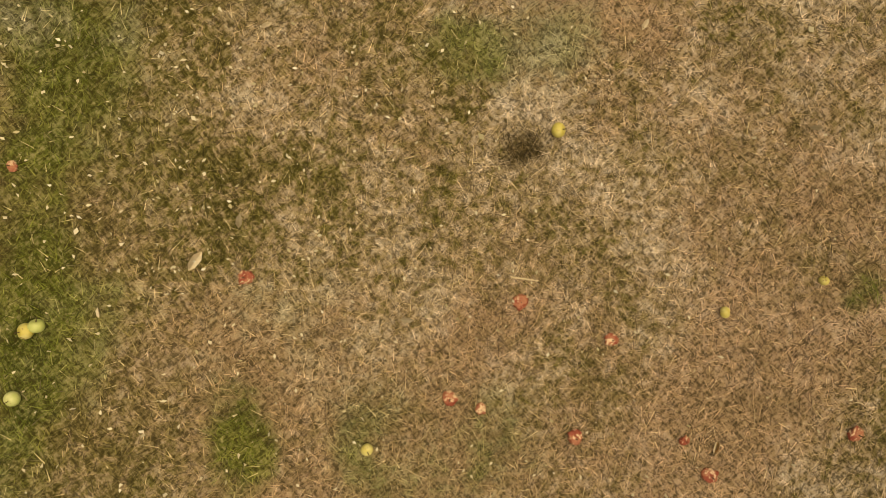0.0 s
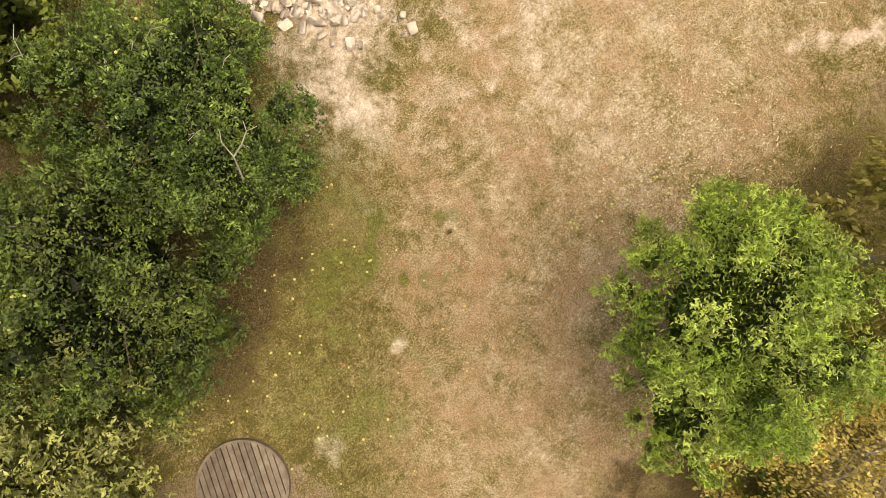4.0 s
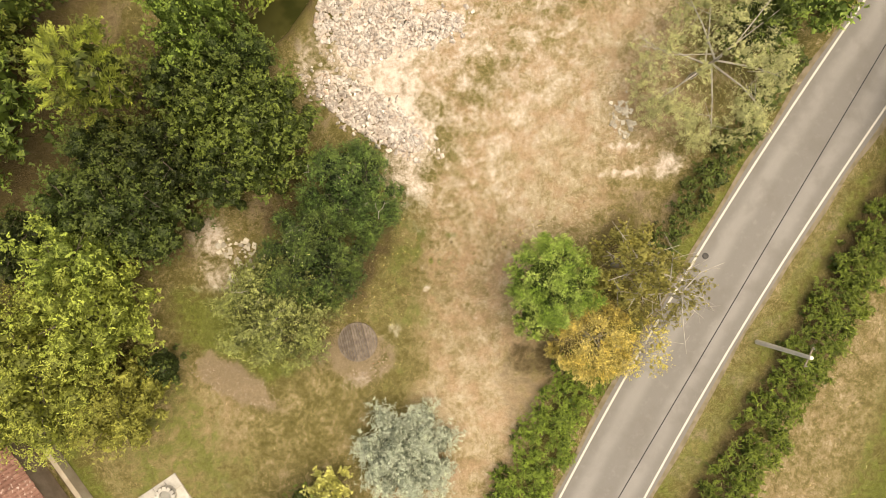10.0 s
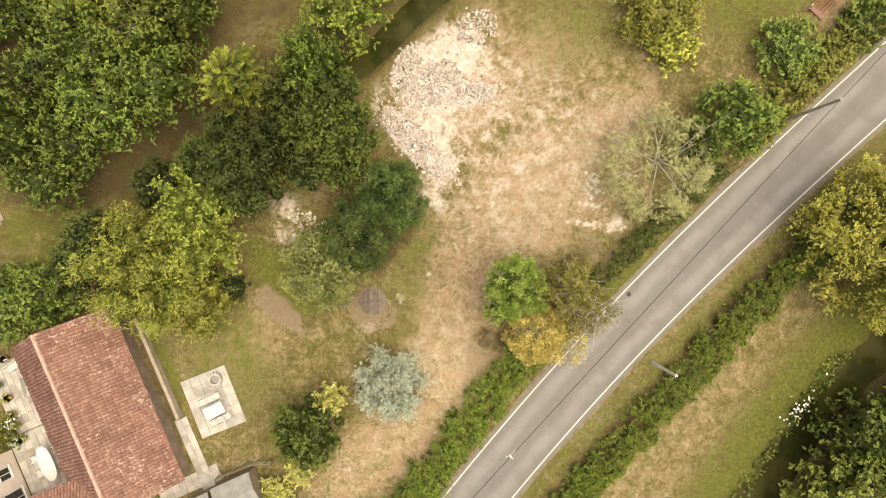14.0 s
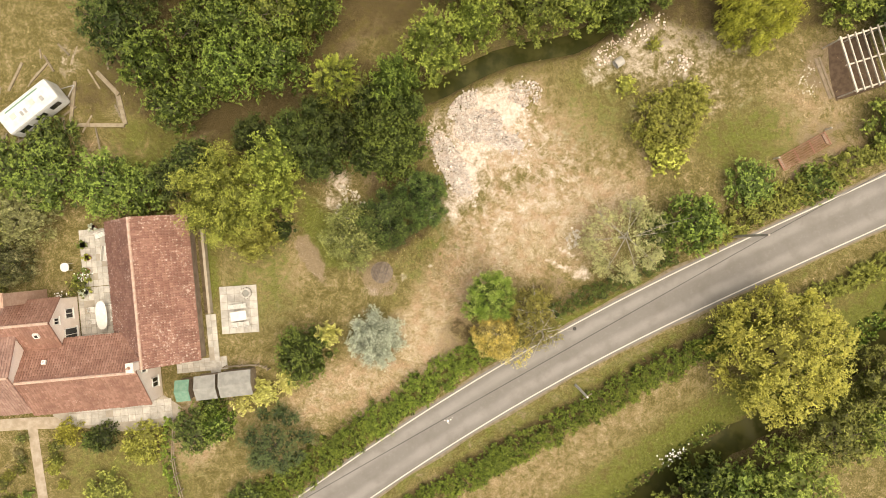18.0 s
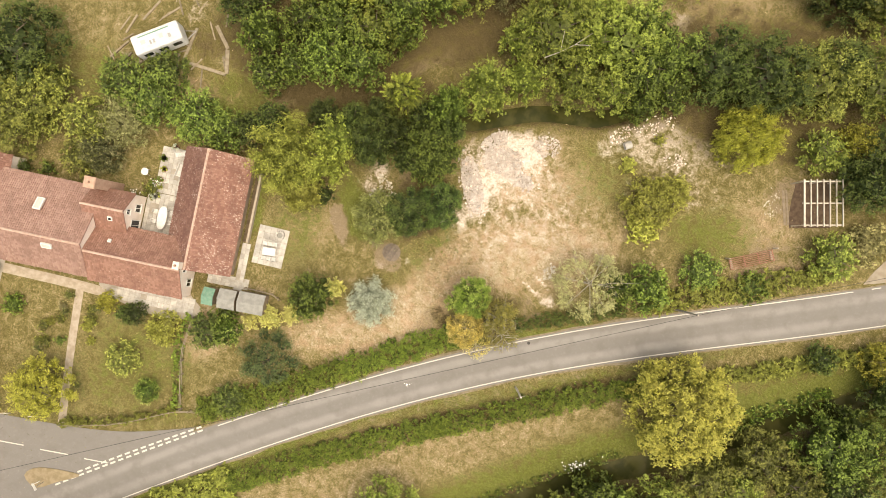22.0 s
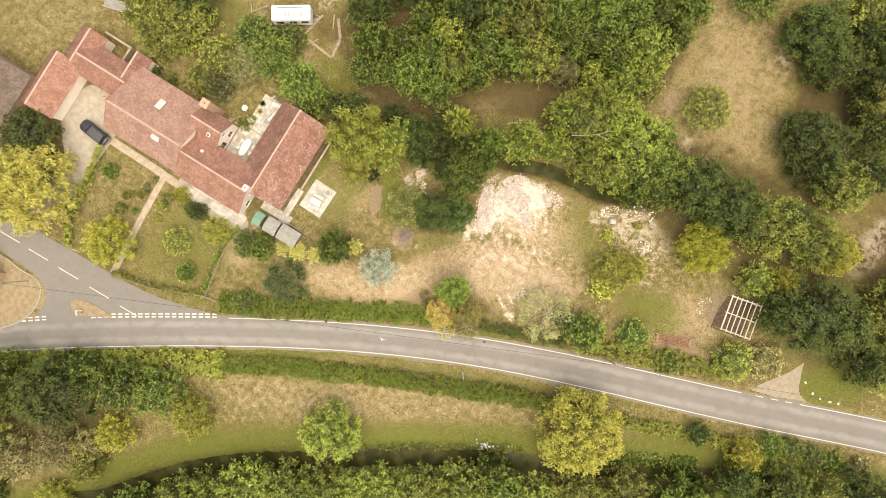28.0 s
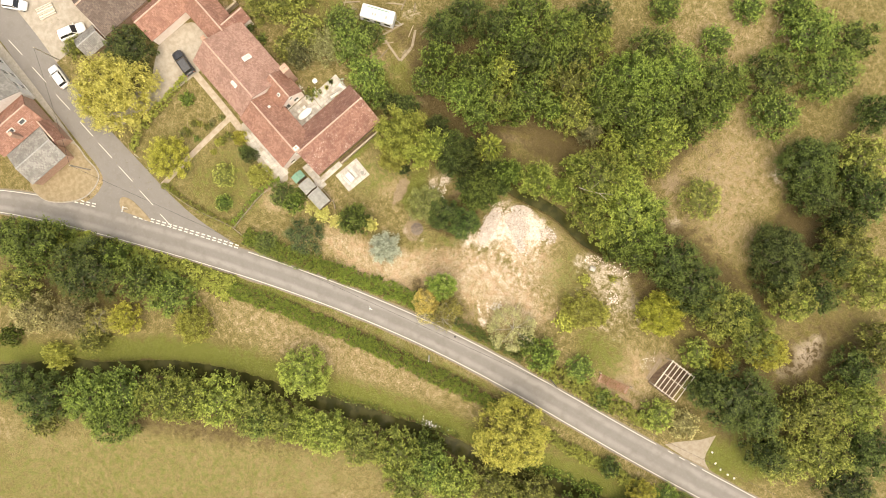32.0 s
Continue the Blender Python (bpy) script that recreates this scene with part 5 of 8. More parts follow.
def hedge(line, half, height, kind, label, seed, per=150, group="hedges", fine=1.0, slim=0.0):
    """A hedge along a line: one thing with stems and a ragged body of leaves."""
    rng = np.random.RandomState(seed)
    pts = smooth_line(line, 0.5)
    root = thing("hedge", *pts[len(pts) // 2], 0, 0, label, "hedge", group)
    o = pts[len(pts) // 2]
    cs, rs = [], []
    tang = np.gradient(pts, axis=0)
    tang /= np.hypot(tang[:, 0], tang[:, 1])[:, None]
    for p, t in zip(pts, tang):
        swell = min(1.12, 1 + 0.18 * rng.normal())
        for k in range(int(8 + 11 * half)):
            u, along = rng.uniform(-1, 1), rng.uniform(-0.4, 0.4)
            cs.append((p[0] - o[0] - t[1] * u * half * swell + t[0] * along, p[1] - o[1] + t[0] * u * half * swell + t[1] * along, height * rng.uniform(0.45, 0.85) * (1 - 0.5 * u * u)))
            rs.append(rng.uniform(0.12, 0.30) * min(1.0, half))
    length = 0.5 * len(pts)
    leaf = HABIT[kind][2] * 1.15 * fine
    v, f, tone = leaf_cloud(rng, np.array(cs), np.array(rs), 0.5, int(length * 2 * half * per), leaf, slim or HABIT[kind][3])
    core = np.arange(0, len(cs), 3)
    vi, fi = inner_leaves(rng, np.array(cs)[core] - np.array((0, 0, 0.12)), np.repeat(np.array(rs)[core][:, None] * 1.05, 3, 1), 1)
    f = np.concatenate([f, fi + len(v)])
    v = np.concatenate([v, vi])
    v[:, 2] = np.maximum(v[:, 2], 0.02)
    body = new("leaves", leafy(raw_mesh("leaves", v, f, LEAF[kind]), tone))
    body.parent = root
    bm = bmesh.new()
    for p in pts[::2]:
        q = Vector((p[0] - o[0], p[1] - o[1], 0))
        rod(bm, q, q + Vector((0.2 * rng.normal(), 0.2 * rng.normal(), height * 0.75)), 0.03, 0.012, 5)
    part("stem_thicket", bm, M_BARK, root)["kind"] = "stuff"
    return root


hedge([(-23.0, -23.6), (-18.5, -21.4), (-13.5, -18.6), (-8.0, -15.5)], 1.45, 1.2, "hedge", "thick green bramble hedge along the lane", 301, 285, fine=0.85, slim=0.22)
hedge([(-8.0, -15.5), (-3.5, -12.9), (0.5, -10.7), (3.0, -9.6)], 1.45, 1.2, "hedge", "thick green bramble hedge along the lane", 302, 420, fine=0.75, slim=0.2)
hedge([(9.6, -6.9), (12.7, -5.7), (16.6, -4.5), (21, -2.7)], 0.75, 1.1, "dark", "low green hedge between plot and lane", 303, 360, fine=0.5)
hedge([(24, -1.3), (30, 1.0), (36, 3.4), (42, 5.8)], 1.3, 1.3, "olive", "scrubby hedge at the plot's edge", 304)
hedge([(-48, -50.5), (-38, -43.2), (-28, -36.8), (-18.4, -31.0)], 1.9, 0.95, "olive", "overgrown roadside hedge beyond the lane", 305)
hedge([(-18.4, -31.0), (-11.3, -27.0), (-4.1, -23.4), (3.3, -19.9)], 1.3, 0.9, "hedge", "overgrown dark green roadside hedge beyond the lane", 306, 390, fine=0.8, slim=0.2)
hedge([(3.3, -19.9), (10.8, -16.6), (18.2, -13.4), (26, -10.6)], 1.3, 1.2, "hedge", "dark green roadside hedge beyond the lane", 307, 390, fine=0.8, slim=0.2)
hedge([(26, -10.6), (36, -7.0), (47, -3.0), (60, 1.4)], 0.9, 0.9, "olive", "overgrown roadside hedge beyond the lane", 308)
hedge([(-25.9, -23.6), (-26.6, -20), (-27.0, -17.0), (-26.5, -13.4)], 0.45, 1.2, "hedge", "narrow clipped garden hedge", 309)
hedge([(-38.0, -28.0), (-33, -26.9), (-29, -25.4), (-25.9, -23.9)], 0.5, 0.9, "olive", "low garden hedge along the side road", 310)
hedge([(-49.2, -13.8), (-48.3, -18.5), (-47.6, -24.0), (-46, -28.0)], 0.6, 1.1, "olive", "uneven garden hedge beside the driveway", 311)
hedge([(3.0, -31.6), (10, -27.0), (17.5, -22.4), (24, -18.8)], 0.55, 0.35, "bright", "lush green reeds along the river bank", 313, 120, "bank plants", fine=0.7)
hedge([(30, -16.2), (38, -11.6), (46, -7.6)], 1.0, 0.45, "bright", "green bank plants beside the river", 314, 120, "bank plants", fine=0.85)

# ---- the farmhouse and its barn ----
def roof_tile_material(name, a, b, lichen, amount):
    n = Nodes(name)
    isl = n.add("NewGeometry").outputs["Random Per Island"]
    big = n.noise(0.7, 4, 0.6)
    fine = n.noise(14, 4, 0.7)
    col = n.mix(n.ramp(isl, 0, 1), a, b)
    col = n.mix(n.ramp(big, 0.42, 0.66, 0, 0.6), col, tuple(0.75 * v for v in a))
    flecks = n.math("ADD", n.math("MULTIPLY", n.noise(6, 4, 0.7), 1.0), n.math("MULTIPLY", n.noise(0.45, 3), 0.35))
    spot = n.ramp(n.math("ADD", flecks, n.math("MULTIPLY", isl, 0.07)), 0.955 - amount * 0.8, 1.025 - amount * 0.8)
    col = n.mix(n.math("MULTIPLY", spot, n.ramp(fine, 0.35, 0.6, 0.2, 0.9)), col, lichen)
    n.bump(fine, 0.4, 0.01)
    return n.done(col, 0.9, 0, 0.2)


M_TILE = roof_tile_material("clay_tiles", (0.275, 0.145, 0.107), (0.37, 0.21, 0.16), (0.56, 0.43, 0.36), 0.12)
M_OLD_TILE = roof_tile_material("old_clay_tiles", (0.235, 0.122, 0.093), (0.325, 0.178, 0.138), (0.66, 0.54, 0.46), 0.20)
M_BROWN_TILE = roof_tile_material("brown_clay_tiles", (0.31, 0.185, 0.148), (0.40, 0.255, 0.205), (0.56, 0.46, 0.39), 0.06)
M_DARK_TILE = roof_tile_material("dark_brown_tiles", (0.13, 0.10, 0.085), (0.19, 0.15, 0.125), (0.3, 0.25, 0.21), 0.0)
M_GREY_TILE = roof_tile_material("grey_slates", (0.21, 0.20, 0.185), (0.30, 0.29, 0.265), (0.42, 0.40, 0.34), 0.06)
M_RIDGE = surface("ridge_mortar", (0.48, 0.32, 0.25), (0.56, 0.42, 0.34), 3, 0.9, fine=25)
M_RENDER = surface("cream_render", (0.86, 0.76, 0.68), (0.80, 0.69, 0.60), 1.0, 0.9, fine=30)
M_BARNWALL = surface("old_barn_wall", (0.30, 0.235, 0.175), (0.22, 0.165, 0.12), 1.5, 0.9, fine=18)
M_BRICK = surface("red_brick", (0.44, 0.28, 0.21), (0.52, 0.36, 0.27), 3.0, 0.9, fine=20)
M_WHITE = surface("white_paint", (0.82, 0.80, 0.75), (0.74, 0.71, 0.65), 2.0, 0.6, fine=30, bump=0.1)
M_DARKGLASS = Nodes("window_glass").done((0.02, 0.022, 0.024), 0.05, 0, 0.6)
M_STONE = surface("pale_paving", (0.40, 0.375, 0.335), (0.54, 0.51, 0.46), 1.6, 0.9, fine=18, spread=0.12)
# lit twin of the window glass: sky reflection painted into the base colour
M_PALEGLASS = Nodes("sky_lit_glass").done((0.55, 0.52, 0.47), 0.12, 0, 0.6)
M_DARKBED = surface("dark_bed_soil", (0.11, 0.08, 0.05), (0.18, 0.135, 0.085), 2, 0.95, fine=20, bump=0.8)
M_LEAD = surface("weathered_lead", (0.30, 0.30, 0.29), (0.38, 0.37, 0.35), 2, 0.7)


def tiles_on(name, o, u, v, lu, lv, material, parent, tw=0.24, tl=0.26, seed=0):
    """Overlapping arched tiles on a slope: o its low corner, u along the eave, v up the slope."""
    rng = np.random.RandomState(seed)
    o, u, v = np.array(o, float), np.array(u, float), np.array(v, float)
    nrm = np.cross(u, v)
    if nrm[2] < 0:
        nrm = -nrm
    nu, nv = max(1, round(lu / tw)), max(1, round(lv / tl))
    tw, tl = lu / nu, lv / nv
    j, i = np.meshgrid(np.arange(nv), np.arange(nu), indexing="ij")
    i, j = i.ravel(), j.ravel()
    k = len(i)
    a = i * tw + 0.012 * rng.normal(size=k)
    b = j * tl + 0.012 * rng.normal(size=k)
    h = 0.035 + 0.012 * rng.normal(size=k)

    def p(du, dv, dz):
        return o + u * (a + du)[:, None] + v * (b + dv)[:, None] + nrm * dz[:, None]
    zero = np.zeros(k)
    V = np.stack([p(0.006, -0.02, h), p(tw * 0.5, -0.02, h + 0.035), p(tw - 0.006, -0.02, h), p(0.006, tl + 0.02, h - 0.02), p(tw * 0.5, tl + 0.02, h + 0.015), p(tw - 0.006, tl + 0.02, h - 0.02),
                  p(0.006, -0.02, zero), p(tw - 0.006, -0.02, zero)], 1).reshape(-1, 3)
    q = np.arange(k)[:, None] * 8
    F = np.concatenate([q + np.array([0, 1, 4, 3]), q + np.array([1, 2, 5, 4]), q + np.array([6, 7, 2, 0])])
    ob = new(name, raw_mesh(name, V, F, material))
    ob.parent = parent
    ob["kind"] = "stuff"
    return ob


def slab_part(name, pts, thick, material, parent, label=""):
    """A flat plate through four or more corners, thickened downwards along its normal."""
    p = [Vector(q) for q in pts]
    nrm = (p[1] - p[0]).cross(p[-1] - p[0]).normalized()
    if nrm.z < 0 or (abs(nrm.z) < 1e-6 and nrm.x + nrm.y < 0):
        nrm = -nrm
    n = len(p)
    verts = p + [q - nrm * thick for q in p]
    faces = [tuple(range(n)), tuple(reversed(range(n, 2 * n)))] + [(i, n + i, n + (i + 1) % n, (i + 1) % n) for i in range(n)]
    me = bpy.data.meshes.new(name)
    me.from_pydata([tuple(q) for q in verts], [], faces)
    bm = bmesh.new()
    bm.from_mesh(me)
    bmesh.ops.recalc_face_normals(bm, faces=bm.faces)
    bpy.data.meshes.remove(me)
    return part(name, bm, material, parent, label)


def gable_block(root, x0, x1, y0, y1, eave, ridge, axis="x", at=0.5, tile=None, wall=None, ridge_mat=None, over=0.22, seed=0, low=0.0):
    """A block under a pitched roof; the ridge runs along the axis, at a share of the width."""
    tile, wall, ridge_mat = tile or M_TILE, wall or M_RENDER, ridge_mat or M_RIDGE

    def w(a, b, z):
        return (a, b, z) if axis == "x" else (b, a, z)
    (a0, a1), (b0, b1) = ((x0, x1), (y0, y1)) if axis == "x" else ((y0, y1), (x0, x1))
    bm_ = b0 + (b1 - b0) * at
    t = 0.3
    # long walls and gable walls
    slab_part("wall", [w(a0, b0, low), w(a1, b0, low), w(a1, b0, eave), w(a0, b0, eave)], 0.01, wall, root)
    slab_part("wall", [w(a0, b1 - t, low), w(a1, b1 - t, low), w(a1, b1 - t, eave), w(a0, b1 - t, eave)], -t, wall, root)
    slab_part("wall", [w(a0, b0 + t, low), w(a1, b0 + t, low), w(a1, b0 + t, eave), w(a0, b0 + t, eave)], 0.28, wall, root)
    for a in (a0 + 0.02, a1 - 0.26):
        slab_part("gable_wall", [w(a + 0.24, b0 + 0.02, low), w(a + 0.24, b1 - 0.02, low), w(a + 0.24, b1 - 0.02, eave - 0.05), w(a + 0.24, bm_, ridge - 0.1), w(a + 0.24, b0 + 0.02, eave - 0.05)], 0.24, wall, root)
    for k, (be, sgn) in enumerate(((b0, -1), (b1, 1))):
        run, rise = abs(bm_ - be), ridge - eave
        slope = math.hypot(run, rise)
        d = np.array((0, -sgn * run / slope, rise / slope))
        lo_b, lo_z = be + sgn * over * run / slope, eave - over * rise / slope
        pa, pb = w(a0 - 0.12, lo_b, lo_z), w(a1 + 0.12, lo_b, lo_z)
        ra, rb = w(a0 - 0.12, bm_, ridge), w(a1 + 0.12, bm_, ridge)
        slab_part("roof_slope", [pa, pb, rb, ra], 0.12, tile, root)
        u = (1, 0, 0) if axis == "x" else (0, 1, 0)
        v = (0, d[1], d[2]) if axis == "x" else (d[1], 0, d[2])
        mat = tile if not isinstance(tile, tuple) else tile[k]
        tiles_on("tiles", pa, u, v, a1 - a0 + 0.24, slope + over, mat, root, seed=seed * 2 + k)
    # the ridge
    n = max(1, round((a1 - a0 + 0.24) / 0.42))
    crest = part("ridge", rod(bmesh.new(), w(a0 - 0.1, bm_, ridge - 0.06), w(a1 + 0.1, bm_, ridge - 0.06), 0.12, 0.12, 6), ridge_mat, root, "mortared pale ridge")
    for i in range(n):
        s = a0 - 0.12 + (a1 - a0 + 0.24) * i / n
        e = a0 - 0.12 + (a1 - a0 + 0.24) * (i + 1) / n
        part("ridge_tile", rod(bmesh.new(), w(s, bm_, ridge - 0.02), w(e - 0.015, bm_, ridge - 0.02), 0.14, 0.128, 8), ridge_mat, crest)


def window(root, x, y, z, face, width, height, frame_mat=None):
    """A window let into a wall: frame, panes, sill. face: the side it looks to."""
    turn = {"east": 90, "west": -90, "north": 180, "south": 0}[face]
    m = pose(x, y, z, 0, 0, turn)
    fm = frame_mat or M_WHITE
    bm = bmesh.new()
    for a, b, c, d in ((-width / 2, -width / 2 + 0.07, 0, height), (width / 2 - 0.07, width / 2, 0, height), (-0.03, 0.03, 0, height), (-width / 2, width / 2, 0, 0.07), (-width / 2, width / 2, height - 0.07, height)):
        box(bm, a, b, -0.05, 0.03, c, d, 0, m)
    win = part("window_frame", bm, fm, root)
    part("pane", boxed(-width / 2 + 0.05, width / 2 - 0.05, -0.03, 0.0, 0.05, height - 0.05, 0, m), M_DARKGLASS, win)
    part("sill", boxed(-width / 2 - 0.08, width / 2 + 0.08, -0.14, 0.03, -0.06, 0.0, 0.01, m), fm, win)


def chimney(root, x, y, z0, z1, w, d, material, pots=2):
    bm = boxed(x - w / 2, x + w / 2, y - d / 2, y + d / 2, z0, z1, 0.02)
    box(bm, x - w / 2 - 0.06, x + w / 2 + 0.06, y - d / 2 - 0.06, y + d / 2 + 0.06, z1 - 0.22, z1 - 0.06, 0.02)
    stack = part("chimney", bm, material, root, "brick chimney stack")
    for i in range(pots):
        px = x + (i - (pots - 1) / 2) * w / max(pots, 1) * 0.9
        part("chimney_pot", rod(bmesh.new(), (px, y, z1 - 0.05), (px, y, z1 + 0.35), 0.14, 0.11, 12), M_BRICK, stack)


def skylight(root, x, y, z, w, d, slope_deg, about_x=True):
    m = pose(x, y, z, slope_deg if about_x else 0, 0 if about_x else slope_deg, 0)
    s = part("skylight", boxed(-w / 2, w / 2, -d / 2, d / 2, -0.1, 0.11, 0.015, m), M_WHITE, root, "white-framed roof window")
    part("pane", boxed(-w / 2 + 0.1, w / 2 - 0.1, -d / 2 + 0.1, d / 2 - 0.1, 0.1, 0.118, 0, m), M_DARKGLASS if w < 0.9 and slope_deg > 0 else M_PALEGLASS, s)


barn = thing("barn", 0, 0, 0, 0, "long barn with lichen-spotted red clay tile roof", "barn")
gable_block(barn, -30.0, -22.8, -7.9, 5.1, 1.75, 4.2, "y", 0.45, M_OLD_TILE, M_BARNWALL, seed=1)
house = thing("farmhouse", 0, 0, 0, 0, "rambling farmhouse with red clay tile roofs and cream walls", "house")
gable_block(house, -37.4, -27.1, -11.2, -5.0, 2.6, 4.75, "x", 0.5, M_TILE, seed=2)
gable_block(house, -38.6, -34.2, -5.6, -1.3, 2.9, 4.7, "x", 0.55, M_TILE, seed=3)
gable_block(house, -48.9, -37.5, -10.9, -1.4, 2.9, 5.5, "x", 0.36, M_BROWN_TILE, seed=4)
gable_block(house, -56.4, -48.9, -6.6, -2.0, 2.6, 4.3, "x", 0.5, M_TILE, seed=5)
gable_block(house, -50.7, -48.4, -3.9, 0.15, 2.6, 4.0, "y", 0.4, M_OLD_TILE, seed=6)
gable_block(house, -60.6, -56.0, -13.8, -5.6, 2.5, 4.0, "y", 0.35, M_TILE, seed=7)
gable_block(house, -58.8, -55.2, -5.6, -0.6, 2.5, 4.1, "y", 0.55, M_TILE, seed=8)
chimney(house, -37.5, -0.9, 0, 5.9, 1.1, 1.1, M_BRICK, 1)
chimney(house, -27.2, -7.6, 2.0, 5.4, 0.55, 0.7, M_RENDER, 1)
chimney(house, -49.2, -7.2, 2.0, 5.9, 0.5, 0.6, M_BRICK, 1)
skylight(house, -43.1, -4.2, 4.42, 0.8, 1.4, -23)
skylight(house, -41.0, -8.35, 5.08, 1.1, 0.6, 37)
skylight(house, -35.6, -4.25, 4.05, 0.5, 0.5, 37)
skylight(house, -35.2, -6.6, 4.0, 0.35, 0.35, -34)
window(house, -34.16, -2.7, 1.0, "east", 0.9, 1.1)
window(house, -34.16, -4.6, 0.6, "east", 1.2, 1.8)
window(house, -34.16, -3.2, 3.1, "east", 0.6, 0.7)
window(house, -27.04, -8.1, 2.9, "east", 0.6, 0.8)
window(house, -27.04, -9.6, 0.9, "east", 0.9, 1.1)
for x in (-46.5, -43.5, -40.5):
    window(house, x, -10.98, 0.9, "south", 1.1, 1.2)
for x in (-35.5, -32.5, -29.5):
    window(house, x, -11.28, 0.9, "south", 1.0, 1.1)
# low garden walls
M_WALLTOP = surface("old_wall_top", (0.42, 0.36, 0.28), (0.34, 0.28, 0.21), 1.5, 0.9, fine=15)
for n_, (a, b, c, d, h) in enumerate(((-22.0, -21.75, -4.0, 4.9, 0.7), (-30.1, -29.8, -6.0, 5.0, 0.0), (-56.8, -52.4, 0.05, 0.35, 1.2), (-52.7, -52.4, -2.0, 0.0, 1.2))):
    if h:
        ob = part("garden_wall", boxed(a, b, c, d, 0, h, 0.03), M_WALLTOP, None)
        tagged(ob, "low weathered brick garden wall beside the house", "wall")


def paving(name, x0, x1, y0, y1, nx, ny, z, label, category, rng_seed, skip=0.0, turn=0.0, material=None):
    """Flagstones laid with open joints: each stone a part of its own."""
    rng = random.Random(rng_seed)
    root = thing(name, (x0 + x1) / 2, (y0 + y1) / 2, 0, turn, label, category, kind="structure")
    w, d = (x1 - x0) / nx, (y1 - y0) / ny
    bed = part("bed", boxed(-(x1 - x0) / 2, (x1 - x0) / 2, -(y1 - y0) / 2, (y1 - y0) / 2, -0.02, z - 0.035), M_GRAVEL, root)
    me = None
    for i in range(nx):
        for j in range(ny):
            if rng.random() < skip:
                continue
            ox = 0.25 * w if j % 2 else 0.0
            cx, cy = -(x1 - x0) / 2 + (i + 0.5) * w, -(y1 - y0) / 2 + (j + 0.5) * d
            if me is None:
                ob = part("flagstone", boxed(-w / 2 + 0.012, w / 2 - 0.012, -d / 2 + 0.012, d / 2 - 0.012, -0.04, 0.0, 0.008), material or M_STONE, root)
                me = ob.data
            else:
                ob = new("flagstone", me)
                ob.parent = root
            ob.matrix_basis = pose(cx, cy, z + rng.uniform(-0.008, 0.008), rng.uniform(-0.6, 0.6), rng.uniform(-0.6, 0.6), rng.uniform(-0.8, 0.8))
    return root


paving("courtyard_paving", -33.5, -29.7, -0.5, 4.8, 8, 9, 0.05, "pale uneven flagstones along the barn wall", "paving", 6, 0.1)
paving("courtyard_paving", -34.1, -29.7, -6.1, -0.55, 9, 9, 0.05, "pale uneven flagstones of the walled courtyard", "paving", 5, 0.1)
paving("barbecue_terrace", -21.05, -17.6, -6.1, -1.7, 5, 6, 0.07, "pale square stone slab terrace on the lawn", "paving", 6, 0.0, -1.5)
flat_patch("flower_bed", [(-22.55, -4.0), (-22.02, -4.0), (-22.02, 4.9), (-22.55, 4.9)], 0.015, M_DARKBED, "dark soil bed between the barn and a low wall", "flower bed")
paving("house_paving", -36.0, -26.4, -13.3, -11.5, 14, 3, 0.05, "worn grey flagstones along the south wall", "paving", 9, 0.06)
paving("barn_side_paving", -22.5, -21.55, -9.6, -4.1, 2, 9, 0.05, "narrow strip of pale paving along the barn", "paving", 7, 0.1)
paving("barn_corner_paving", -25.6, -20.9, -9.3, -8.1, 9, 3, 0.06, "pale flagstones at the barn's corner", "paving", 8, 0.05)

# ---- loose things and fixtures ----
M_PLANK = surface("grey_planks", (0.15, 0.12, 0.095), (0.225, 0.185, 0.15), 5, 0.9, fine=45, bump=0.5, spread=0.22)
M_OLDWOOD = surface("weathered_timber", (0.62, 0.56, 0.47), (0.50, 0.44, 0.36), 3, 0.85, fine=40, spread=0.1)
M_POST = surface("fence_timber", (0.36, 0.30, 0.22), (0.28, 0.23, 0.17), 4, 0.9, fine=40)
M_RUST = surface("rusty_red_steel", (0.30, 0.125, 0.09), (0.40, 0.20, 0.15), 6, 0.75, fine=40)
M_SHEDROOF = surface("grey_felt", (0.25, 0.245, 0.225), (0.32, 0.315, 0.285), 2, 0.9, fine=50)
M_GREENFELT = surface("green_felt", (0.13, 0.25, 0.18), (0.19, 0.31, 0.23), 3, 0.9, fine=50)
M_SHEDWALL = surface("shed_boards", (0.22, 0.17, 0.12), (0.30, 0.24, 0.17), 4, 0.9, fine=40)
M_TYRE = surface("tyre_rubber", (0.02, 0.02, 0.02), (0.035, 0.035, 0.033), 6, 0.9)
M_CARDARK = surface("dark_car_paint", (0.035, 0.036, 0.042), (0.05, 0.05, 0.056), 2, 0.25, fine=80, bump=0.02, spec=0.6)
M_CARWHITE = surface("white_car_paint", (0.80, 0.80, 0.78), (0.75, 0.75, 0.73), 2, 0.3, fine=80, bump=0.02, spec=0.6)
M_CARAVAN = surface("caravan_shell", (0.70, 0.70, 0.68), (0.56, 0.56, 0.53), 1.5, 0.5, fine=30, bump=0.05)
M_PLASTIC = surface("white_plastic", (0.72, 0.70, 0.66), (0.63, 0.61, 0.57), 3, 0.5, fine=60, bump=0.05)
M_STEEL = surface("galvanised_steel", (0.42, 0.42, 0.41), (0.34, 0.34, 0.33), 4, 0.5, metal=0.6)
M_DARKGREY = surface("dark_iron", (0.05, 0.048, 0.045), (0.08, 0.075, 0.07), 8, 0.6, metal=0.4)
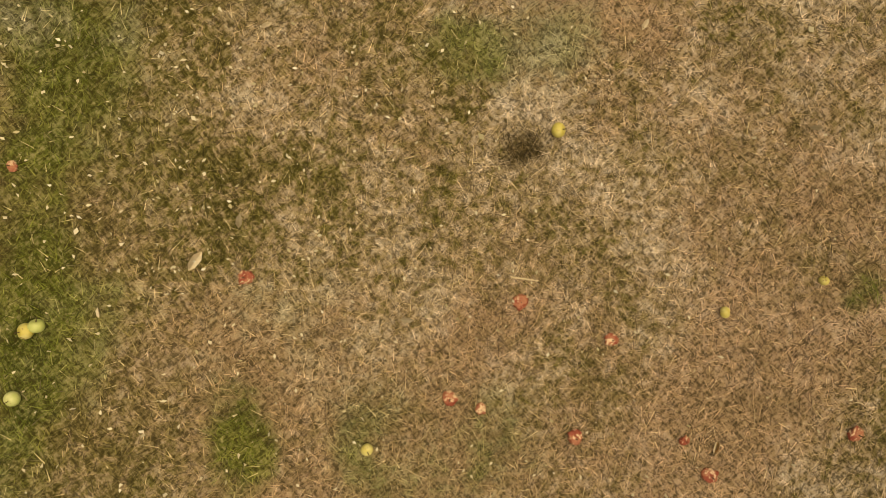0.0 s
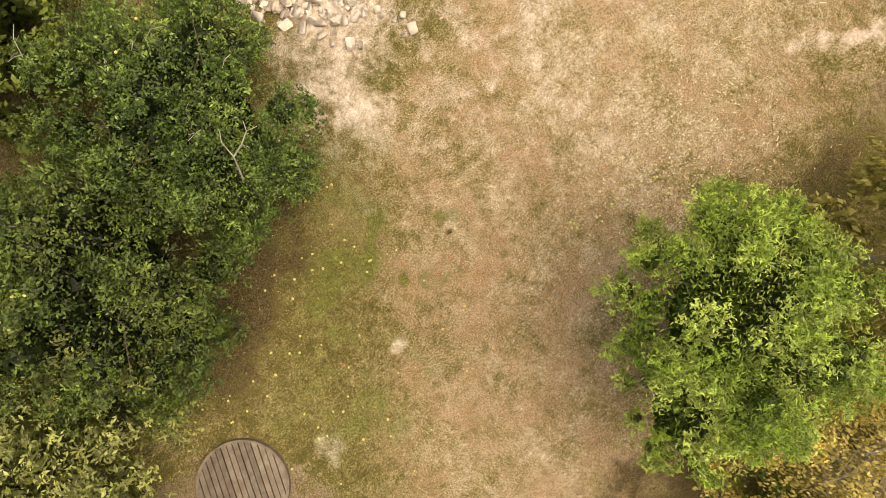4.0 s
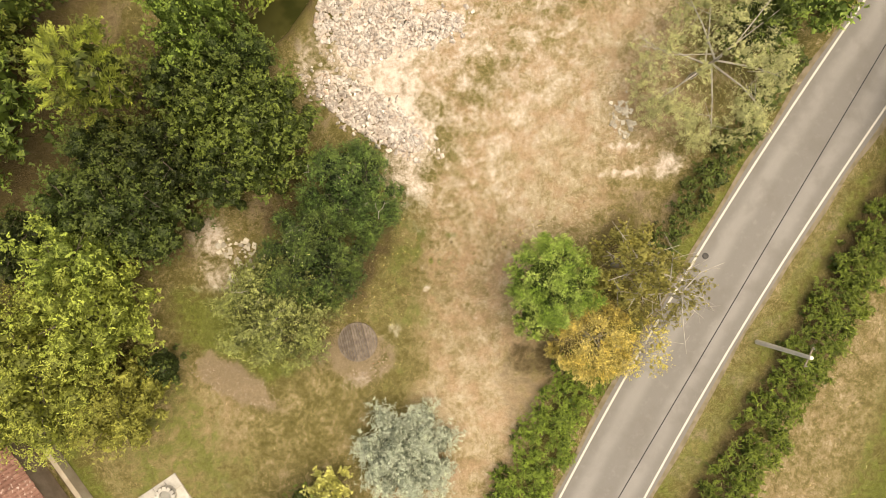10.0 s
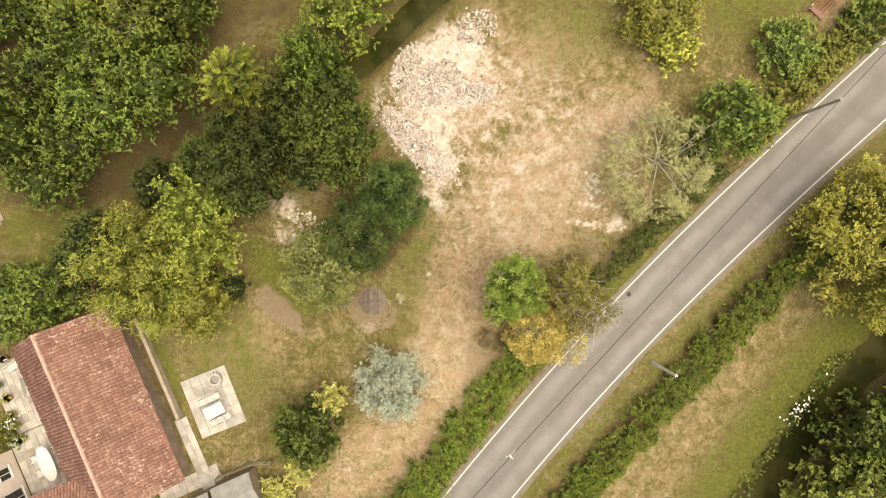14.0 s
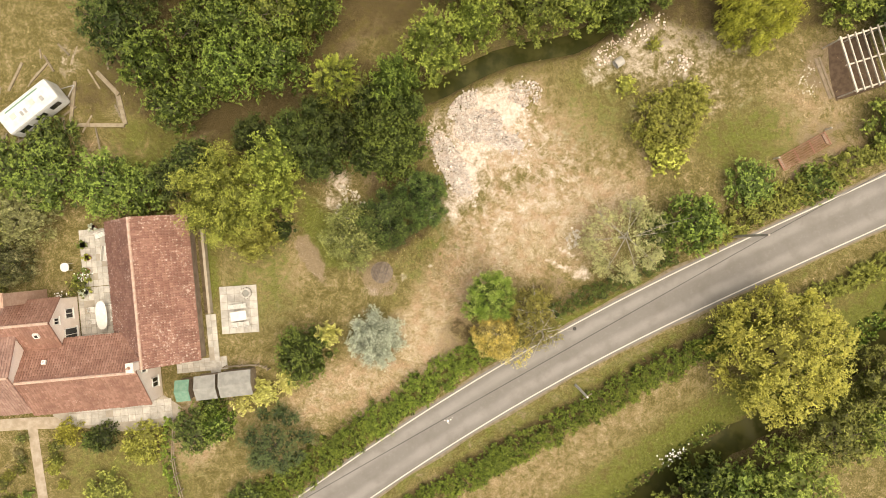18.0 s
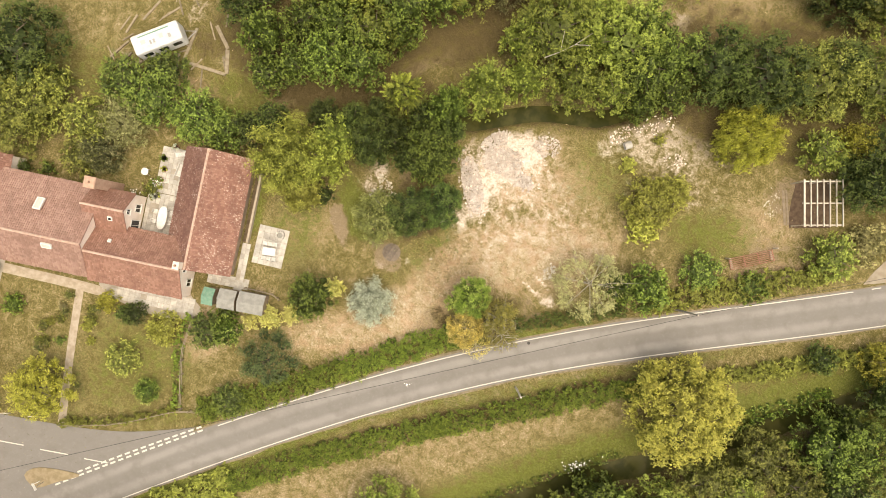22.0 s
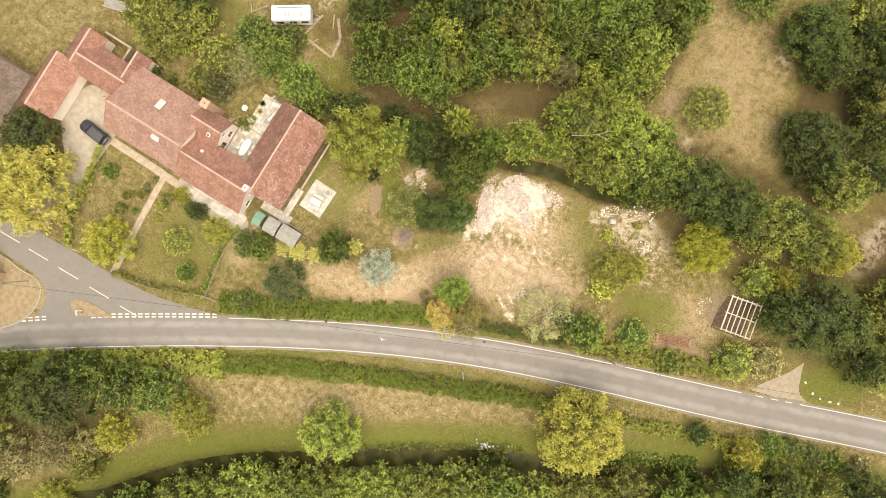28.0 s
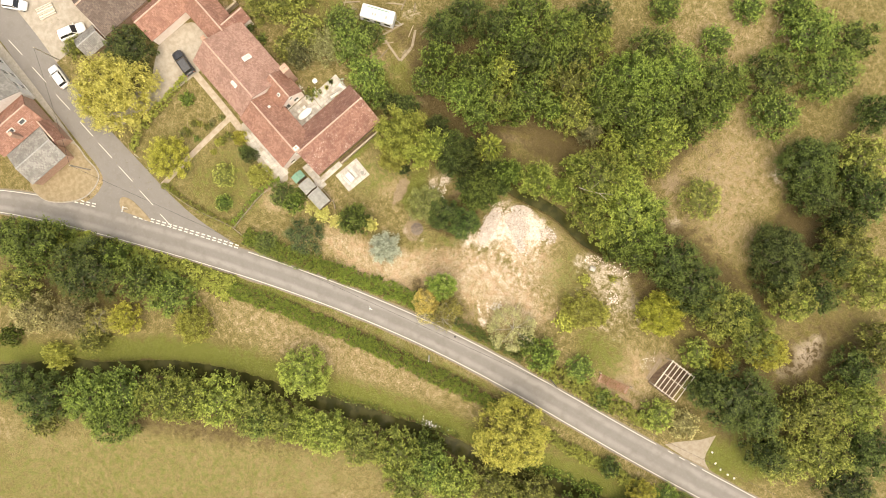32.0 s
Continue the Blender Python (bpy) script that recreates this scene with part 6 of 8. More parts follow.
M_WIRE = Nodes("black_cable").done((0.03, 0.03, 0.03), 0.6)
M_PALEPOLE = surface("bleached_pole", (0.66, 0.61, 0.53), (0.76, 0.71, 0.63), 3, 0.9, fine=40)
M_POLE = surface("weathered_pole", (0.38, 0.33, 0.27), (0.48, 0.43, 0.36), 3, 0.9, fine=40)
M_DARKSOIL = surface("dark_soil", (0.085, 0.055, 0.035), (0.13, 0.09, 0.06), 2, 0.95, fine=20, bump=0.8)


def well_cover(x, y, r, turn):
    root = thing("well_cover", x, y, 0, turn, "round weathered wooden cover of parallel planks", "cover")
    n = 15
    for i in range(n):
        c = -r + (i + 0.5) * 2 * r / n
        h = math.sqrt(max(0.02, r * r - c * c)) - 0.015
        w = r / n - 0.012
        a, b = math.sqrt(max(0.01, r * r - (abs(c) - w) ** 2)) - 0.02, math.sqrt(max(0.0, r * r - min(r, abs(c) + w) ** 2)) + 0.02
        lo, hi = (a, b) if c > 0 else (b, a)
        bm = bmesh.new()
        z0, z1 = 0.10, 0.145 + 0.01 * math.sin(i * 2.3)
        p = [(-lo, c - w), (lo, c - w), (hi, c + w), (-hi, c + w)]
        vs = [bm.verts.new((q[0], q[1], z)) for z in (z0, z1) for q in p]
        for f in ((3, 2, 1, 0), (4, 5, 6, 7), (0, 1, 5, 4), (1, 2, 6, 5), (2, 3, 7, 6), (3, 0, 4, 7)):
            bm.faces.new([vs[k] for k in f])
        part("plank", bm, M_PLANK, root)
    bm = bmesh.new()
    k = 48
    ring = [[bm.verts.new((rr * math.cos(2 * math.pi * i / k), rr * math.sin(2 * math.pi * i / k), z)) for i in range(k)] for rr, z in ((r - 0.02, 0.0), (r - 0.02, 0.15), (r + 0.035, 0.15), (r + 0.035, 0.0))]
    for a, b in zip(ring, ring[1:] + ring[:1]):
        for i in range(k):
            bm.faces.new((a[i], a[(i + 1) % k], b[(i + 1) % k], b[i]))
    part("rim", bm, M_PLANK, root, "thin wooden rim")
    part("batten", boxed(-0.06, 0.06, -r * 0.9, r * 0.9, 0.05, 0.098, 0.008), M_PLANK, root)


well_cover(-5.81, -1.74, 0.98, 68.5)


def shed(name, x, y, w, d, h, turn, roof, label, door=True):
    root = thing(name, x, y, 0, turn, label, "shed")
    for s in (-1, 1):
        part("side_wall", boxed(s * (w / 2 - 0.03) - 0.03, s * (w / 2 - 0.03) + 0.03, -d / 2 + 0.06, d / 2 - 0.06, 0.02, h, 0.006), M_SHEDWALL, root)
        part("end_wall", boxed(-w / 2, w / 2, s * (d / 2 - 0.03) - 0.03, s * (d / 2 - 0.03) + 0.03, 0.02, h, 0.006), M_SHEDWALL, root)
        slab_part("roof_panel", [(-w / 2 - 0.1, s * (d / 2 + 0.12), h - 0.02), (w / 2 + 0.1, s * (d / 2 + 0.12), h - 0.02), (w / 2 + 0.1, 0, h + 0.38), (-w / 2 - 0.1, 0, h + 0.38)], 0.04, roof, root)
    part("ridge_cap", boxed(-w / 2 - 0.11, w / 2 + 0.11, -0.08, 0.08, h + 0.365, h + 0.395, 0.01), roof, root)
    if door:
        dr = part("door", boxed(-0.38, 0.38, -d / 2 - 0.045, -d / 2, 0.05, h - 0.15, 0.008), M_SHEDWALL, root)
        part("latch", boxed(0.25, 0.33, -d / 2 - 0.075, -d / 2 - 0.045, 1.0, 1.05, 0.006), M_STEEL, dr)
    return root


shed("garden_shed", -24.5, -10.6, 1.1, 1.7, 1.75, 0, M_GREENFELT, "small shed with a green felt roof", False)
shed("garden_shed", -22.4, -10.5, 1.75, 1.95, 1.8, 1, M_SHEDROOF, "wooden garden shed with a grey felt roof")
shed("garden_shed", -19.7, -10.4, 2.75, 2.05, 1.8, 1, M_SHEDROOF, "longer wooden garden shed with a grey felt roof")


def garden_chair(x, y, turn, group):
    root = thing("garden_chair", x, y, 0.07, turn, "pale slatted garden chair at the table", "chair", group)
    for i in range(4):
        part("seat_slat", boxed(-0.22, 0.22, -0.2 + 0.1 * i, -0.12 + 0.1 * i, 0.42, 0.445, 0.006), M_PLASTIC, root)
    for i in range(3):
        part("back_slat", boxed(-0.2 + 0.15 * i, -0.1 + 0.15 * i, -0.27, -0.24, 0.45, 0.9, 0.008), M_PLASTIC, root)
    for sx in (-0.2, 0.2):
        for sy in (-0.2, 0.18):
            part("leg", boxed(sx - 0.02, sx + 0.02, sy - 0.02, sy + 0.02, 0, 0.42, 0.004), M_PLASTIC, root)
        part("armrest", boxed(sx - 0.025, sx + 0.025, -0.25, 0.2, 0.62, 0.645, 0.006), M_PLASTIC, root)
    return root


def round_or_oval_table(name, x, y, w, d, z, turn, label, material, oval=True, base=0.05):
    root = thing(name, x, y, base, turn, label, "table")
    bm = bmesh.new()
    k = 40
    e = 2.0 if oval else 14.0
    outline = []
    for i in range(k):
        a = 2 * math.pi * i / k
        c, s = math.cos(a), math.sin(a)
        outline.append((w / 2 * math.copysign(abs(c) ** (2 / e if not oval else 0.8), c), d / 2 * math.copysign(abs(s) ** (2 / e if not oval else 0.8), s)))
    rings = []
    for sc, zz in ((0.985, z - 0.045), (1.0, z - 0.03), (1.0, z - 0.012), (0.985, z)):
        rings.append([bm.verts.new((px * sc, py * sc, zz)) for px, py in outline])
    for a, b in zip(rings, rings[1:]):
        for i in range(k):
            bm.faces.new((a[i], a[(i + 1) % k], b[(i + 1) % k], b[i]))
    bm.faces.new(rings[-1])
    bm.faces.new(list(reversed(rings[0])))
    part("tabletop", bm, material, root)
    for sx in (-0.38, 0.38):
        for sy in (-0.38, 0.38):
            part("leg", rod(bmesh.new(), (sx * w, sy * d, 0), (sx * w * 0.95, sy * d * 0.95, z - 0.04), 0.025, 0.03, 10), material, root)
    return root


round_or_oval_table("garden_table", -19.2, -4.45, 1.45, 0.85, 0.74, 3, "pale rectangular garden table on the stone terrace", M_PLASTIC, False, 0.07)
for x, y, t in ((-19.85, -3.62, 180), (-19.3, -3.6, 178), (-18.75, -3.58, 183), (-19.7, -5.25, 2), (-19.15, -5.22, -3), (-18.6, -5.2, 4)):
    garden_chair(x, y, t, "chairs round the terrace table")
round_or_oval_table("patio_table", -31.7, -3.2, 1.05, 2.6, 0.75, 0, "long oval white table in the courtyard", M_PLASTIC, True, 0.05)
for x, y, t in ((-32.6, -2.6, -90), (-32.6, -3.7, -90), (-30.8, -2.5, 90), (-30.8, -3.6, 90)):
    garden_chair(x, y, t, "chairs round the courtyard table")
round_or_oval_table("garden_table", -34.7, 1.5, 0.8, 0.8, 0.7, 0, "small round white table on the grass", M_PLASTIC, True, 0.0)


def fire_ring(x, y):
    root = thing("fire_pit", x, y, 0.07, 0, "round pale stone fire pit with ashes", "fire pit")
    n = 12
    for i in range(n):
        a = 2 * math.pi * i / n
        m = pose(0.42 * math.cos(a), 0.42 * math.sin(a), 0, 0, 0, math.degrees(a))
        part("stone", boxed(-0.11, 0.11, -0.10, 0.10, 0, 0.3, 0.025, m), M_STONE, root)
    part("ash_bed", rod(bmesh.new(), (0, 0, 0), (0, 0, 0.08), 0.33, 0.30, 20), M_SHEDROOF, root, "grey ash bed")


fire_ring(-18.5, -2.45)


def planter(x, y, r, h, material, kind, label, seed):
    root = thing("planter", x, y, 0.05, 0, label, "planter")
    bm = bmesh.new()
    rod(bm, (0, 0, 0), (0, 0, h), r * 0.75, r, 16)
    rod(bm, (0, 0, h - 0.05), (0, 0, h), r * 1.08, r * 1.08, 16)
    part("pot", bm, material, root)
    rng = np.random.RandomState(seed)
    cs, rs = crown_clumps(rng, r * 1.2, h + r * 2.2, h, 7, 5)[:2]
    v, f, tone = leaf_cloud(rng, cs, rs, 0.4, 500, 0.12, 0.5)
    ob = new("plant", leafy(raw_mesh("plant", v, f, LEAF[kind]), tone))
    ob.parent = root
    return root


M_TERRA = surface("terracotta", (0.45, 0.22, 0.14), (0.52, 0.28, 0.19), 4, 0.85)
planter(-33.4, 0.5, 0.35, 0.45, M_TERRA, "green", "terracotta pot with a leafy shrub in the courtyard", 11)
planter(-33.9, 0.1, 0.22, 0.3, M_TERRA, "lime", "small terracotta pot with pale leaves", 12)
planter(-32.9, 1.0, 0.25, 0.35, M_TERRA, "green", "terracotta pot beside the courtyard edge", 13)
planter(-30.3, 2.6, 0.25, 0.35, M_STONE, "olive", "stone pot against the barn wall", 14)
planter(-30.3, 0.2, 0.22, 0.35, M_TERRA, "green", "terracotta pot against the barn wall", 15)
planter(-48.2, -8.8, 0.3, 0.4, M_STONE, "yellow", "stone pot of yellow flowers by the drive", 16)
planter(-48.3, -9.7, 0.28, 0.4, M_STONE, "yellow", "stone pot of yellow flowers by the drive", 17)
planter(-48.1, -10.4, 0.25, 0.35, M_TERRA, "lime", "terracotta pot of pale flowers by the drive", 18)


def bench(x, y, turn, label):
    root = thing("bench", x, y, 0.05, turn, label, "bench")
    for i in range(4):
        part("slat", boxed(-0.7, 0.7, -0.2 + 0.11 * i, -0.11 + 0.11 * i, 0.42, 0.45, 0.006), M_PLASTIC, root)
    for s in (-0.6, 0.6):
        part("leg", boxed(s - 0.04, s + 0.04, -0.2, 0.22, 0, 0.42, 0.008), M_PLASTIC, root)
    part("backrest", boxed(-0.7, 0.7, 0.23, 0.27, 0.45, 0.85, 0.01), M_PLASTIC, root)


for k_, (px, py, pr) in enumerate(((-33.2, -1.0, 0.3), (-32.7, 2.2, 0.28), (-33.0, 3.4, 0.32), (-31.9, 4.9, 0.25), (-30.2, -5.5, 0.24), (-33.5, -5.6, 0.26), (-30.3, 1.4, 0.22), (-32.4, -5.8, 0.2))):
    planter(px, py, pr, 0.38, (M_STONE, M_TERRA)[k_ % 2], ("silver", "lime", "green")[k_ % 3], ("pale stone pot with a spreading shrub", "terracotta pot with a leafy courtyard plant")[k_ % 2], 40 + k_)
bench(-31.1, 4.2, 15, "white slatted bench at the courtyard's end")
bench(-30.9, 2.4, 80, "white slatted bench along the courtyard")


def caravan(x, y, turn):
    root = thing("caravan", x, y, 0, turn, "white touring caravan parked on rough grass", "caravan")
    bm = boxed(-2.75, 2.75, -1.1, 1.1, 0.45, 2.5, 0.28)
    part("body", bm, M_CARAVAN, root, smooth=False)
    for i in range(4):
        part("roof_rib", boxed(-2.4, 2.4, -0.75 + 0.5 * i - 0.02, -0.75 + 0.5 * i + 0.02, 2.49, 2.515, 0.006), M_CARAVAN, root)
    for px, w in ((-1.5, 0.5), (-0.7, 0.22), (-0.3, 0.25), (0.6, 0.4), (1.5, 0.3)):
        v = part("roof_vent", boxed(px - w / 2, px + w / 2, -0.35 + 0.15 * math.sin(px * 3), 0.1 + 0.15 * math.sin(px * 3), 2.48, 2.56, 0.02), M_LEAD if w < 0.35 else M_PALEGLASS, root, "grey glazed roof vent")
    part("awning_rail", boxed(-1.9, 1.7, 0.62, 0.74, 2.49, 2.53, 0.01), M_GREENFELT, root, "grey-green awning rail along the roof")
    for s in (-1, 1):
        for px in (-1.6, 0.2, 1.8):
            part("window", boxed(px - 0.5, px + 0.5, s * 1.1 - 0.015, s * 1.1 + 0.015, 1.35, 2.0, 0.01), M_DARKGLASS, root)
        wh = part("wheel", rod(bmesh.new(), (-0.2, s * 0.98, 0.3), (-0.2, s * 1.12, 0.3), 0.31, 0.31, 24), M_TYRE, root)
        part("rim", rod(bmesh.new(), (-0.2, s * 1.121, 0.3), (-0.2, s * 1.13, 0.3), 0.18, 0.17, 16), M_STEEL, wh)
        bm = bmesh.new()
        rod(bm, (2.7, s * 0.5, 0.5), (3.9, 0, 0.5), 0.04)
        part("drawbar", bm, M_STEEL, root)
    for sx, sy in ((-2.2, -0.8), (-2.2, 0.8), (2.2, -0.8), (2.2, 0.8)):
        part("corner_steady", rod(bmesh.new(), (sx, sy, 0), (sx, sy, 0.5), 0.03), M_STEEL, root)


caravan(-35.6, 16.0, 33)
crng = random.Random(31)
M_DULLBOARD = surface("dull_board", (0.30, 0.25, 0.18), (0.21, 0.17, 0.115), 3, 0.9, fine=30, spread=0.25)
for i in range(24):
    x, y = (crng.uniform(-41.5, -37.5), crng.uniform(13.0, 20.0)) if i % 3 == 0 else (crng.uniform(-36.5, -29.0), crng.uniform(17.6, 21.5)) if i % 3 == 1 else (crng.uniform(-34.5, -28.5), crng.uniform(12.6, 17.5))
    board = part("loose_board", boxed(-crng.uniform(0.4, 1.3), crng.uniform(0.4, 1.3), -crng.uniform(0.05, 0.14), 0.06, 0, crng.uniform(0.04, 0.16), 0.008), M_DULLBOARD, None)
    board.matrix_basis = pose(x, y, -0.02, 0, 0, crng.choice((33, 123, 60, 100)) + crng.uniform(-12, 12))
    tagged(board, "weathered loose board lying in the rough garden", "board", "loose boards by the caravan")


def car(name, x, y, turn, length, width, height, paint_mat, label, estate=True):
    """A car: lofted body, glasshouse, screens, wheels, lamps."""
    root = thing(name, x, y, 0.02, turn, label, "car")
    L, W = length / 2, width / 2
    # body stations along x: (x share, half width share, sill, shoulder)
    st = ((-1.0, 0.80, 0.42, 0.72), (-0.95, 0.93, 0.24, 0.88), (-0.7, 1.0, 0.2, 0.95), (-0.2, 1.0, 0.2, 0.93), (0.3, 1.0, 0.2, 0.92), (0.6, 0.98, 0.2, 0.86), (0.85, 0.92, 0.22, 0.78), (0.97, 0.80, 0.3, 0.68), (1.0, 0.66, 0.42, 0.6))
    bm = bmesh.new()
    rows = []
    for sx, sw, lo, hi in st:
        rows.append([bm.verts.new((sx * L, s * W * sw * k, z)) for s, k, z in ((-1, 0.92, lo), (-1, 1.0, lo + 0.25 * (hi - lo)), (-1, 0.98, lo + 0.7 * (hi - lo)), (-1, 0.86, hi), (0, 0, hi + 0.03), (1, 0.86, hi), (1, 0.98, lo + 0.7 * (hi - lo)), (1, 1.0, lo + 0.25 * (hi - lo)), (1, 0.92, lo))])
    for a, b in zip(rows, rows[1:]):
        for i in range(8):
            bm.faces.new((a[i], b[i], b[i + 1], a[i + 1]))
        bm.faces.new((a[8], b[8], b[0], a[0]))
    bm.faces.new(rows[0])
    bm.faces.new(list(reversed(rows[-1])))
    bmesh.ops.recalc_face_normals(bm, faces=bm.faces)
    part("body", bm, paint_mat, root, smooth=True)
    # glasshouse with a painted roof
    rear = -0.88 if estate else -0.7
    lower = ((rear, 0.80), (0.42, 0.82))
    top = ((rear + 0.1, 0.66), (0.12, 0.68))
    zl, zt = 0.9, height - 0.04
    bm = bmesh.new()
    lo = [bm.verts.new((sx * L, s * sw * W, zl)) for (sx, sw), s in ((lower[0], -1), (lower[1], -1), (lower[1], 1), (lower[0], 1))]
    hi = [bm.verts.new((sx * L, s * sw * W, zt)) for (sx, sw), s in ((top[0], -1), (top[1], -1), (top[1], 1), (top[0], 1))]
    for i in range(4):
        bm.faces.new((lo[i], lo[(i + 1) % 4], hi[(i + 1) % 4], hi[i]))
    bm.faces.new(hi)
    part("glass", bm, M_DARKGLASS, root, "dark tinted windows")
    part("roof", boxed((top[0][0] - 0.02) * L, (top[1][0] + 0.02) * L, -top[0][1] * W, top[0][1] * W, zt - 0.02, zt + 0.035, 0.03), paint_mat, root)
    for s in (-1, 1):
        for a, b in (((lower[1][0], lower[1][1]), (top[1][0], top[1][1])), ((lower[0][0], lower[0][1]), (top[0][0], top[0][1])), ((-0.2, 0.815), (-0.22, 0.675))):
            part("pillar", rod(bmesh.new(), (a[0] * L, s * a[1] * W, zl - 0.02), (b[0] * L, s * b[1] * W, zt), 0.035, 0.03, 6), paint_mat, root)
        part("mirror", boxed(0.32 * L, 0.32 * L + 0.1, s * (W + 0.08) - 0.07, s * (W + 0.08) + 0.07, 0.88, 1.0, 0.03), paint_mat, root)
        part("headlight", boxed(0.88 * L, 0.955 * L, s * W * 0.66 - 0.13, s * W * 0.66 + 0.13, 0.58, 0.72, 0.03), M_PLASTIC, root)
        part("tail_light", boxed(-1.0 * L, -0.95 * L, s * W * 0.74 - 0.08, s * W * 0.74 + 0.08, 0.62, 0.86, 0.02), M_RUST, root)
        for wx in (-0.6, 0.62):
            tyre = part("wheel", rod(bmesh.new(), (wx * L, s * (W - 0.2), 0.31), (wx * L, s * (W + 0.005), 0.31), 0.31, 0.31, 24), M_TYRE, root)
            part("rim", rod(bmesh.new(), (wx * L, s * (W + 0.004), 0.31), (wx * L, s * (W + 0.014), 0.31), 0.2, 0.19, 16), M_STEEL, tyre)
    part("bumper", boxed(-1.01 * L, -0.93 * L, -W * 0.78, W * 0.78, 0.36, 0.56, 0.04), M_STEEL if paint_mat is M_CARDARK else paint_mat, root)
    return root


car("estate_car", -50.9, -12.65, 174, 4.5, 1.8, 1.48, M_CARDARK, "dark grey estate car parked on the gravel drive")
car("hatchback_car", -62.5, -29.35, 175, 4.0, 1.7, 1.45, M_CARWHITE, "white hatchback parked at the roadside")
car("estate_car", -66.6, -22.9, 72, 4.5, 1.8, 1.5, M_CARWHITE, "white estate car parked on a pale forecourt")
car("hatchback_car", -76.0, -27.0, 40, 4.0, 1.7, 1.45, M_CARWHITE, "white car parked at the far end of the side road")


def timber_frame(x, y, w, d, h, turn):
    """The open roof frame of an unfinished shelter, over a dark floor."""
    root = thing("timber_frame", x, y, 0, turn, "open pale timber roof frame of an unfinished shelter", "shelter")
    for sx in (-1, 0, 1):
        for sy in (-1, 1):
            part("post", boxed(sx * (w / 2 - 0.06) - 0.06, sx * (w / 2 - 0.06) + 0.06, sy * (d / 2 - 0.06) - 0.06, sy * (d / 2 - 0.06) + 0.06, 0, h, 0.008), M_OLDWOOD, root)
    for sy in (-1, 0, 1):
        part("beam", boxed(-w / 2 - 0.1, w / 2 + 0.1, sy * (d / 2 - 0.06) - 0.07, sy * (d / 2 - 0.06) + 0.07, h, h + 0.16, 0.01), M_OLDWOOD, root)
    for i in range(7):
        px = -w / 2 + 0.05 + (w - 0.1) * i / 6
        part("rafter", boxed(px - (0.08 if i == 0 else 0.05), px + (0.08 if i == 0 else 0.05), -d / 2 - 0.15, d / 2 + 0.15, h + 0.162, h + 0.30, 0.008), M_OLDWOOD, root)
    part("floor", boxed(-w / 2 - 0.2, w / 2 + 0.2, -d / 2 - 0.2, d / 2 + 0.2, -0.04, 0.03, 0.01), M_DARKSOIL, root, "bare dark earth floor")
    for px, pw in ((-w / 2 - 0.75, 0.3), (-w / 2 - 0.4, 0.2)):
        part("board", boxed(px - pw / 2, px + pw / 2, -d / 2 + 0.3, d / 2 - 0.6, 0.03, 0.08, 0.006, pose(0, 0, 0, 0, 0, 3)), M_SHEDWALL, root)


timber_frame(39.4, 13.2, 4.3, 4.9, 2.4, 12)


def steel_gate(x, y, turn):
    """A long rusty gate lying flat on low blocks."""
    root = thing("steel_gate", x, y, 0.12, turn, "rusty red steel field gate lying on the grass", "gate")
    for i in range(7):
        part("rail", rod(bmesh.new(), (-2.5, -0.62 + 0.207 * i, 0.05), (2.5, -0.62 + 0.207 * i, 0.05), 0.035, None, 8), M_RUST, root)
    for px in (-2.5, -0.8, 0.8, 2.5):
        part("stile", boxed(px - 0.035, px + 0.035, -0.66, 0.66, 0.02, 0.08, 0.006), M_RUST, root)
    for px in (-2.3, 2.3):
        part("block", boxed(px - 0.12, px + 0.12, -0.5, 0.5, -0.13, 0.015, 0.01), M_POST, root)
    for px in (-2.75, 2.75):
        part("post", rod(bmesh.new(), (px, 0.75, -0.12), (px, 0.75, 0.9), 0.08, 0.07, 10), M_OLDWOOD, root, "short pale round post")


steel_gate(34.2, 5.75, 24)


def pole(x, y, h, turn, label, lean=0.0, arms=1, wood=None):
    root = thing("utility_pole", x, y, 0, turn, label, "utility pole")
    part("pole", rod(bmesh.new(), (0, 0, -0.2), (lean, 0, h), 0.13, 0.09, 12), wood or M_POLE, root)
    for k in range(arms):
        z = h - 0.25 - 0.5 * k
        arm = part("cross_arm", boxed(lean - 0.025, lean + 0.025, -0.5, 0.5, z, z + 0.07, 0.006), M_POST, root)
        for s in (-0.42, 0.42):
            part("insulator", rod(bmesh.new(), (lean, s, z + 0.1), (lean, s, z + 0.2), 0.03, 0.02, 10), M_LEAD, arm)
    return root


pole(11.1, -13.85, 4.7, -60, "pale weathered utility pole with a thin cross arm in the hedge", wood=M_PALEPOLE)
pole(27.0, -1.5, 6.2, 25, "dark wooden telegraph pole beside the lane", 0.0, 0)
pole(-48.0, -35.6, 5.6, 25, "dark wooden telegraph pole on the grass corner", 0.0, 0)
pole(-64.9, -27.7, 6.2, 25, "dark wooden telegraph pole beside the side road", 0.0, 0)


def cable(a, b, sag, label):
    n = 28
    bm = bmesh.new()
    pts = [Vector(a).lerp(Vector(b), i / n) - Vector((0, 0, 4 * sag * (i / n) * (1 - i / n))) for i in range(n + 1)]
    side = (pts[-1] - pts[0]).cross(Vector((0, 0, 1))).normalized()
    rings = [[bm.verts.new(p + side * 0.02 * math.cos(a) + Vector((0, 0, 0.02 * math.sin(a)))) for a in (0, 1.257, 2.513, 3.77, 5.027)] for p in pts]
    for r0, r1 in zip(rings, rings[1:]):
        for k in range(5):
            bm.faces.new((r0[k], r0[(k + 1) % 5], r1[(k + 1) % 5], r1[k]))
    tagged(part("overhead_cable", bm, M_WIRE, None), label, "cable")


